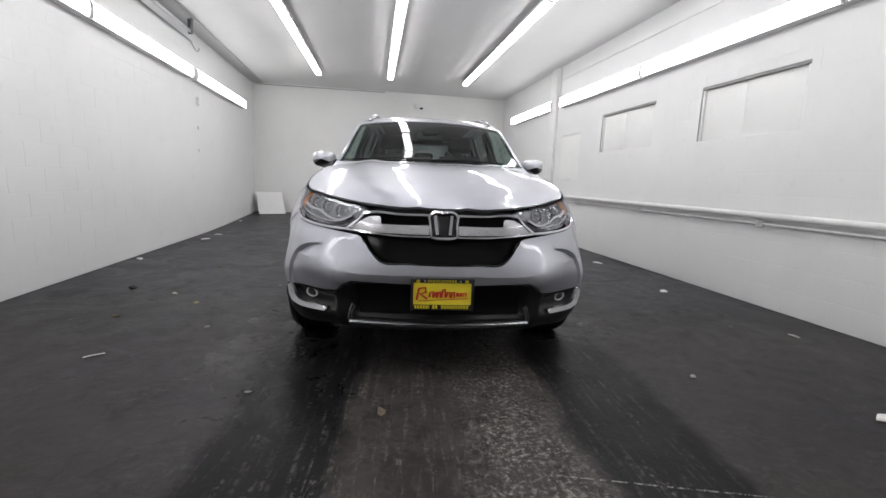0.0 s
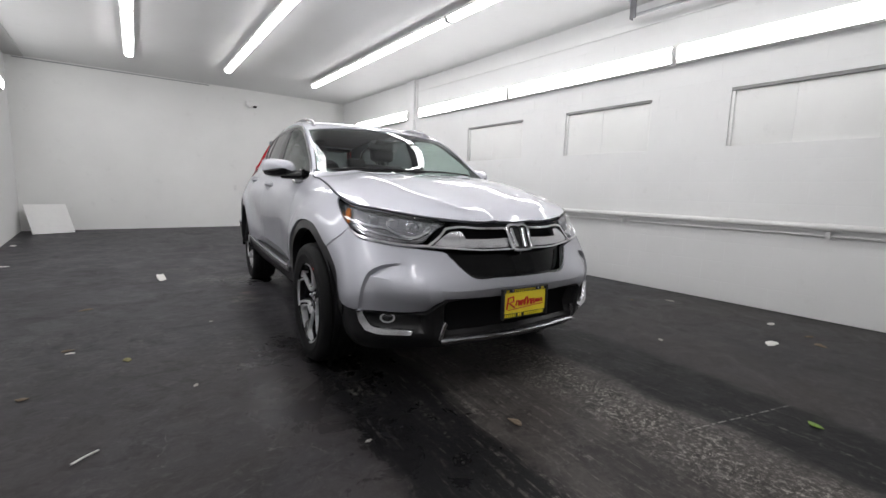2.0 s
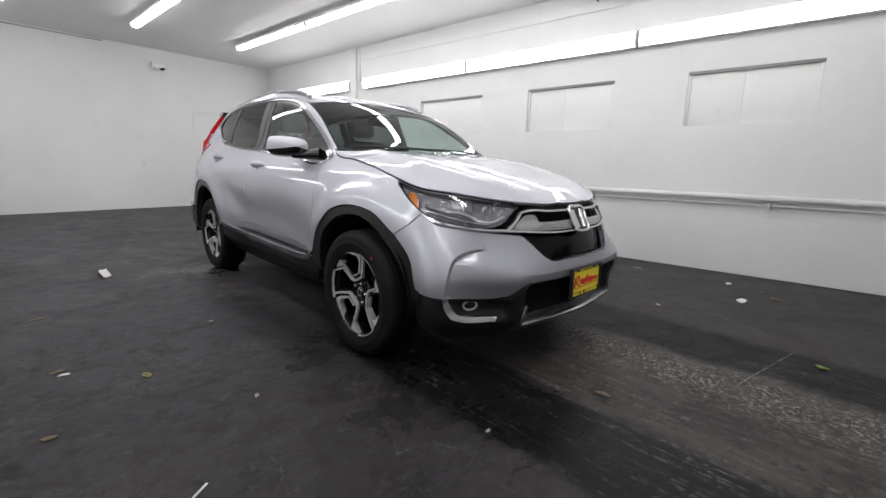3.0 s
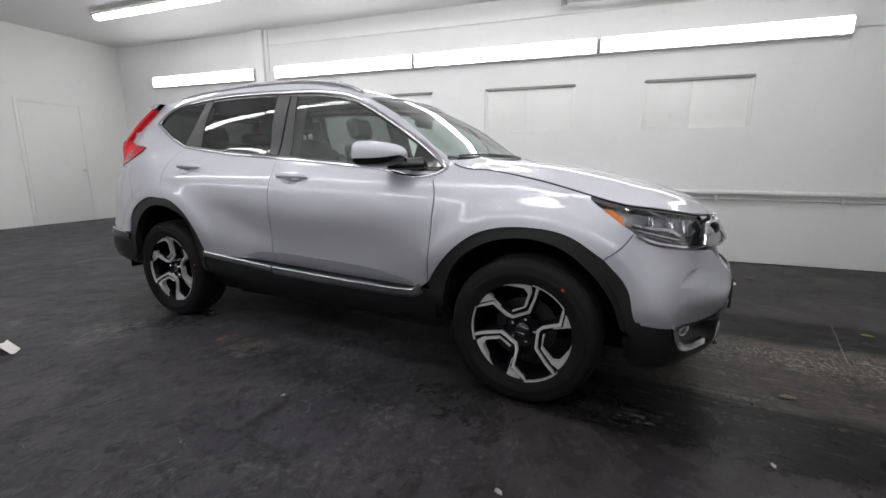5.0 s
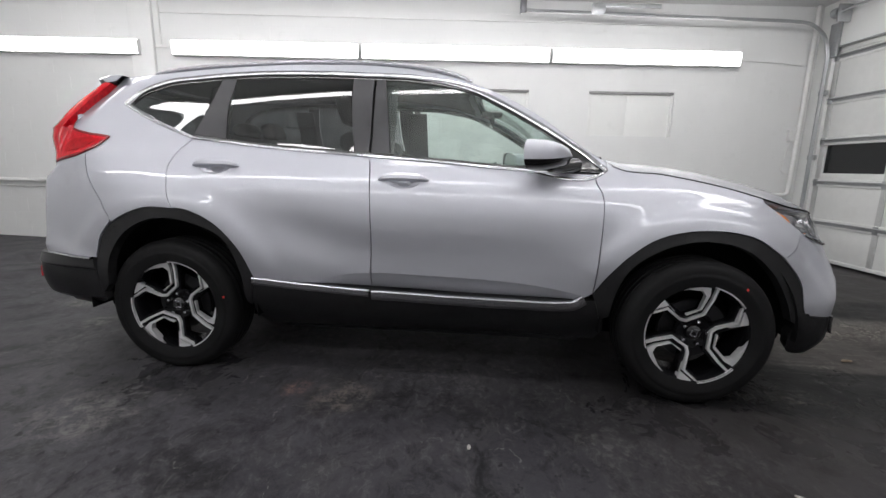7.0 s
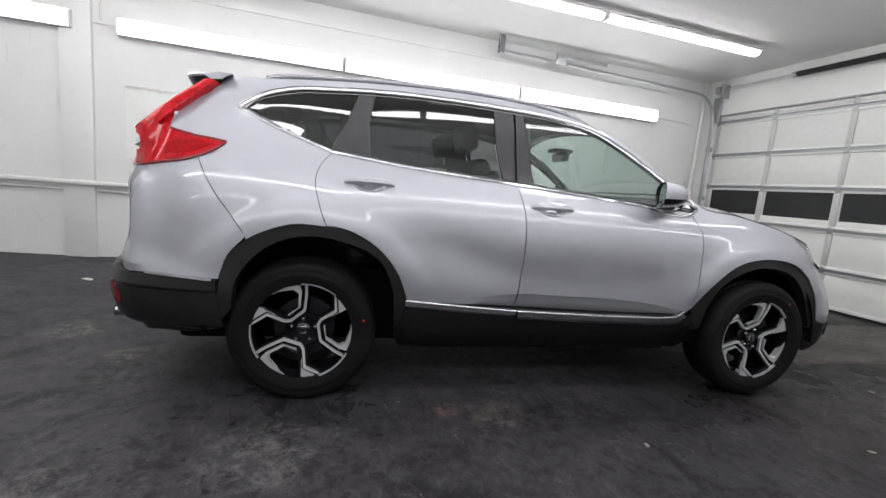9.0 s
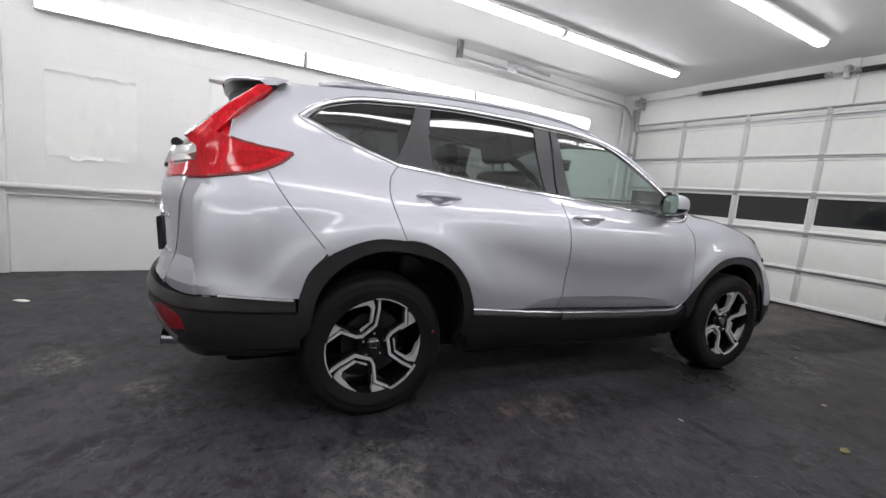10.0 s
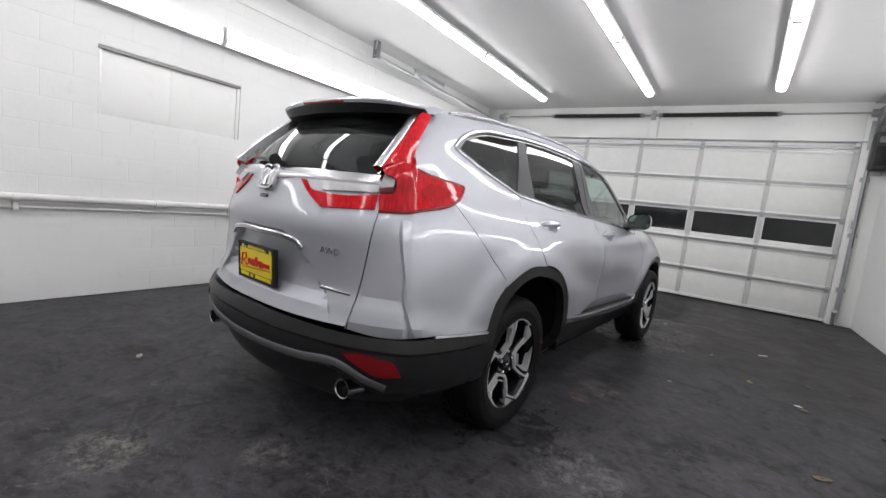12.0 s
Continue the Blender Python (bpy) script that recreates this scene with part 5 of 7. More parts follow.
        part("fog_trim", skin(trim, blunt_nose, step=.012, flange=.02, side=sgn, gap=0, relief=lean), GARNISH, lower, "chrome corner strip")
        p, n = frame_at(blunt_nose, np.array([[sgn * .776, .405]]))
        aim = Vector(n[0]).to_track_quat("Z", "Y").to_matrix().to_4x4()
        at = Matrix.Translation(Vector(p[0]) - Vector(n[0]) * .040) @ aim @ Matrix.Diagonal((.66, .46, 1, 1))
        ring = bmesh.new()
        lathe(ring, [(.058, -.02), (.058, .004), (.046, .004), (.040, -.018), (.0, -.026)], 28, at)
        fog = part("fog_lamp", ring, ALLOY, lower, "small fog lamp with chrome bowl")
        lens = bmesh.new()
        lathe(lens, [(.046, .002), (.03, .008), (.0, .010)], 28, at)
        part("lens", lens, CLEAR_LENS, fog)
    # grille
    back = mirrored_rim([(0, .875), (.25, .874), (.44, .878)], [(.44, .878), (.52, .84), (.56, .76)], [(.56, .76), (.46, .735), (.385, .66), (.33, .616), (.175, .608), (0, .606)])
    grille = part("grille", skin(back, nose, step=.04, lift=-.05, flange=.02, gap=0), DARK_VOID, CAR, "black grille with chrome bars")
    panel = mirrored_rim([(0, .745), (.44, .748)], [(.44, .748), (.372, .664), (.318, .630)], [(.318, .630), (.175, .622), (0, .620)])
    part("grille_panel", skin(panel, nose, step=.04, lift=-.036, flange=.01, gap=0), GRILLE_BLACK, grille, "gloss black lower grille panel")
    lip = bmesh.new()
    ribbon([(-.45, .728), (-.38, .66), (-.325, .624), (-.18, .617), (0, .615), (.18, .617), (.325, .624), (.38, .66), (.45, .728)], nose, .010, .006, lift=-.004, bm=lip)
    part("grille_edge", lip, GLOSS_BLACK, grille)
    for sgn in (-1, 1):
        bm = bmesh.new()
        ribbon([(sgn * .07, .852), (sgn * .25, .853), (sgn * .41, .858), (sgn * .46, .85)], nose, .016, .016, lift=-.006, bm=bm)
        ribbon([(sgn * .46, .852), (sgn * .50, .81), (sgn * .56, .768)], nose, .020, .016, lift=-.006, bm=bm)
        ribbon([(sgn * .07, .748), (sgn * .25, .748), (sgn * .44, .757), (sgn * .56, .764)], nose, .012, .014, lift=-.006, bm=bm)
        part("chrome_wing_edge", bm, CHROME, grille, "bright chrome grille bar")
        wing = outline([(.07, .806), (.20, .803), (.34, .803)], [(.34, .803), (.355, .836), (.43, .84)], [(.43, .84), (.50, .80), (.54, .768)], [(.54, .768), (.42, .760), (.2, .757), (.07, .757)], [(.07, .757), (.07, .806)], step=.02)
        part("chrome_wing", skin(wing, nose, step=.025, lift=-.002, flange=.03, side=sgn, relief=lambda ab: .008 * np.sin(np.clip((ab[:, 1] - .757) / .08, 0, 1) * math.pi)), GARNISH, grille, "broad chrome grille wing")
    badge(nose, (0, .802), .134, .116, grille, .012)
    # headlamps
    for sgn in (-1, 1):
        headlamp(sgn)
    plate(nose, .435, .505, CAR, "front_plate")


def headlamp(sgn):
    rim = outline(HEAD_TOP, HEAD_LOW)
    lamp = part("headlamp", skin(rim, wall, step=.03, lift=-.045, flange=0, side=sgn, gap=.004), LAMP_BOWL, CAR, "slanted headlamp with clear lens and amber corner")
    part("lens", skin(rim, wall, step=.03, lift=.002, flange=.046, side=sgn, gap=.004), CLEAR_LENS, lamp)
    part("lamp_base_trim", ribbon([(.56, .765), (.68, .768), (.845, .786), (.985, .817), (1.03, .838)], wall, .015, .012, side=sgn), CHROME, lamp, "chrome strip under the lens")
    amber = outline([(1.21, .972), (1.135, .915), (1.07, .873)], [(1.07, .873), (1.085, .918), (1.13, .955)], [(1.12, .952), (1.21, .972)], step=.02)
    part("side_marker", skin(amber, wall, step=.02, lift=-.006, flange=.015, side=sgn, gap=0, relief=lambda ab: -.055 * (ab[:, 0] - 1.05) / .16), AMBER, lamp, "amber side marker")
    strip = bmesh.new()
    ribbon([(1.03, .888), (.93, .868), (.82, .856), (.74, .825), (.64, .812), (.56, .84)], wall, .018, .012, lift=-.03, side=sgn, bm=strip)
    ribbon([(1.02, .862), (.9, .836), (.75, .808), (.66, .800)], wall, .008, .010, lift=-.022, side=sgn, bm=strip)
    part("light_guide", strip, CHROME, lamp, "bright light guide bar")
    for s0, z0, r in ((.93, .905, .030), (.80, .890, .034), (.67, .868, .034)):
        p, n = frame_at(wall, np.array([[s0, z0]]))
        aim = Vector(n[0]).lerp(Vector((0, -1, 0)), .55).to_track_quat("Z", "Y").to_matrix().to_4x4()
        at = Matrix.Diagonal((sgn, 1, 1, 1)) @ Matrix.Translation(Vector(p[0]) - Vector(n[0]) * .045) @ aim
        bm = bmesh.new()
        lathe(bm, [(r, .016), (r * .92, .018), (r * .72, .0), (r * .3, -.004), (0, -.004)], 20, at)
        bowl = part("reflector", bm, CHROME, lamp)
        bm = bmesh.new()
        lathe(bm, [(r * .45, -.002), (r * .38, .010), (r * .2, .016), (0, .018)], 16, at)
        part("bulb_lens", bm, CLEAR_LENS, bowl)


def badge(place, at, wide, high, owner, lift):
    """A plain chrome badge: a rounded frame with two leaning bars."""
    c = np.array(at)
    frame_bm = bmesh.new()
    a, b = wide / 2, high / 2
    loop = [(-a * .9, -b), (-a, 0), (-a * 1.02, b * .8), (-a * .8, b), (0, b * 1.03), (a * .8, b), (a * 1.02, b * .8), (a, 0), (a * .9, -b), (a * .6, -b * 1.08), (0, -b * 1.1), (-a * .6, -b * 1.08), (-a * .9, -b)]
    ribbon([tuple(c + p) for p in loop], place, .016, .012, step=.012, lift=lift, bm=frame_bm)
    ob = part("badge", frame_bm, CHROME, owner, "plain chrome badge")
    back = outline([tuple(c + np.array(p) * .9) for p in loop[:-1]] + [tuple(c + np.array(loop[0]) * .9)], step=.015)
    part("badge_back", skin(back, place, step=.03, lift=lift - .008, flange=.02, gap=0), GLOSS_BLACK, ob)
    for sgn in (-1, 1):
        part("badge_bar", ribbon([tuple(c + (sgn * a * .62, b * .78)), tuple(c + (sgn * a * .46, -b * .8))], place, wide * .18, .014, step=.02, lift=lift - .006), CHROME, ob)


def plate(place, z0, z1, owner, name, lean=0.0):
    """A yellow dealer plate in a black frame, its printing as plain bars."""
    zc = (z0 + z1) / 2
    p, n = frame_at(place, np.array([[0.0, zc]]))
    way = -1 if n[0][1] < 0 else 1
    y = p[0][1] + way * .022
    turn = pose(0, y, zc, 90 + lean, 0, 0 if way < 0 else 180)
    holder = part(name, boxed((-.158, -.083, -.012), (.158, .081, .0), .005, turn), PLATE_BLACK, owner, "yellow dealer plate in a black frame with red script")
    lip = .011 if way < 0 else .0045
    for sgn in (-1, 1):
        part("frame_lip", boxed((sgn * .152 - .006, -.083, -.004), (sgn * .152 + .006, .081, lip), .002, turn), PLATE_BLACK, holder)
    part("frame_lip", boxed((-.146, .0765, -.004), (.146, .081, lip), .001, turn), PLATE_BLACK, holder)
    part("card", boxed((-.145, -.052, -.004), (.145, .058, .0035), .001, turn), YELLOW, holder)
    part("card_band", boxed((-.145, -.077, -.003), (.145, -.0515, .0025), .001, turn), PLATE_BLACK, holder)
    red = bmesh.new()
    tube(red, [turn @ Vector(q) for q in ((-.128, -.028, .004), (-.118, .030, .004), (-.085, .036, .004), (-.082, .012, .004), (-.112, .004, .004), (-.075, -.022, .004))], .0055, 6)
    x = -.066
    for h, w in ((.026, .026), (.024, .014), (.026, .022), (.040, .024), (.026, .024), (.026, .022)):
        tube(red, [turn @ Vector(q) for q in ((x, -.014 + .004 * math.sin(x * 90), .004), (x + w * .25, -.014 + h, .004), (x + w * .7, -.010 + h, .004), (x + w * .8, -.015, .004))], .0048, 6)
        x += w
    for w in (.018, .018, .024):
        tube(red, [turn @ Vector(q) for q in ((x + .006, -.008, .004), (x + .008, .010, .004), (x + w * .8, .010, .004), (x + w * .75, -.008, .004))], .004, 6)
        x += w * .95
    tube(red, [turn @ Vector(q) for q in ((-.12, -.034, .004), (0, -.026, .004), (.13, -.018, .004))], .0022, 6)
    part("script", red, PLATE_RED, holder, "red slanted script")
    for a, b in ((-.138, -.060), (-.048, -.018), (-.004, .138)):
        k = a
        while k < b - .008:
            w = min(.014, b - k)
            part("print_bar", boxed((k, -.073, .0), (k + w - .004, -.056, .0045), 0, turn), YELLOW, holder)
            k += w
    k = -.075
    while k < .07:
        part("print_bar", boxed((k, .0615, -.002), (k + .009, .0745, .003), 0, turn), YELLOW, holder)
        k += .0135
    for sgn in (-1, 1):
        part("print_bar", boxed((sgn * .122 - .009, .060, -.002), (sgn * .122 + .009, .076, .003), 0, turn), YELLOW, holder)
    for sx in (-1, 1):
        bolt = bmesh.new()
        lathe(bolt, [(.006, .0), (.006, .005), (0, .0055)], 10, turn @ Matrix.Translation((sx * .089, .066, .0)))
        part("bolt", bolt, CHROME, holder)


front_end()


def lettering(text, size, thick):
    """A word in the built-in font as a mesh."""
    curve = bpy.data.curves.new("word", "FONT")
    curve.body, curve.size, curve.extrude = text, size, thick
    ob = bpy.data.objects.new("word", curve)
    scene.collection.objects.link(ob)
    bpy.context.view_layer.update()
    me = bpy.data.meshes.new_from_object(ob.evaluated_get(bpy.context.evaluated_depsgraph_get()))
    bm = bmesh.new()
    bm.from_mesh(me)
    bpy.data.objects.remove(ob)
    bpy.data.curves.remove(curve)
    bpy.data.meshes.remove(me)
    return bm


def rear_end():
    rev = lambda line: [(LONG - s, z) for s, z in line]
    edge_seam = rev(GATE_SEAM)
    gate = mirrored_rim([(0, 1.243), (.45, 1.243), (.64, 1.245)], [(.64, 1.245), (.645, 1.174)], [(.645, 1.174), edge_seam[0]], edge_seam, [(edge_seam[-1][0], .624), (.3, .622), (0, .624)])
    def press(ab):
        s, z = np.abs(ab[:, 0]), ab[:, 1]
        half = np.interp(z, [.66, .72, .88, .95], [.50, .47, .31, .20])
        pocket = np.clip((half - s) / .014, 0, 1) * np.clip((.955 - z) / .012, 0, 1)
        return -.030 * pocket * np.clip((z - .67) / .06, .2, 1) + .012 * np.clip((.755 - z) / .055, 0, 1)
    side_line = [(.50, .66), (.47, .72), (.31, .88), (.20, .95)]
    ridges = [[(k * (x - d), z) for x, z in side_line] for k in (-1, 1) for d in (0, .014)] + [[(-.6, h), (.6, h)] for h in (.755, .70)]
    lid = part("tailgate", skin(gate, tail, step=.026, relief=press, lines=ridges), PAINT, CAR, sharp=14)
    part("gate_handle_trim", ribbon([(-.305, .905), (-.27, .932), (-.23, .940), (0, .948), (.23, .940), (.27, .932), (.305, .905)], tail, .026, .014), GARNISH, lid, "chrome strip over the plate")
    glass = mirrored_rim([(0, 1.252), (.615, 1.25)], [(.615, 1.25), (.618, 1.288), (.657, 1.368), (.765, 1.45), (.98, 1.562)], [(.98, 1.562), (.5, 1.578), (0, 1.582)])
    part("rear_glass", skin(glass, tail, step=.04, lift=-.003, flange=.004), PRIVACY_GLASS, lid, "dark privacy rear glass")
    wing = bmesh.new()
    ribbon([(-.64, 1.224), (-.40, 1.223), (-.16, 1.222), (-.09, 1.214), (0, 1.205), (.09, 1.214), (.16, 1.222), (.40, 1.223), (.64, 1.224)], tail, .044, .009, bm=wing)
    part("tail_bar", wing, GARNISH, lid, "chrome bar across the tailgate")
    badge(tail, (0, 1.19), .108, .095, lid, .012)
    part("camera_pod", skin(mirrored_rim([(0, 1.115), (.028, 1.113)], [(.028, 1.113), (.03, 1.098)], [(.03, 1.098), (0, 1.096)], step=.01), tail, step=.012, lift=.008, flange=.012, gap=0), GLOSS_BLACK, lid)
    arm = bmesh.new()
    q, n = frame_at(tail, np.array([[0.0, 1.262], [-.04, 1.266], [-.12, 1.270], [-.24, 1.274], [-.36, 1.276]]))
    tube(arm, [tuple(p + k * .02) for p, k in zip(q, n)], [.03, .022, .012, .009, .006], 8)
    part("rear_wiper", arm, BLACK_PLASTIC, lid, "black rear wiper")
    # the readable word on the tailgate, and a plain bar for the one that cannot be read
    q, n = frame_at(tail, np.array([[.405, .903]]))
    r, _ = frame_at(tail, np.array([[.50, .903]]))
    along, out = Vector(r[0] - q[0]).normalized(), Vector(n[0])
    up = out.cross(along)
    at = Matrix((( along.x, up.x, out.x, q[0][0]), (along.y, up.y, out.y, q[0][1]), (along.z, up.z, out.z, q[0][2]), (0, 0, 0, 1)))
    part("model_word", lettering("AWD", .040, .002), CHROME, lid, "small chrome letters", at @ Matrix.Translation((0, 0, .003)))
    part("model_bar", ribbon([(.42, .760), (.50, .757), (.575, .754)], tail, .014, .004), CHROME, lid, "small chrome bar")
    for sgn in (-1, 1):
        lamp_rim = outline(LAMP_TOP, LAMP_LOW, LAMP_IN[:6], [(5.212, 1.288), (5.14, 1.306), (5.08, 1.307)], step=.02)
        lamp = part("tail_lamp", skin(lamp_rim, lamp_wall, step=.022, lift=.006, flange=.07, side=sgn, gap=.002), RED_LENS, CAR, "red boomerang tail lamp")
        out, inn = sweep(ARM_OUT, .03), sweep(ARM_IN, .03)
        inn = np.column_stack([np.interp(np.linspace(0, 1, len(out)), np.linspace(0, 1, len(inn)), inn[:, k]) for k in range(3)])
        arm, pale = bmesh.new(), bmesh.new()
        flip = np.array([sgn, 1, 1])
        rows = [[arm.verts.new(q * flip) for q in (o + (-.05, -.018, -.015), o, o * .7 + i * .3 + (.006, .009, .009), o * .3 + i * .7 + (.006, .010, .010), i, i + (-.05, -.04, -.02))] for o, i in zip(out, inn)]
        edges = [[pale.verts.new(q * flip) for q in (i + (-.002, .0, .002), i + (-.020, .010, .006), i + (-.040, .012, .0), i + (-.048, -.03, -.02))] for i in inn]
        for grid, bm in ((rows, arm), (edges, pale)):
            for r0, r1 in zip(grid, grid[1:]):
                for k in range(len(r0) - 1):
                    bm.faces.new((r0[k], r0[k + 1], r1[k + 1], r1[k]))
            bm.faces.new(grid[0])
        for run in (LAMP_LOW, LAMP_TOP[1:]):
            part("lens_border", ribbon(run, lamp_wall, .012, .002, lift=.005, side=sgn), DEEP_RED, lamp, "dark red lens border")
        part("upper_lens", arm, RED_LENS, lamp)
        knee = outline([(5.00, 1.290), (5.035, 1.325), (5.07, 1.338)], [(5.07, 1.338), (5.15, 1.338)], [(5.15, 1.338), (5.165, 1.285)], [(5.165, 1.285), (5.00, 1.280)], [(5.00, 1.280), (5.00, 1.290)], step=.015)
        part("lens_knee", skin(knee, wall, step=.02, lift=.003, flange=.03, side=sgn, gap=0), RED_LENS, lamp)
        part("glass_edge", pale, GARNISH, lid, "pale edge beside the rear glass")
        inner = outline([(4.655, 1.228), (4.76, 1.182), (4.90, 1.160)], [(4.90, 1.160), (4.92, 1.20), (4.86, 1.235)], [(4.86, 1.235), (4.75, 1.24), (4.655, 1.228)], step=.02)
        part("inner_lens", skin(inner, lamp_wall, step=.025, lift=.0075, flange=.006, side=sgn, gap=0), LOBE_RED, lamp, "deeper red inner lens")
        clear = outline([(5.194, 1.178), (5.138, 1.189)], [(5.138, 1.189), (5.139, 1.234)], [(5.139, 1.234), (5.19, 1.245)], [(5.19, 1.245), (5.194, 1.178)], step=.015)
        part("reverse_lens", skin(clear, wall, step=.02, lift=.044, flange=.12, side=sgn, gap=0), PALE_LENS, lamp, "clear reversing lamp")
        bar = outline([(5.205, 1.104), (5.463, 1.087)], [(5.463, 1.087), (5.52, 1.118), (5.57, 1.150), (5.627, 1.197)], [(5.627, 1.197), (5.59, 1.197)], [(5.59, 1.197), (5.55, 1.165), (5.48, 1.153), (5.22, 1.165), (5.205, 1.167)], [(5.205, 1.167), (5.205, 1.104)], step=.02)
        part("gate_lamp", skin(bar, wall, step=.025, lift=.008, flange=.03, side=sgn, gap=.002), RED_LENS, lid, "red lamp bar on the tailgate")
        clear = outline([(5.205, 1.172), (5.48, 1.158)], [(5.48, 1.158), (5.55, 1.198)], [(5.55, 1.198), (5.205, 1.203)], [(5.205, 1.203), (5.205, 1.172)], step=.02)
        part("reverse_lens", skin(clear, wall, step=.025, lift=.012, flange=.02, side=sgn, gap=.001), PALE_LENS, lid, "clear reversing lamp")
    # bumper
    low = mirrored_rim([(0, .618), (.43, .608), (.68, .605), (.93, .610), (1.09, .611), (1.27, .607)], [(1.27, .607), (1.285, .50), (1.30, .38)], [(1.30, .38), (1.20, .33), (.95, .30), (.6, .26), (.3, .25), (0, .25)])
    def shelf(ab):
        s, z = np.abs(ab[:, 0]), ab[:, 1]
        tuck = -.05 / (1 + np.exp((z - np.interp(s, [0, .5, .75], [.44, .455, .36])) / .010))
        return .012 + .010 * np.clip((z - .548) / .012, 0, 1) + tuck
    bumper = part("rear_bumper", skin(low, tail, step=.026, relief=shelf, flange=.05, lines=[[(-1.28, h), (1.28, h)] for h in (.548, .560)]), BLACK_PLASTIC, CAR, "black plastic rear bumper", sharp=20)
    skid = bmesh.new()
    ribbon([(-.78, .412), (-.70, .437), (-.585, .485), (-.385, .475), (0, .468), (.385, .475), (.585, .485), (.70, .437), (.78, .412)], tail, .036, .009, lift=.006, bm=skid)
    part("skid_strip", skid, BRUSHED, bumper, "satin silver skid strip")
    for sgn in (-1, 1):
        refl = outline([(.60, .532), (.677, .540), (.805, .525)], [(.805, .525), (.838, .474)], [(.838, .474), (.752, .464), (.66, .498), (.60, .532)], step=.02)
        part("reflector", skin(refl, tail, step=.02, lift=.020, flange=.015, side=sgn, gap=0), DEEP_RED, bumper, "dark red reflector")
        part("bumper_strip", ribbon([(.966, .6135), (1.08, .613), (1.262, .6075)], tail, .014, .016, lift=.020, side=sgn), WINDOW_CHROME, bumper, "chrome bumper strip")
        bm = bmesh.new()
        at = Matrix.Translation((sgn * .585, 3.60, .372)) @ pose(0, 0, 0, -84, 0, 0)
        lathe(bm, [(.030, -.22), (.034, 0), (.039, .004), (.037, .004), (.034, -.01), (.028, -.2)], 28, at @ Matrix.Diagonal((1.15, 1, 1, 1)))
        part("exhaust_tip", bm, CHROME, CAR, "chrome exhaust tip")
    plate(tail, .79 - .01, .79 + .01, CAR, "rear_plate", 4)


rear_end()


# ---- mirrors, wheels, cabin and underside of the car ----
def door_mirror(side):
    bm, low = bmesh.new(), bmesh.new()
    rings = []
    n = 24
    for k, t in enumerate(np.linspace(0, 1, 9)):
        y = .645 + .175 * t
        grow = (1 - (1 - t)**2.6)**.5 if t > 0 else .05
        wide, tall = .105 * max(grow, .06), .068 * max(grow, .06)
        cx, cz = -.900, 1.177
        ring = []
        for i in range(n):
            a = 2 * math.pi * i / n
            c, s = math.cos(a), math.sin(a)
            x = cx + wide * math.copysign(abs(c)**.62, c)
            z = cz + tall * math.copysign(abs(s)**.7, s) - .008 * (x - cx) / .105
            ring.append((x * -side, y - .050 * ((x - cx) / .105), z))
        rings.append(ring)
    def build(bm, keep):
        vs = [[bm.verts.new(p) for p in r] for r in rings]
        for a, b in zip(vs, vs[1:]):
            for i in range(n):
                if keep(i):
                    bm.faces.new((a[i], a[(i + 1) % n], b[(i + 1) % n], b[i]))
        return vs
    cap = build(bm, lambda i: i < n // 2 or i in (n // 2, n - 1))
    bm.faces.new(cap[0])
    foot = build(low, lambda i: n // 2 < i < n - 1)
    m = part("door_mirror", bm, PAINT, CAR, "silver door mirror with a black lower half")
    part("lower_shell", low, GLOSS_BLACK, m)
    c = np.mean(rings[-1], axis=0)
    glass = bmesh.new()
    face = [glass.verts.new(tuple(c + (np.array(p) - c) * .90 + (0, -.012, 0))) for p in rings[-1]]
    glass.faces.new(face)
    part("mirror_glass", glass, MIRROR, m)
    ring = bmesh.new()
    a = [ring.verts.new(p) for p in rings[-1]]
    b = [ring.verts.new(tuple(c + (np.array(p) - c) * .90 + (0, -.012, 0))) for p in rings[-1]]
    for i in range(n):
        ring.faces.new((a[i], a[(i + 1) % n], b[(i + 1) % n], b[i]))
    part("mirror_rim", ring, GLOSS_BLACK, m)
    stalk = bmesh.new()
    tube(stalk, [(side * .765, .60, 1.135), (side * .80, .635, 1.133), (side * .84, .68, 1.130), (side * .89, .735, 1.128)], [.040, .034, .032, .026], 14)
    part("mirror_stalk", stalk, GLOSS_BLACK, m)


both(door_mirror)


# one cup of the wheel face: u forwards, v up, in rim radii; two more follow at a third of a turn each
CUP_BAND = [(.035, .985), (.045, .74), (.015, .41), (-.245, .185), (-.365, .185), (-.68, .325), (-.975, .13)]
CUP_TOP = [(-.66, .70), (-.42, .88), (-.10, .975), (-.045, .80), (-.065, .48), (-.28, .29), (-.295, .315), (-.108, .455), (-.098, .76), (-.20, .84), (-.47, .79)]
CUP_SIDE = [(-.955, .20), (-.90, .36), (-.815, .475), (-.53, .315), (-.53, .30), (-.68, .395)]


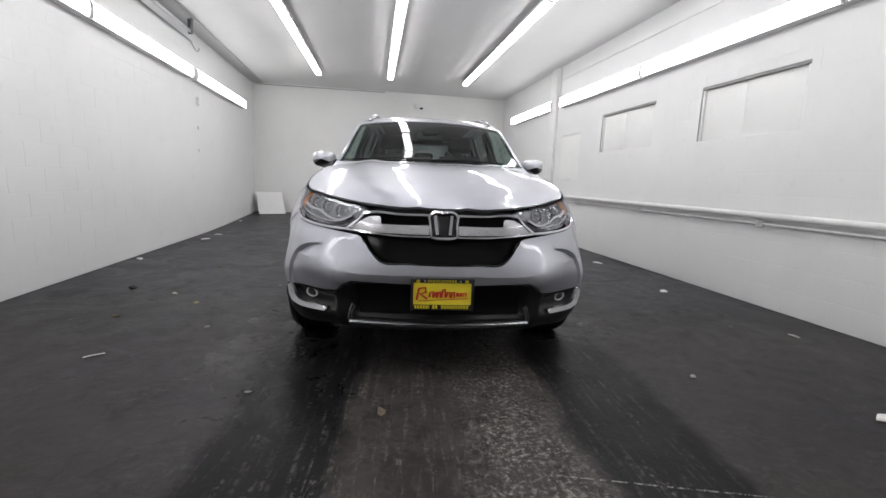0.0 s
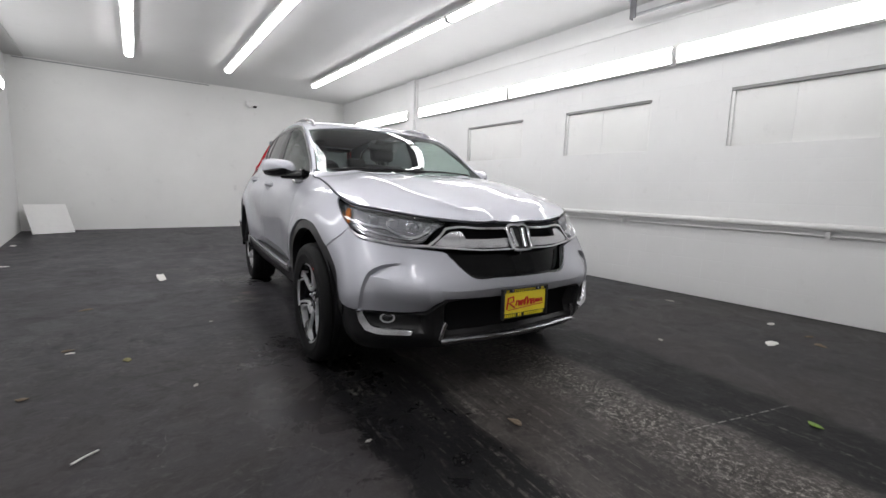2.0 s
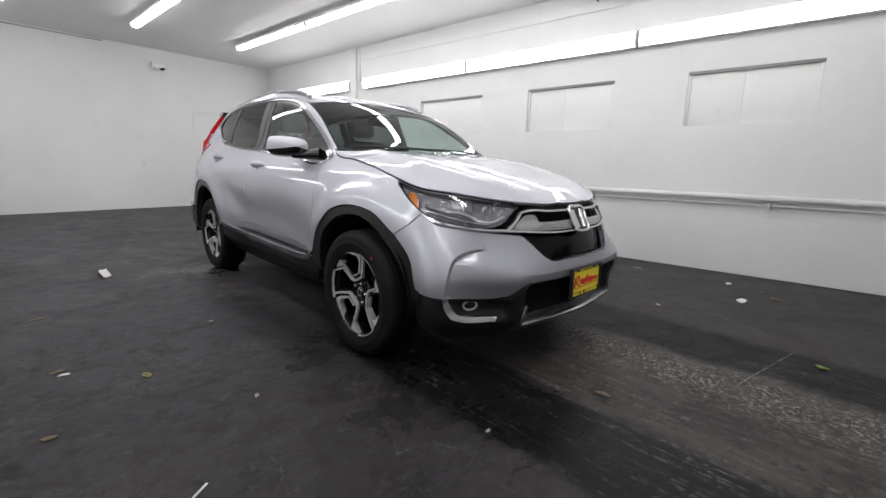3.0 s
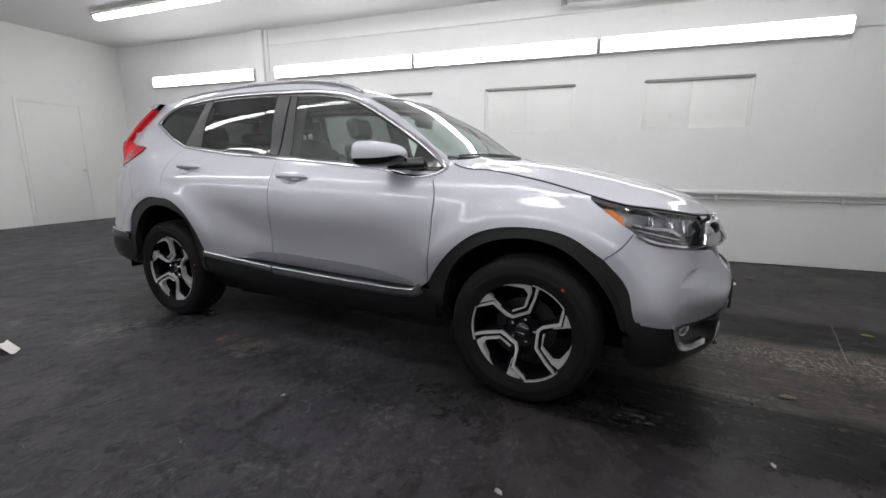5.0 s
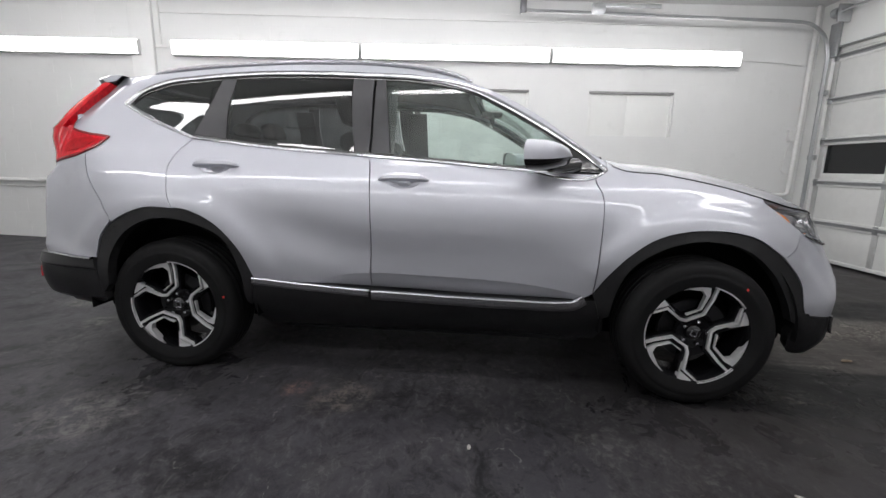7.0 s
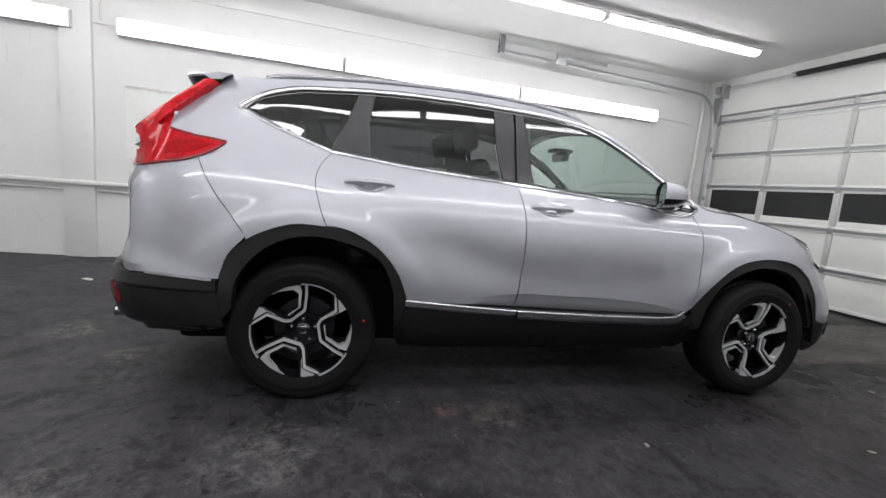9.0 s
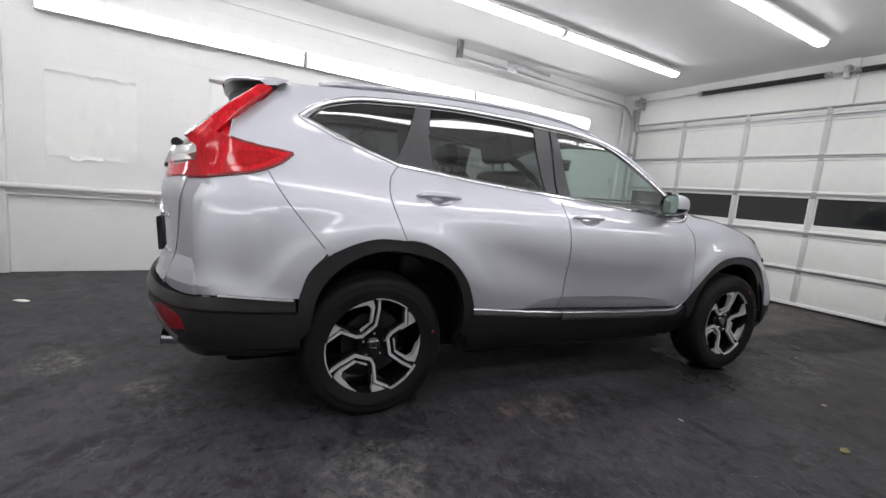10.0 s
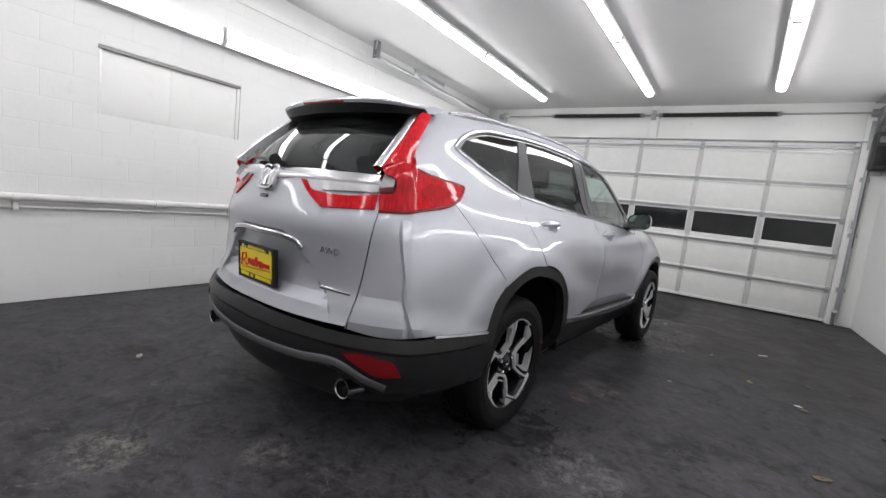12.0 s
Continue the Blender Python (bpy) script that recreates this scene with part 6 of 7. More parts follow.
def wheel_mesh(side):
    """One wheel about the origin; side -1 turns its outer face towards -x."""
    R, RIM = .360, .250
    lay = Matrix(((0, 0, side, 0), (-1, 0, 0, 0), (0, 1, 0, 0), (0, 0, 0, 1)))
    made = []
    tyre = bmesh.new()
    prof = [(RIM - .012, -.105), (RIM + .004, -.110), (.278, -.117), (.310, -.1185), (.337, -.112), (.350, -.098), (.3575, -.08)]
    for g in (-.062, -.022, .022, .062):
        prof += [(R, g - .008), (R - .008, g - .005), (R - .008, g + .005), (R, g + .008)]
    prof += [(.3575, .08), (.350, .098), (.337, .112), (.324, .1172), (.310, .1185), (.300, .1180), (.298, .1195), (.288, .1190), (.280, .117), (RIM + .014, .1125), (RIM + .004, .110), (RIM - .012, .105)]
    made.append(("tyre", lathe(tyre, prof, 84, lay), RUBBER, "black rubber tyre"))
    made.append(("rim", lathe(bmesh.new(), [(RIM - .016, -.1), (RIM - .03, .02), (RIM - .018, .085), (RIM - .006, .1035), (RIM + .004, .1065), (RIM + .005, .100)], 72, lay), WHEEL_BLACK, "gloss black rim"))
    made.append(("brake_disc", lathe(bmesh.new(), [(.06, -.01), (.075, .012), (.148, .012), (.150, .0), (.148, -.012), (.07, -.012)], 48, lay), STEEL_DARK, ""))
    caliper = bmesh.new()
    bow = [radians(20 + i * 10) for i in range(7)]
    prism(caliper, [(.165 * math.cos(a), .165 * math.sin(a)) for a in bow] + [(.105 * math.cos(a), .105 * math.sin(a)) for a in reversed(bow)], .045, lay @ Matrix.Translation((0, 0, -.01)))
    made.append(("brake_caliper", caliper, STEEL_DARK, ""))
    dark = lathe(bmesh.new(), [(0, .052), (.05, .056), (.080, .062), (.088, .05), (.08, .02)], 36, lay)

    def raised(bm, flat, low, high):
        """A plate over a flat outline that dishes towards the hub."""
        sink = [.032 * max(0, 1 - math.hypot(*c))**1.3 for c in flat]
        flat = [(c[0] * min(1, .985 / math.hypot(*c)) * RIM, c[1] * min(1, .985 / math.hypot(*c)) * RIM) for c in flat]
        lo = [bm.verts.new(lay @ Vector((*c, low))) for c in flat]
        hi = [bm.verts.new(lay @ Vector((*c, high - k))) for c, k in zip(flat, sink)]
        bm.faces.new(hi)
        for k in range(len(lo)):
            j = (k + 1) % len(lo)
            bm.faces.new((lo[k], lo[j], hi[j], hi[k]))

    def offset(path, by):
        p = np.array(path)
        d = np.diff(p, axis=0)
        d /= np.linalg.norm(d, axis=1)[:, None]
        n = np.column_stack([-d[:, 1], d[:, 0]])
        m = np.concatenate([n[:1], n[:-1] + n[1:], n[-1:]])
        m /= np.linalg.norm(m, axis=1)[:, None]
        m /= np.maximum(np.sum(m * np.concatenate([n[:1], n]), axis=1), .5)[:, None]
        return p + m * by

    for third in range(3):
        a = radians(120 * third)
        spin = np.array(((math.cos(a), math.sin(a)), (-math.sin(a), math.cos(a))))
        turned = lambda pts: [tuple(q) for q in np.array(pts) @ spin]
        outer, inner = turned(offset(CUP_BAND, .024)), turned(offset(CUP_BAND, -.024))
        band = bmesh.new()
        for i in range(6):
            raised(band, [outer[i], outer[i + 1], inner[i + 1], inner[i]], .06, .0965)
        made.append(("machined_band", band, ALLOY, "bright machined spoke edge"))
        for shape in (CUP_TOP, CUP_SIDE):
            bm = bmesh.new()
            raised(bm, turned(shape), .06, .0955)
            made.append(("machined_face", bm, ALLOY, "bright machined spoke face"))
        wide, back = turned(offset(CUP_BAND, .075)), turned(offset(CUP_BAND, -.115))
        for i in range(6):
            raised(dark, [wide[i], wide[i + 1], back[i + 1], back[i]], .03, .081)
        web = turned([(-.02, .45), (-.30, .25), (-.45, .24), (-.30, .02), (.08, .30)])
        raised(dark, web, .02, .070)
        arc = bmesh.new()
        w0, w1 = math.atan2(inner[-1][1], inner[-1][0]), math.atan2(inner[-1][1], inner[-1][0]) + radians(42)
        rows = []
        for w in np.linspace(w0, w1, 14):
            rows.append([arc.verts.new(lay @ Vector((r * math.cos(w), r * math.sin(w), h))) for r, h in ((RIM - .012, .090), (RIM - .010, .1065), (RIM + .002, .1085), (RIM + .004, .104))])
        for r0, r1 in zip(rows, rows[1:]):
            for i in range(3):
                arc.faces.new((r0[i], r0[i + 1], r1[i + 1], r1[i]))
        made.append(("rim_edge", arc, ALLOY, "bright rim edge"))
    made.append(("spokes", dark, WHEEL_BLACK, "gloss black spokes"))
    made.append(("hub_cap", lathe(bmesh.new(), [(.034, .05), (.034, .066), (.028, .070), (0, .071)], 28, lay), GLOSS_BLACK, ""))
    mark = bmesh.new()
    for a, b in (((-.014, -.014), (-.011, .014)), ((.011, .014), (.014, -.014)), ((-.018, .017), (.018, .017)), ((-.016, -.017), (.016, -.017))):
        tube(mark, [lay @ Vector((*a, .071)), lay @ Vector((*b, .071))], .0025, 6)
    made.append(("hub_mark", mark, SATIN, ""))
    for k in range(5):
        a = radians(72 * k + 18)
        made.append(("wheel_nut", lathe(bmesh.new(), [(.0095, .05), (.0095, .074), (.006, .078), (0, .079)], 6, lay @ Matrix.Translation((.0572 * math.cos(a), .0572 * math.sin(a), 0))), CHROME, ""))
    return made


def wheels():
    for side in (-1, 1):
        pieces = [(name, mesh_of(name, bm, mat), label) for name, bm, mat, label in wheel_mesh(side)]
        for y, spin, wide in ((0.0, 15.0, .800), (2.68, 0.0, .752)):
            w = thing("wheel", "black and bright machined alloy wheel with a black tyre", "wheel", pose(side * wide, y, .352))
            del w["category"]
            w.parent = CAR
            for name, mesh, label in pieces:
                ob = new(name, mesh)
                ob.parent = w
                ob.matrix_basis = pose(0, 0, 0, spin, 0, 0)
                if label:
                    tagged(ob, label)
            if side < 0:
                a, r = (radians(52), .300) if y == 0 else (radians(13), .302)
                dot = bmesh.new()
                lathe(dot, [(.0065, .0), (.006, .0022), (0, .0024)], 12, Matrix.Translation((-.1176, -r * math.cos(a), r * math.sin(a))) @ pose(0, 0, 0, 0, -90, 0))
                part("paint_dot", dot, PLATE_RED, w, "small red paint dot on the tyre")


wheels()


def underside():
    bm = bmesh.new()
    box(bm, (-.55, -.62, .20), (.55, 3.35, .42), .04)
    box(bm, (-.74, .50, .22), (.74, 2.12, .40), .03)
    box(bm, (-.70, 3.12, .36), (.70, 3.42, .55), .03)
    part("underbody", bm, DARK_VOID, CAR)
    for y, r in ((0.0, .455), (2.66, .47)):
        for side in (-1, 1):
            liner = bmesh.new()
            n = 26
            rows = []
            for x in (.885, .58):
                rows.append([liner.verts.new((side * x, y + r * math.cos(math.pi * (i / n * 1.04 - .02)), .36 + r * math.sin(math.pi * (i / n * 1.04 - .02)))) for i in range(n + 1)])
            for i in range(n):
                liner.faces.new((rows[0][i], rows[0][i + 1], rows[1][i + 1], rows[1][i]))
            liner.faces.new(rows[1])
            part("arch_liner", liner, DARK_VOID, CAR)
    axle = bmesh.new()
    for y in (0.0, 2.66):
        tube(axle, [(-.72, y, .36), (.72, y, .36)], .035, 10)
    part("axle", axle, DARK_VOID, CAR)
    # bulkheads and inner walls that close the cabin from below and ahead
    bm = bmesh.new()
    box(bm, (-.80, .42, .42), (.80, .47, 1.06))
    box(bm, (-.80, .47, .40), (.80, 2.15, .44))
    box(bm, (-.60, 2.15, .40), (.60, 3.40, .62))
    for side in (-1, 1):
        box(bm, (min(side * .76, side * .79), .47, .42), (max(side * .76, side * .79), 2.20, 1.06), .01)
        box(bm, (min(side * .68, side * .72), 2.20, .88), (max(side * .68, side * .72), 3.10, 1.10), .01)
    part("cabin_floor", bm, DARK_VOID, CAR)


underside()


def seat(x, y, back=True):
    s = part("seat", boxed((x - .25, y - .05, .62), (x + .25, y + .47, .78), .05, None, 3), SEAT, CAR, "grey leather seat, coloured darker for the dim cabin")
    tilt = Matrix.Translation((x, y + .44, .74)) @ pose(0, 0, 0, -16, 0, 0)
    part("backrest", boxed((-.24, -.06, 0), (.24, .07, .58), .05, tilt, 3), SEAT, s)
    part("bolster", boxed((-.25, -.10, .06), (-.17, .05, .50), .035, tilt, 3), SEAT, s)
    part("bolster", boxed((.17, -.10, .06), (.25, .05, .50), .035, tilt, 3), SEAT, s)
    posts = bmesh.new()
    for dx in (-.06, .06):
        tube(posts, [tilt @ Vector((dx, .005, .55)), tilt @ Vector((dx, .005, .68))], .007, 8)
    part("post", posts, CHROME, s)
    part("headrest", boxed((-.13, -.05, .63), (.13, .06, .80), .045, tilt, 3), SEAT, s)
    return s


def cabin():
    for x in (-.37, .37):
        seat(x, 1.18)
    bench = part("rear_bench", boxed((-.62, 2.02, .66), (.62, 2.50, .80), .05, None, 3), SEAT, CAR, "grey leather rear bench, coloured darker for the dim cabin")
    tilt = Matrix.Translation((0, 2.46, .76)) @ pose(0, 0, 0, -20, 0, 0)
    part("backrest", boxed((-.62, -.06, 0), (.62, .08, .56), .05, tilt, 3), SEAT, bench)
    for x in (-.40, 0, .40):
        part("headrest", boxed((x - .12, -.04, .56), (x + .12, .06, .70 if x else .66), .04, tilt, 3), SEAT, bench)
    dash = bmesh.new()
    rows = []
    for x in np.linspace(-.72, .72, 19):
        q = abs(x) / .72
        hood = .03 * math.exp(-((x - .37) / .2)**2)
        rows.append([dash.verts.new(p) for p in ((x, .48 + .05 * q, 1.06), (x, .62, 1.085 - .02 * q), (x, .86 - .04 * q, 1.09 + hood - .03 * q), (x, .93 - .05 * q, 1.05 + hood * .6 - .03 * q), (x, .92, .92), (x, .84, .70), (x, .60, .55))])
    for a, b in zip(rows, rows[1:]):
        for i in range(6):
            dash.faces.new((a[i], a[i + 1], b[i + 1], b[i]))
    dashboard = part("dashboard", dash, TRIM_DARK, CAR, "dark grey dashboard")
    part("screen", boxed((-.09, .90, .95), (.09, .966, 1.06), .006), GLOSS_BLACK, dashboard)
    hub = Matrix.Translation((.37, 1.03, .98)) @ pose(0, 0, 0, -66, 0, 0)
    ring = bmesh.new()
    pts = [hub @ Vector((.185 * math.cos(a), .185 * math.sin(a), 0)) for a in np.linspace(0, 2 * math.pi, 41)]
    tube(ring, pts, .015, 8, False)
    wheel = part("steering_wheel", ring, TRIM_DARK, CAR, "black steering wheel")
    spokes = bmesh.new()
    for a in (0, math.pi, -math.pi / 2):
        tube(spokes, [hub @ Vector((0, 0, -.01)), hub @ Vector((.18 * math.cos(a), .18 * math.sin(a), 0))], .018, 6)
    lathe(spokes, [(.07, -.03), (.07, .01), (.05, .025), (0, .028)], 20, hub)
    part("hub", spokes, TRIM_DARK, wheel)
    part("console", boxed((-.12, .9, .44), (.12, 1.7, .80), .04), TRIM_DARK, CAR)
    lining = [(half_width(y) * .9, y) for y in np.linspace(1.10, 3.0, 16)]
    rim = mirrored_rim([(0, 1.14), (half_width(1.10) * .9, 1.10)], lining, [(half_width(3.0) * .9, 3.0), (0, 3.08)])
    # headliner colour is darkened to stand for the unlit cabin roof
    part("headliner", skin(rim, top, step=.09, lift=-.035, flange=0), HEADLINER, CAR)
    p = top(np.array([0.0]), np.array([.95]))[0]
    part("rear_view_mirror", boxed((-.12, p[1] + .03, p[2] - .12), (.12, p[1] + .06, p[2] - .05), .02, None, 3), GLOSS_BLACK, CAR)
    part("sensor_pod", boxed((-.07, p[1] - .02, p[2] - .06), (.07, p[1] + .12, p[2] - .03), .012), TRIM_DARK, CAR)
    for side in (-1, 1):
        for y0, y1 in ((1.50, 1.66), (2.43, 2.57)):
            s = np.array([sy(y0), sy(y1)])
            post = outline([(s[0], 1.55), (s[1], 1.55)], [(s[1], 1.55), (s[1], 1.12)], [(s[1], 1.12), (s[0], 1.12)], [(s[0], 1.12), (s[0], 1.55)], step=.05)
            part("inner_pillar", skin(post, wall, step=.06, lift=-.05, flange=.01, side=side, gap=0), TRIM_DARK, CAR)


cabin()


# ---- things on the floor and on the walls ----
def wall_pipes():
    p = thing("wall_pipe", "white painted pipe along the block wall", "pipe")
    x = EAST - .062
    bm = bmesh.new()
    line = [(x, BACK - .02, .845), (x, 9.0, .84), (x, 5.0, .83), (x, 1.40, .82), (x, 1.32, .83), (x, 1.285, .86), (x, 1.275, .95), (x, 1.26, TOP - .01)]
    tube(bm, line, .030, 14)
    part("main", bm, PIPE, p)
    thin = bmesh.new()
    tube(thin, [(EAST - .02, BACK - .02, .765), (EAST - .02, 1.5, .745)], .011, 8)
    part("thin_line", thin, PIPE, p)
    for y in (12.2, 10.6, 8.6, 6.9, 5.1, 3.2, 2.0):
        z = .82 + .0021 * (y - 1.4)
        b = bmesh.new()
        lathe(b, [(.033, -.018), (.036, -.018), (.036, .018), (.033, .018)], 14, Matrix.Translation((x, y, z)) @ pose(0, 0, 0, 90, 0, 0), True)
        box(b, (x - .006, y - .015, z - .10), (EAST, y + .015, z - .034), .003)
        part("clamp", b, PIPE, p)
    for y in (7.6, 2.6):
        b = bmesh.new()
        lathe(b, [(.030, -.05), (.038, -.05), (.038, .05), (.030, .05)], 14, Matrix.Translation((x, y, .82 + .0021 * (y - 1.4))) @ pose(0, 0, 0, 90, 0, 0))
        part("coupling", b, PIPE, p)


wall_pipes()


def conduits():
    c = thing("conduit", "thin white conduit above the strip lamps", "conduit")
    bm = bmesh.new()
    tube(bm, [(EAST - .013, 9.66, TOP), (EAST - .013, 9.66, 2.60)], .011, 8)
    tube(bm, [(EAST - .013, 9.66, 2.98), (EAST - .013, 6.0, 2.965), (EAST - .013, 2.0, 2.955)], .006, 6)
    tube(bm, [(EAST - .03, 9.9, 2.56), (EAST - .03, 9.5, 2.56)], .007, 6)
    tube(bm, [(EAST - .02, 2.19, 2.55), (EAST - .012, 1.6, 2.53), (EAST - .012, 1.33, 2.5)], .006, 6)
    part("run", bm, PIPE, c)
    c = thing("conduit", "thin conduit along the ceiling of the rear wall", "conduit")
    bm = bmesh.new()
    tube(bm, [(WEST + .1, BACK - .012, TOP - .045), (.25, BACK - .012, TOP - .03)], .010, 8)
    part("run", bm, GALV, c)
    c = thing("conduit", "thin dark conduit high on the wall with a hooked end", "conduit")
    bm = bmesh.new()
    tube(bm, [(WEST + .013, 9.42, 3.035), (WEST + .013, 1.4, 3.05)], .012, 8)
    tube(bm, [tuple(p) for p in sweep([(WEST + .015, 9.40, 3.035), (WEST + .03, 9.50, 2.95), (WEST + .03, 9.62, 2.935), (WEST + .03, 9.70, 2.99), (WEST + .02, 9.72, 3.02)], .03)], .008, 6)
    part("run", bm, GALV, c)
    e = thing("exit_sensor", "small white box on the rear wall", "sensor", pose(1.115, BACK, 2.885))
    part("body", boxed((-.13, -.09, -.02), (.13, 0, .085), .012), HOUSING, e)
    part("eye", boxed((-.09, -.115, -.055), (-.02, -.03, -.015), .012), HOUSING, e)
    part("eye", boxed((.02, -.115, -.055), (.09, -.03, -.015), .012), TRIM_DARK, e)
    s = thing("wall_switch", "small white switch boxes on the wall", "switch", pose(WEST, 9.58, 2.16))
    part("box", boxed((0, -.04, -.06), (.045, .04, .06), .006), HOUSING, s)
    for z in (-.42, -.78):
        part("plate", boxed((0, -.03, z - .03), (.02, .03, z + .03), .004), HOUSING, s)
    j = thing("junction_box", "small white junction box with a cable beside the door", "junction box", pose(EAST, 1.33, 1.62))
    part("box", boxed((-.05, -.05, -.07), (0, .05, .07), .008), HOUSING, j)
    cable = bmesh.new()
    tube(cable, [tuple(p) for p in sweep([(-.02, 0, -.07), (-.03, .05, -.30), (-.03, .06, -.48), (-.02, -.06, -.52)], .04)], .006, 6)
    part("cable", cable, PIPE, j)


conduits()


def torn_patch():
    """A painted-over sheet on the wall: its upper edge peels off, the lower one is torn, the rest lies flat with creases."""
    t = thing("torn_poster", "white painted-over sheet on the wall with peeling torn edges", "poster", pose(EAST, 8.72, 1.12))
    rng = random.Random(5)
    n, m = 40, 44
    bm = bmesh.new()
    grid = []
    for j in range(m + 1):
        v = j / m
        row = []
        for i in range(n + 1):
            u = i / n
            ragged = .020 * noise.noise(Vector((u * 9, v * 2, 3.1))) + .010 * noise.noise(Vector((u * 31, v * 3, 7.7)))
            side = .012 * noise.noise(Vector((v * 8, 4.2, u)))
            y, z = .02 + .71 * u + side, .03 + .80 * v + ragged
            crease = max(0, noise.noise(Vector((u * 3 + v * 4, v * 2 - u * 5, 1.3))) - .18) * .010
            crinkle = .006 * max(0, noise.noise(Vector((u * 16 + v * 18, v * 7, 2.2)))) * max(0, 1 - abs(v - .8) / .3)
            peel = .022 * max(0, (v - .955) / .045)**2 * (.4 + .6 * max(0, noise.noise(Vector((u * 4, .7, 9.1))) + .5))
            low = .012 * max(0, (.04 - v) / .04) * max(0, noise.noise(Vector((u * 6, 3.7, 1.1))) + .25)
            row.append(bm.verts.new((-.0022 - crease - crinkle - peel - low, y, z)))
        grid.append(row)
    for a, b in zip(grid, grid[1:]):
        for i in range(n):
            bm.faces.new((a[i], a[i + 1], b[i + 1], b[i]))
    rear = bmesh.ops.extrude_face_region(bm, geom=bm.faces[:])
    for q in rear["geom"]:
        if isinstance(q, bmesh.types.BMVert):
            q.co.x += .0012
    part("sheet", bm, PLASTER, t)
    for y, z, w in ((.30, .0, .16), (.46, -.01, .10)):
        flap = bmesh.new()
        pts = [(y + w * k / 6, z + rng.uniform(.0, .02)) for k in range(7)]
        top_row = [flap.verts.new((-.004, a, b + .03)) for a, b in pts]
        low_row = [flap.verts.new((-.012 - rng.uniform(0, .008), a, b)) for a, b in pts]
        for k in range(6):
            flap.faces.new((top_row[k], top_row[k + 1], low_row[k + 1], low_row[k]))
        back = bmesh.ops.extrude_face_region(flap, geom=flap.faces[:])
        for q in back["geom"]:
            if isinstance(q, bmesh.types.BMVert):
                q.co.x += .0015
        part("flap", flap, PLASTER, t)


torn_patch()


def leaning_board():
    b = thing("white_board", "square white board leaning in the corner at the floor", "board", pose(-2.69, 12.55, rise_at(12.70)))
    wide, high = Vector((.90, .40, 0)).normalized(), Vector((-.132, .297, .52)).normalized()
    high = (high - wide * high.dot(wide)).normalized()
    out = wide.cross(high)
    lean = Matrix(((wide.x, high.x, out.x, 0), (wide.y, high.y, out.y, 0), (wide.z, high.z, out.z, .004), (0, 0, 0, 1)))
    part("sheet", boxed((0, 0, -.012), (.60, .60, .0), .003, lean), BOARD, b)
    part("edge_strip", boxed((-.012, 0, -.016), (-.0005, .60, .004), .003, lean), HOUSING, b)


leaning_board()


def scrap(name, x, y, size, mat, label, category, seed, thick=.004):
    """A crumpled bit that lies on the floor."""
    rng = random.Random(seed)
    bm = bmesh.new()
    n, m = 9, 3
    centre = bm.verts.new((0, 0, .006 + size * .12))
    rings = []
    for k in range(1, m + 1):
        ring = []
        for i in range(n):
            a = 2 * math.pi * i / n
            r = size * .5 * k / m * rng.uniform(.7, 1.2) * (1.35 if i % 4 == 0 else 1)
            ring.append(bm.verts.new((r * math.cos(a) * 1.25, r * math.sin(a) * .8, .004 + size * .16 * rng.random() * (1.3 - k / m))))
        rings.append(ring)
    for i in range(n):
        bm.faces.new((centre, rings[0][i], rings[0][(i + 1) % n]))
        for a, b in zip(rings, rings[1:]):
            bm.faces.new((a[i], b[i], b[(i + 1) % n], a[(i + 1) % n]))
    ext = bmesh.ops.extrude_face_region(bm, geom=bm.faces[:])
    for v in ext["geom"]:
        if isinstance(v, bmesh.types.BMVert):
            v.co.z = max(v.co.z - thick, .0)
    ob = part(name, bm, mat, None, "", pose(x, y, -.001 + rise_at(y), 0, 0, rng.uniform(0, 360)), 25)
    return tagged(ob, label, category, "litter")


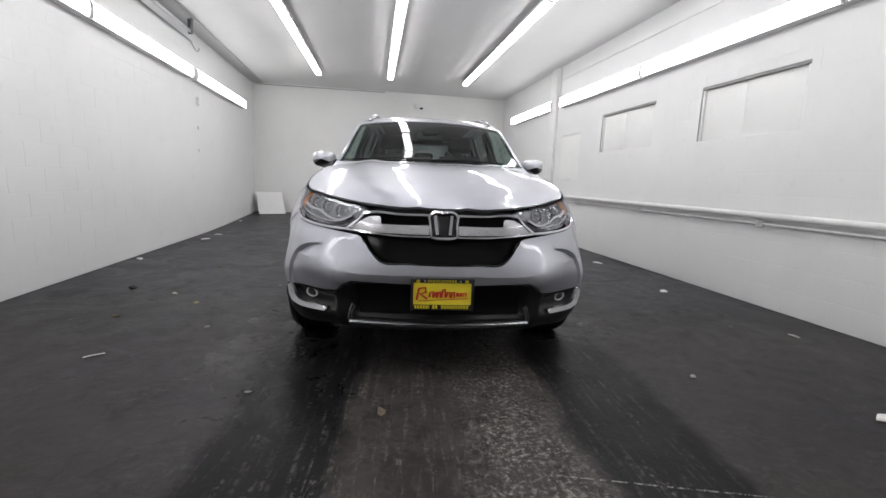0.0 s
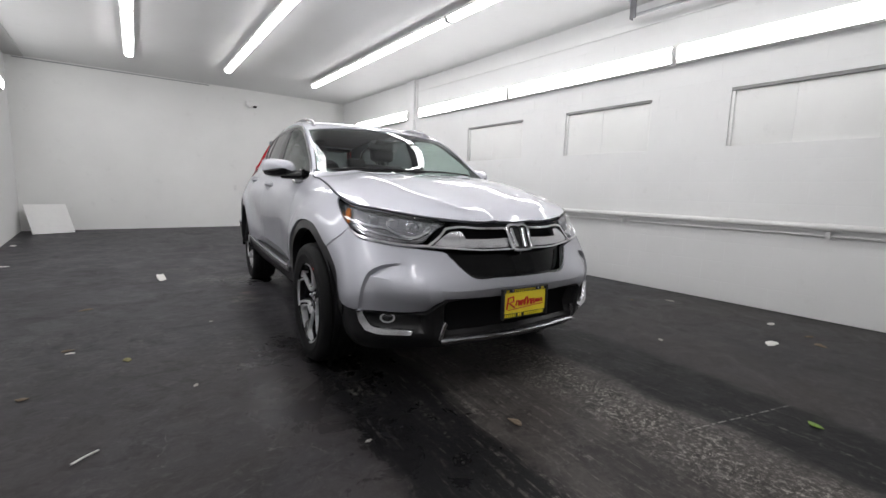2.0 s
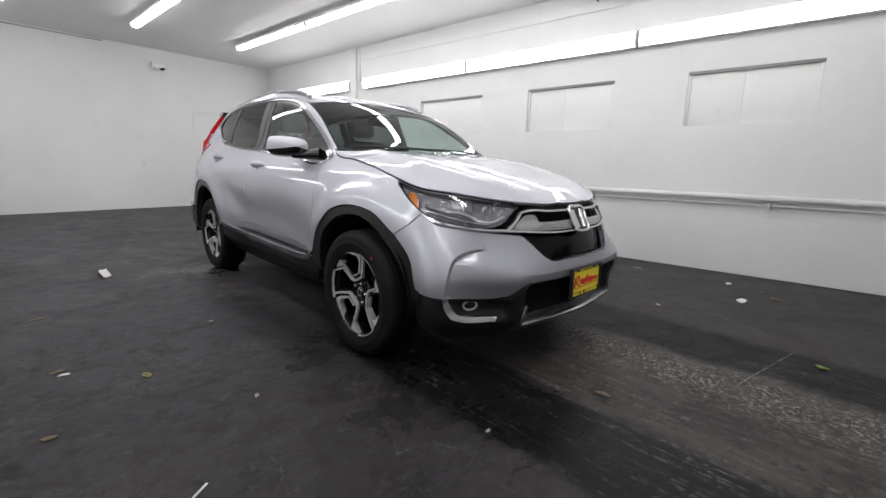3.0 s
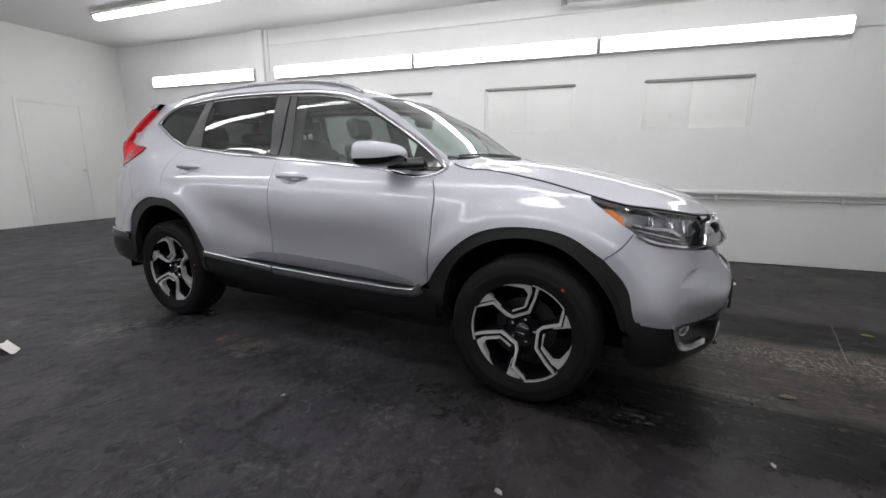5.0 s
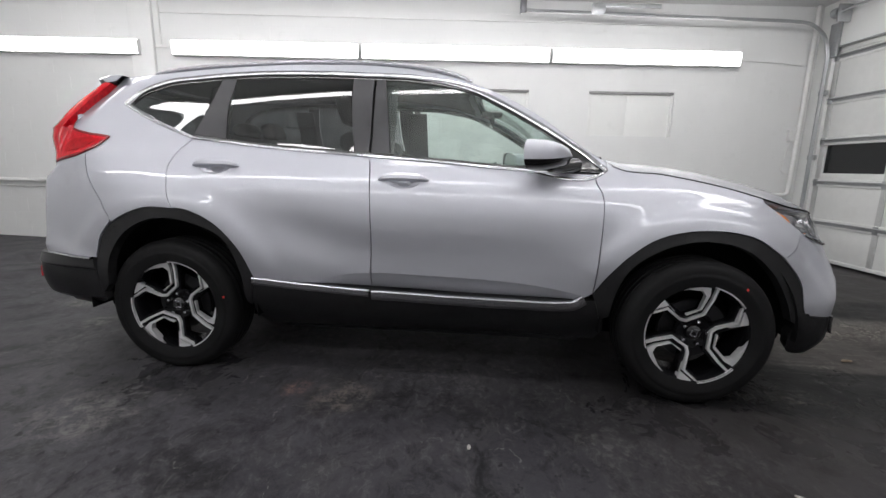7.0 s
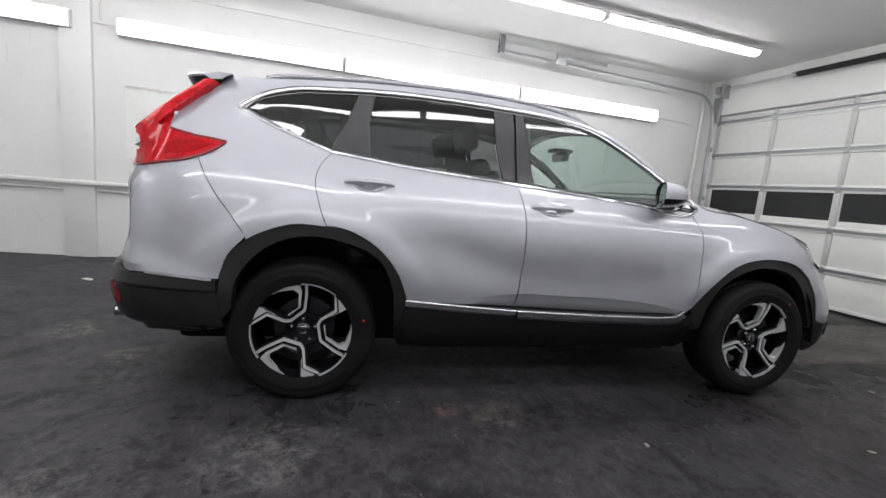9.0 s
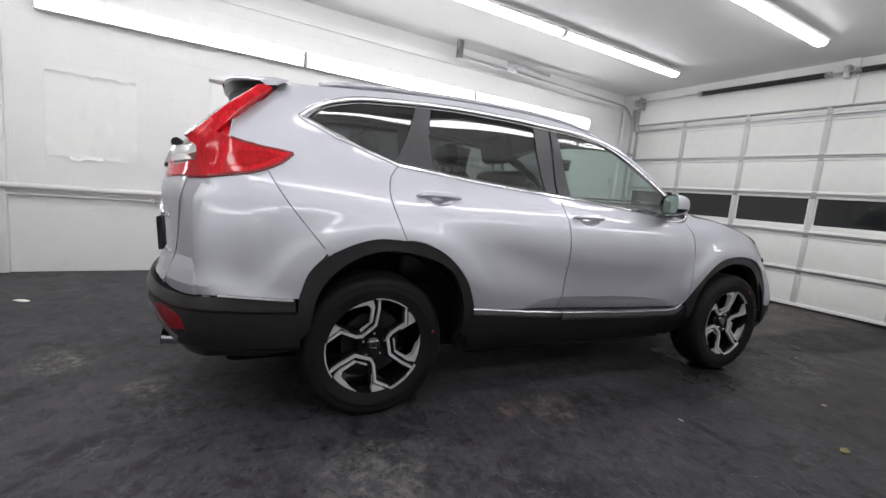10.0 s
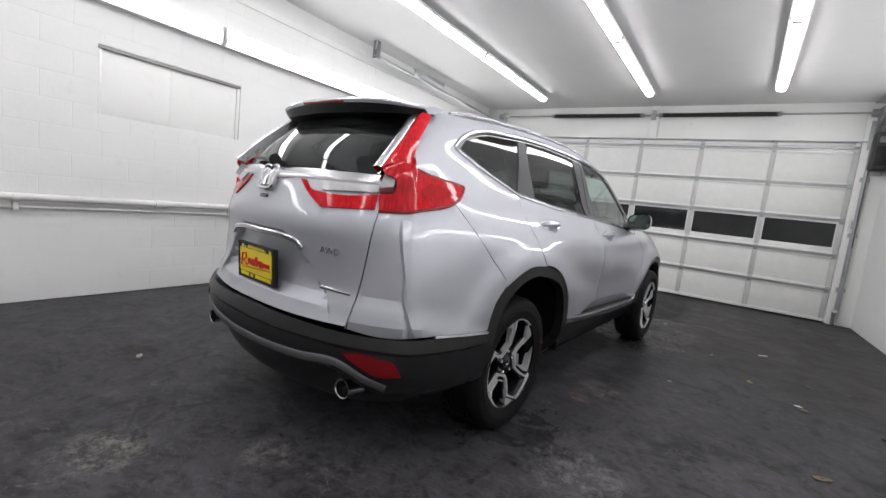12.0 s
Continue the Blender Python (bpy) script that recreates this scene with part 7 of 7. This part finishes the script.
def litter():
    for k, (x, y, s) in enumerate([(2.24, 3.22, .15), (2.85, 3.39, .09), (-2.80, 7.22, .13), (-2.657, 8.93, .15), (-2.66, 9.48, .13), (-2.78, 11.3, .16), (2.95, 7.08, .18), (2.81, 5.56, .14), (2.23, 9.37, .12), (-1.80, 5.64, .045)]):
        scrap("paper_scrap", x, y, s * .62, PAPER, "crumpled white paper scrap on the dark floor", "paper", k)
    for k, (x, y, s) in enumerate([(-.13, 3.535, .07), (-.75, 3.79, .03), (-1.25, 4.754, .035), (-1.944, 5.03, .05), (1.61, 3.725, .05), (1.75, 8.38, .06), (-1.82, 5.70, .06), (2.91, 4.26, .08), (-1.0, 5.9, .03), (2.6, 4.5, .05)]):
        scrap("debris", x, y, s * .7, GRIME if k % 3 else DRY_LEAF, "small pale crumb of litter on the floor", "litter", 40 + k)
    for k, (x, y, s) in enumerate([(-1.77, 6.75, .09), (2.5, 3.0, .12), (2.7, 3.1, .08)]):
        scrap("dry_leaf", x, y, s * .6, DRY_LEAF, "dry brown leaf on the floor", "leaf", 70 + k)
    fold = bmesh.new()
    m = pose(-1.19, 7.82, 0, 0, 0, 35)
    rows = [[fold.verts.new(m @ Vector((u * .085 - .04 + b * .8, v, z + .004 * math.sin(7 * u + 3 * v * 20)))) for u in (0, .2, .45, .7, 1)] for v, z, b in ((-.075, .003, -.03), (-.03, .040, -.01), (.0, .058, .0), (.018, .030, .03), (.045, .004, .05))]
    for a, b in zip(rows, rows[1:]):
        for i in range(4):
            fold.faces.new((a[i], a[i + 1], b[i + 1], b[i]))
    thick = bmesh.ops.extrude_face_region(fold, geom=fold.faces[:])
    for q in thick["geom"]:
        if isinstance(q, bmesh.types.BMVert):
            q.co.z -= .002
    tagged(part("folded_paper", fold, PAPER, None, "", None, 12), "folded white paper standing tent-like on the floor", "paper", "litter")
    scrap("yellow_leaf", -1.53, 5.34, .045, YELLOW_LEAF, "crumpled yellow-green leaf on the floor", "leaf", 93)
    scrap("green_leaf", 1.02, 2.72, .045, LEAF, "small green leaf on the floor", "leaf", 90)
    scrap("dark_rag", -2.23, 5.86, .08, TRIM_DARK, "small crumpled black rag on the floor", "rag", 91, .01)
    stick = bmesh.new()
    tube(stick, [(-1.72, 4.27, .004), (-1.685, 4.295, .006), (-1.64, 4.325, .004)], .004, 6)
    tagged(part("twig", stick, PAPER), "pale thin twig on the floor", "twig")


litter()


# ---- block walls, with the blocks of the nearer stretches one by one ----
block_wall("wall_east", EAST, 1, WINDOWS, (2.6, 7.6), "white painted concrete block wall with boarded windows")
block_wall("wall_west", WEST, -1, [], (3.0, 9.2), "white painted concrete block wall")
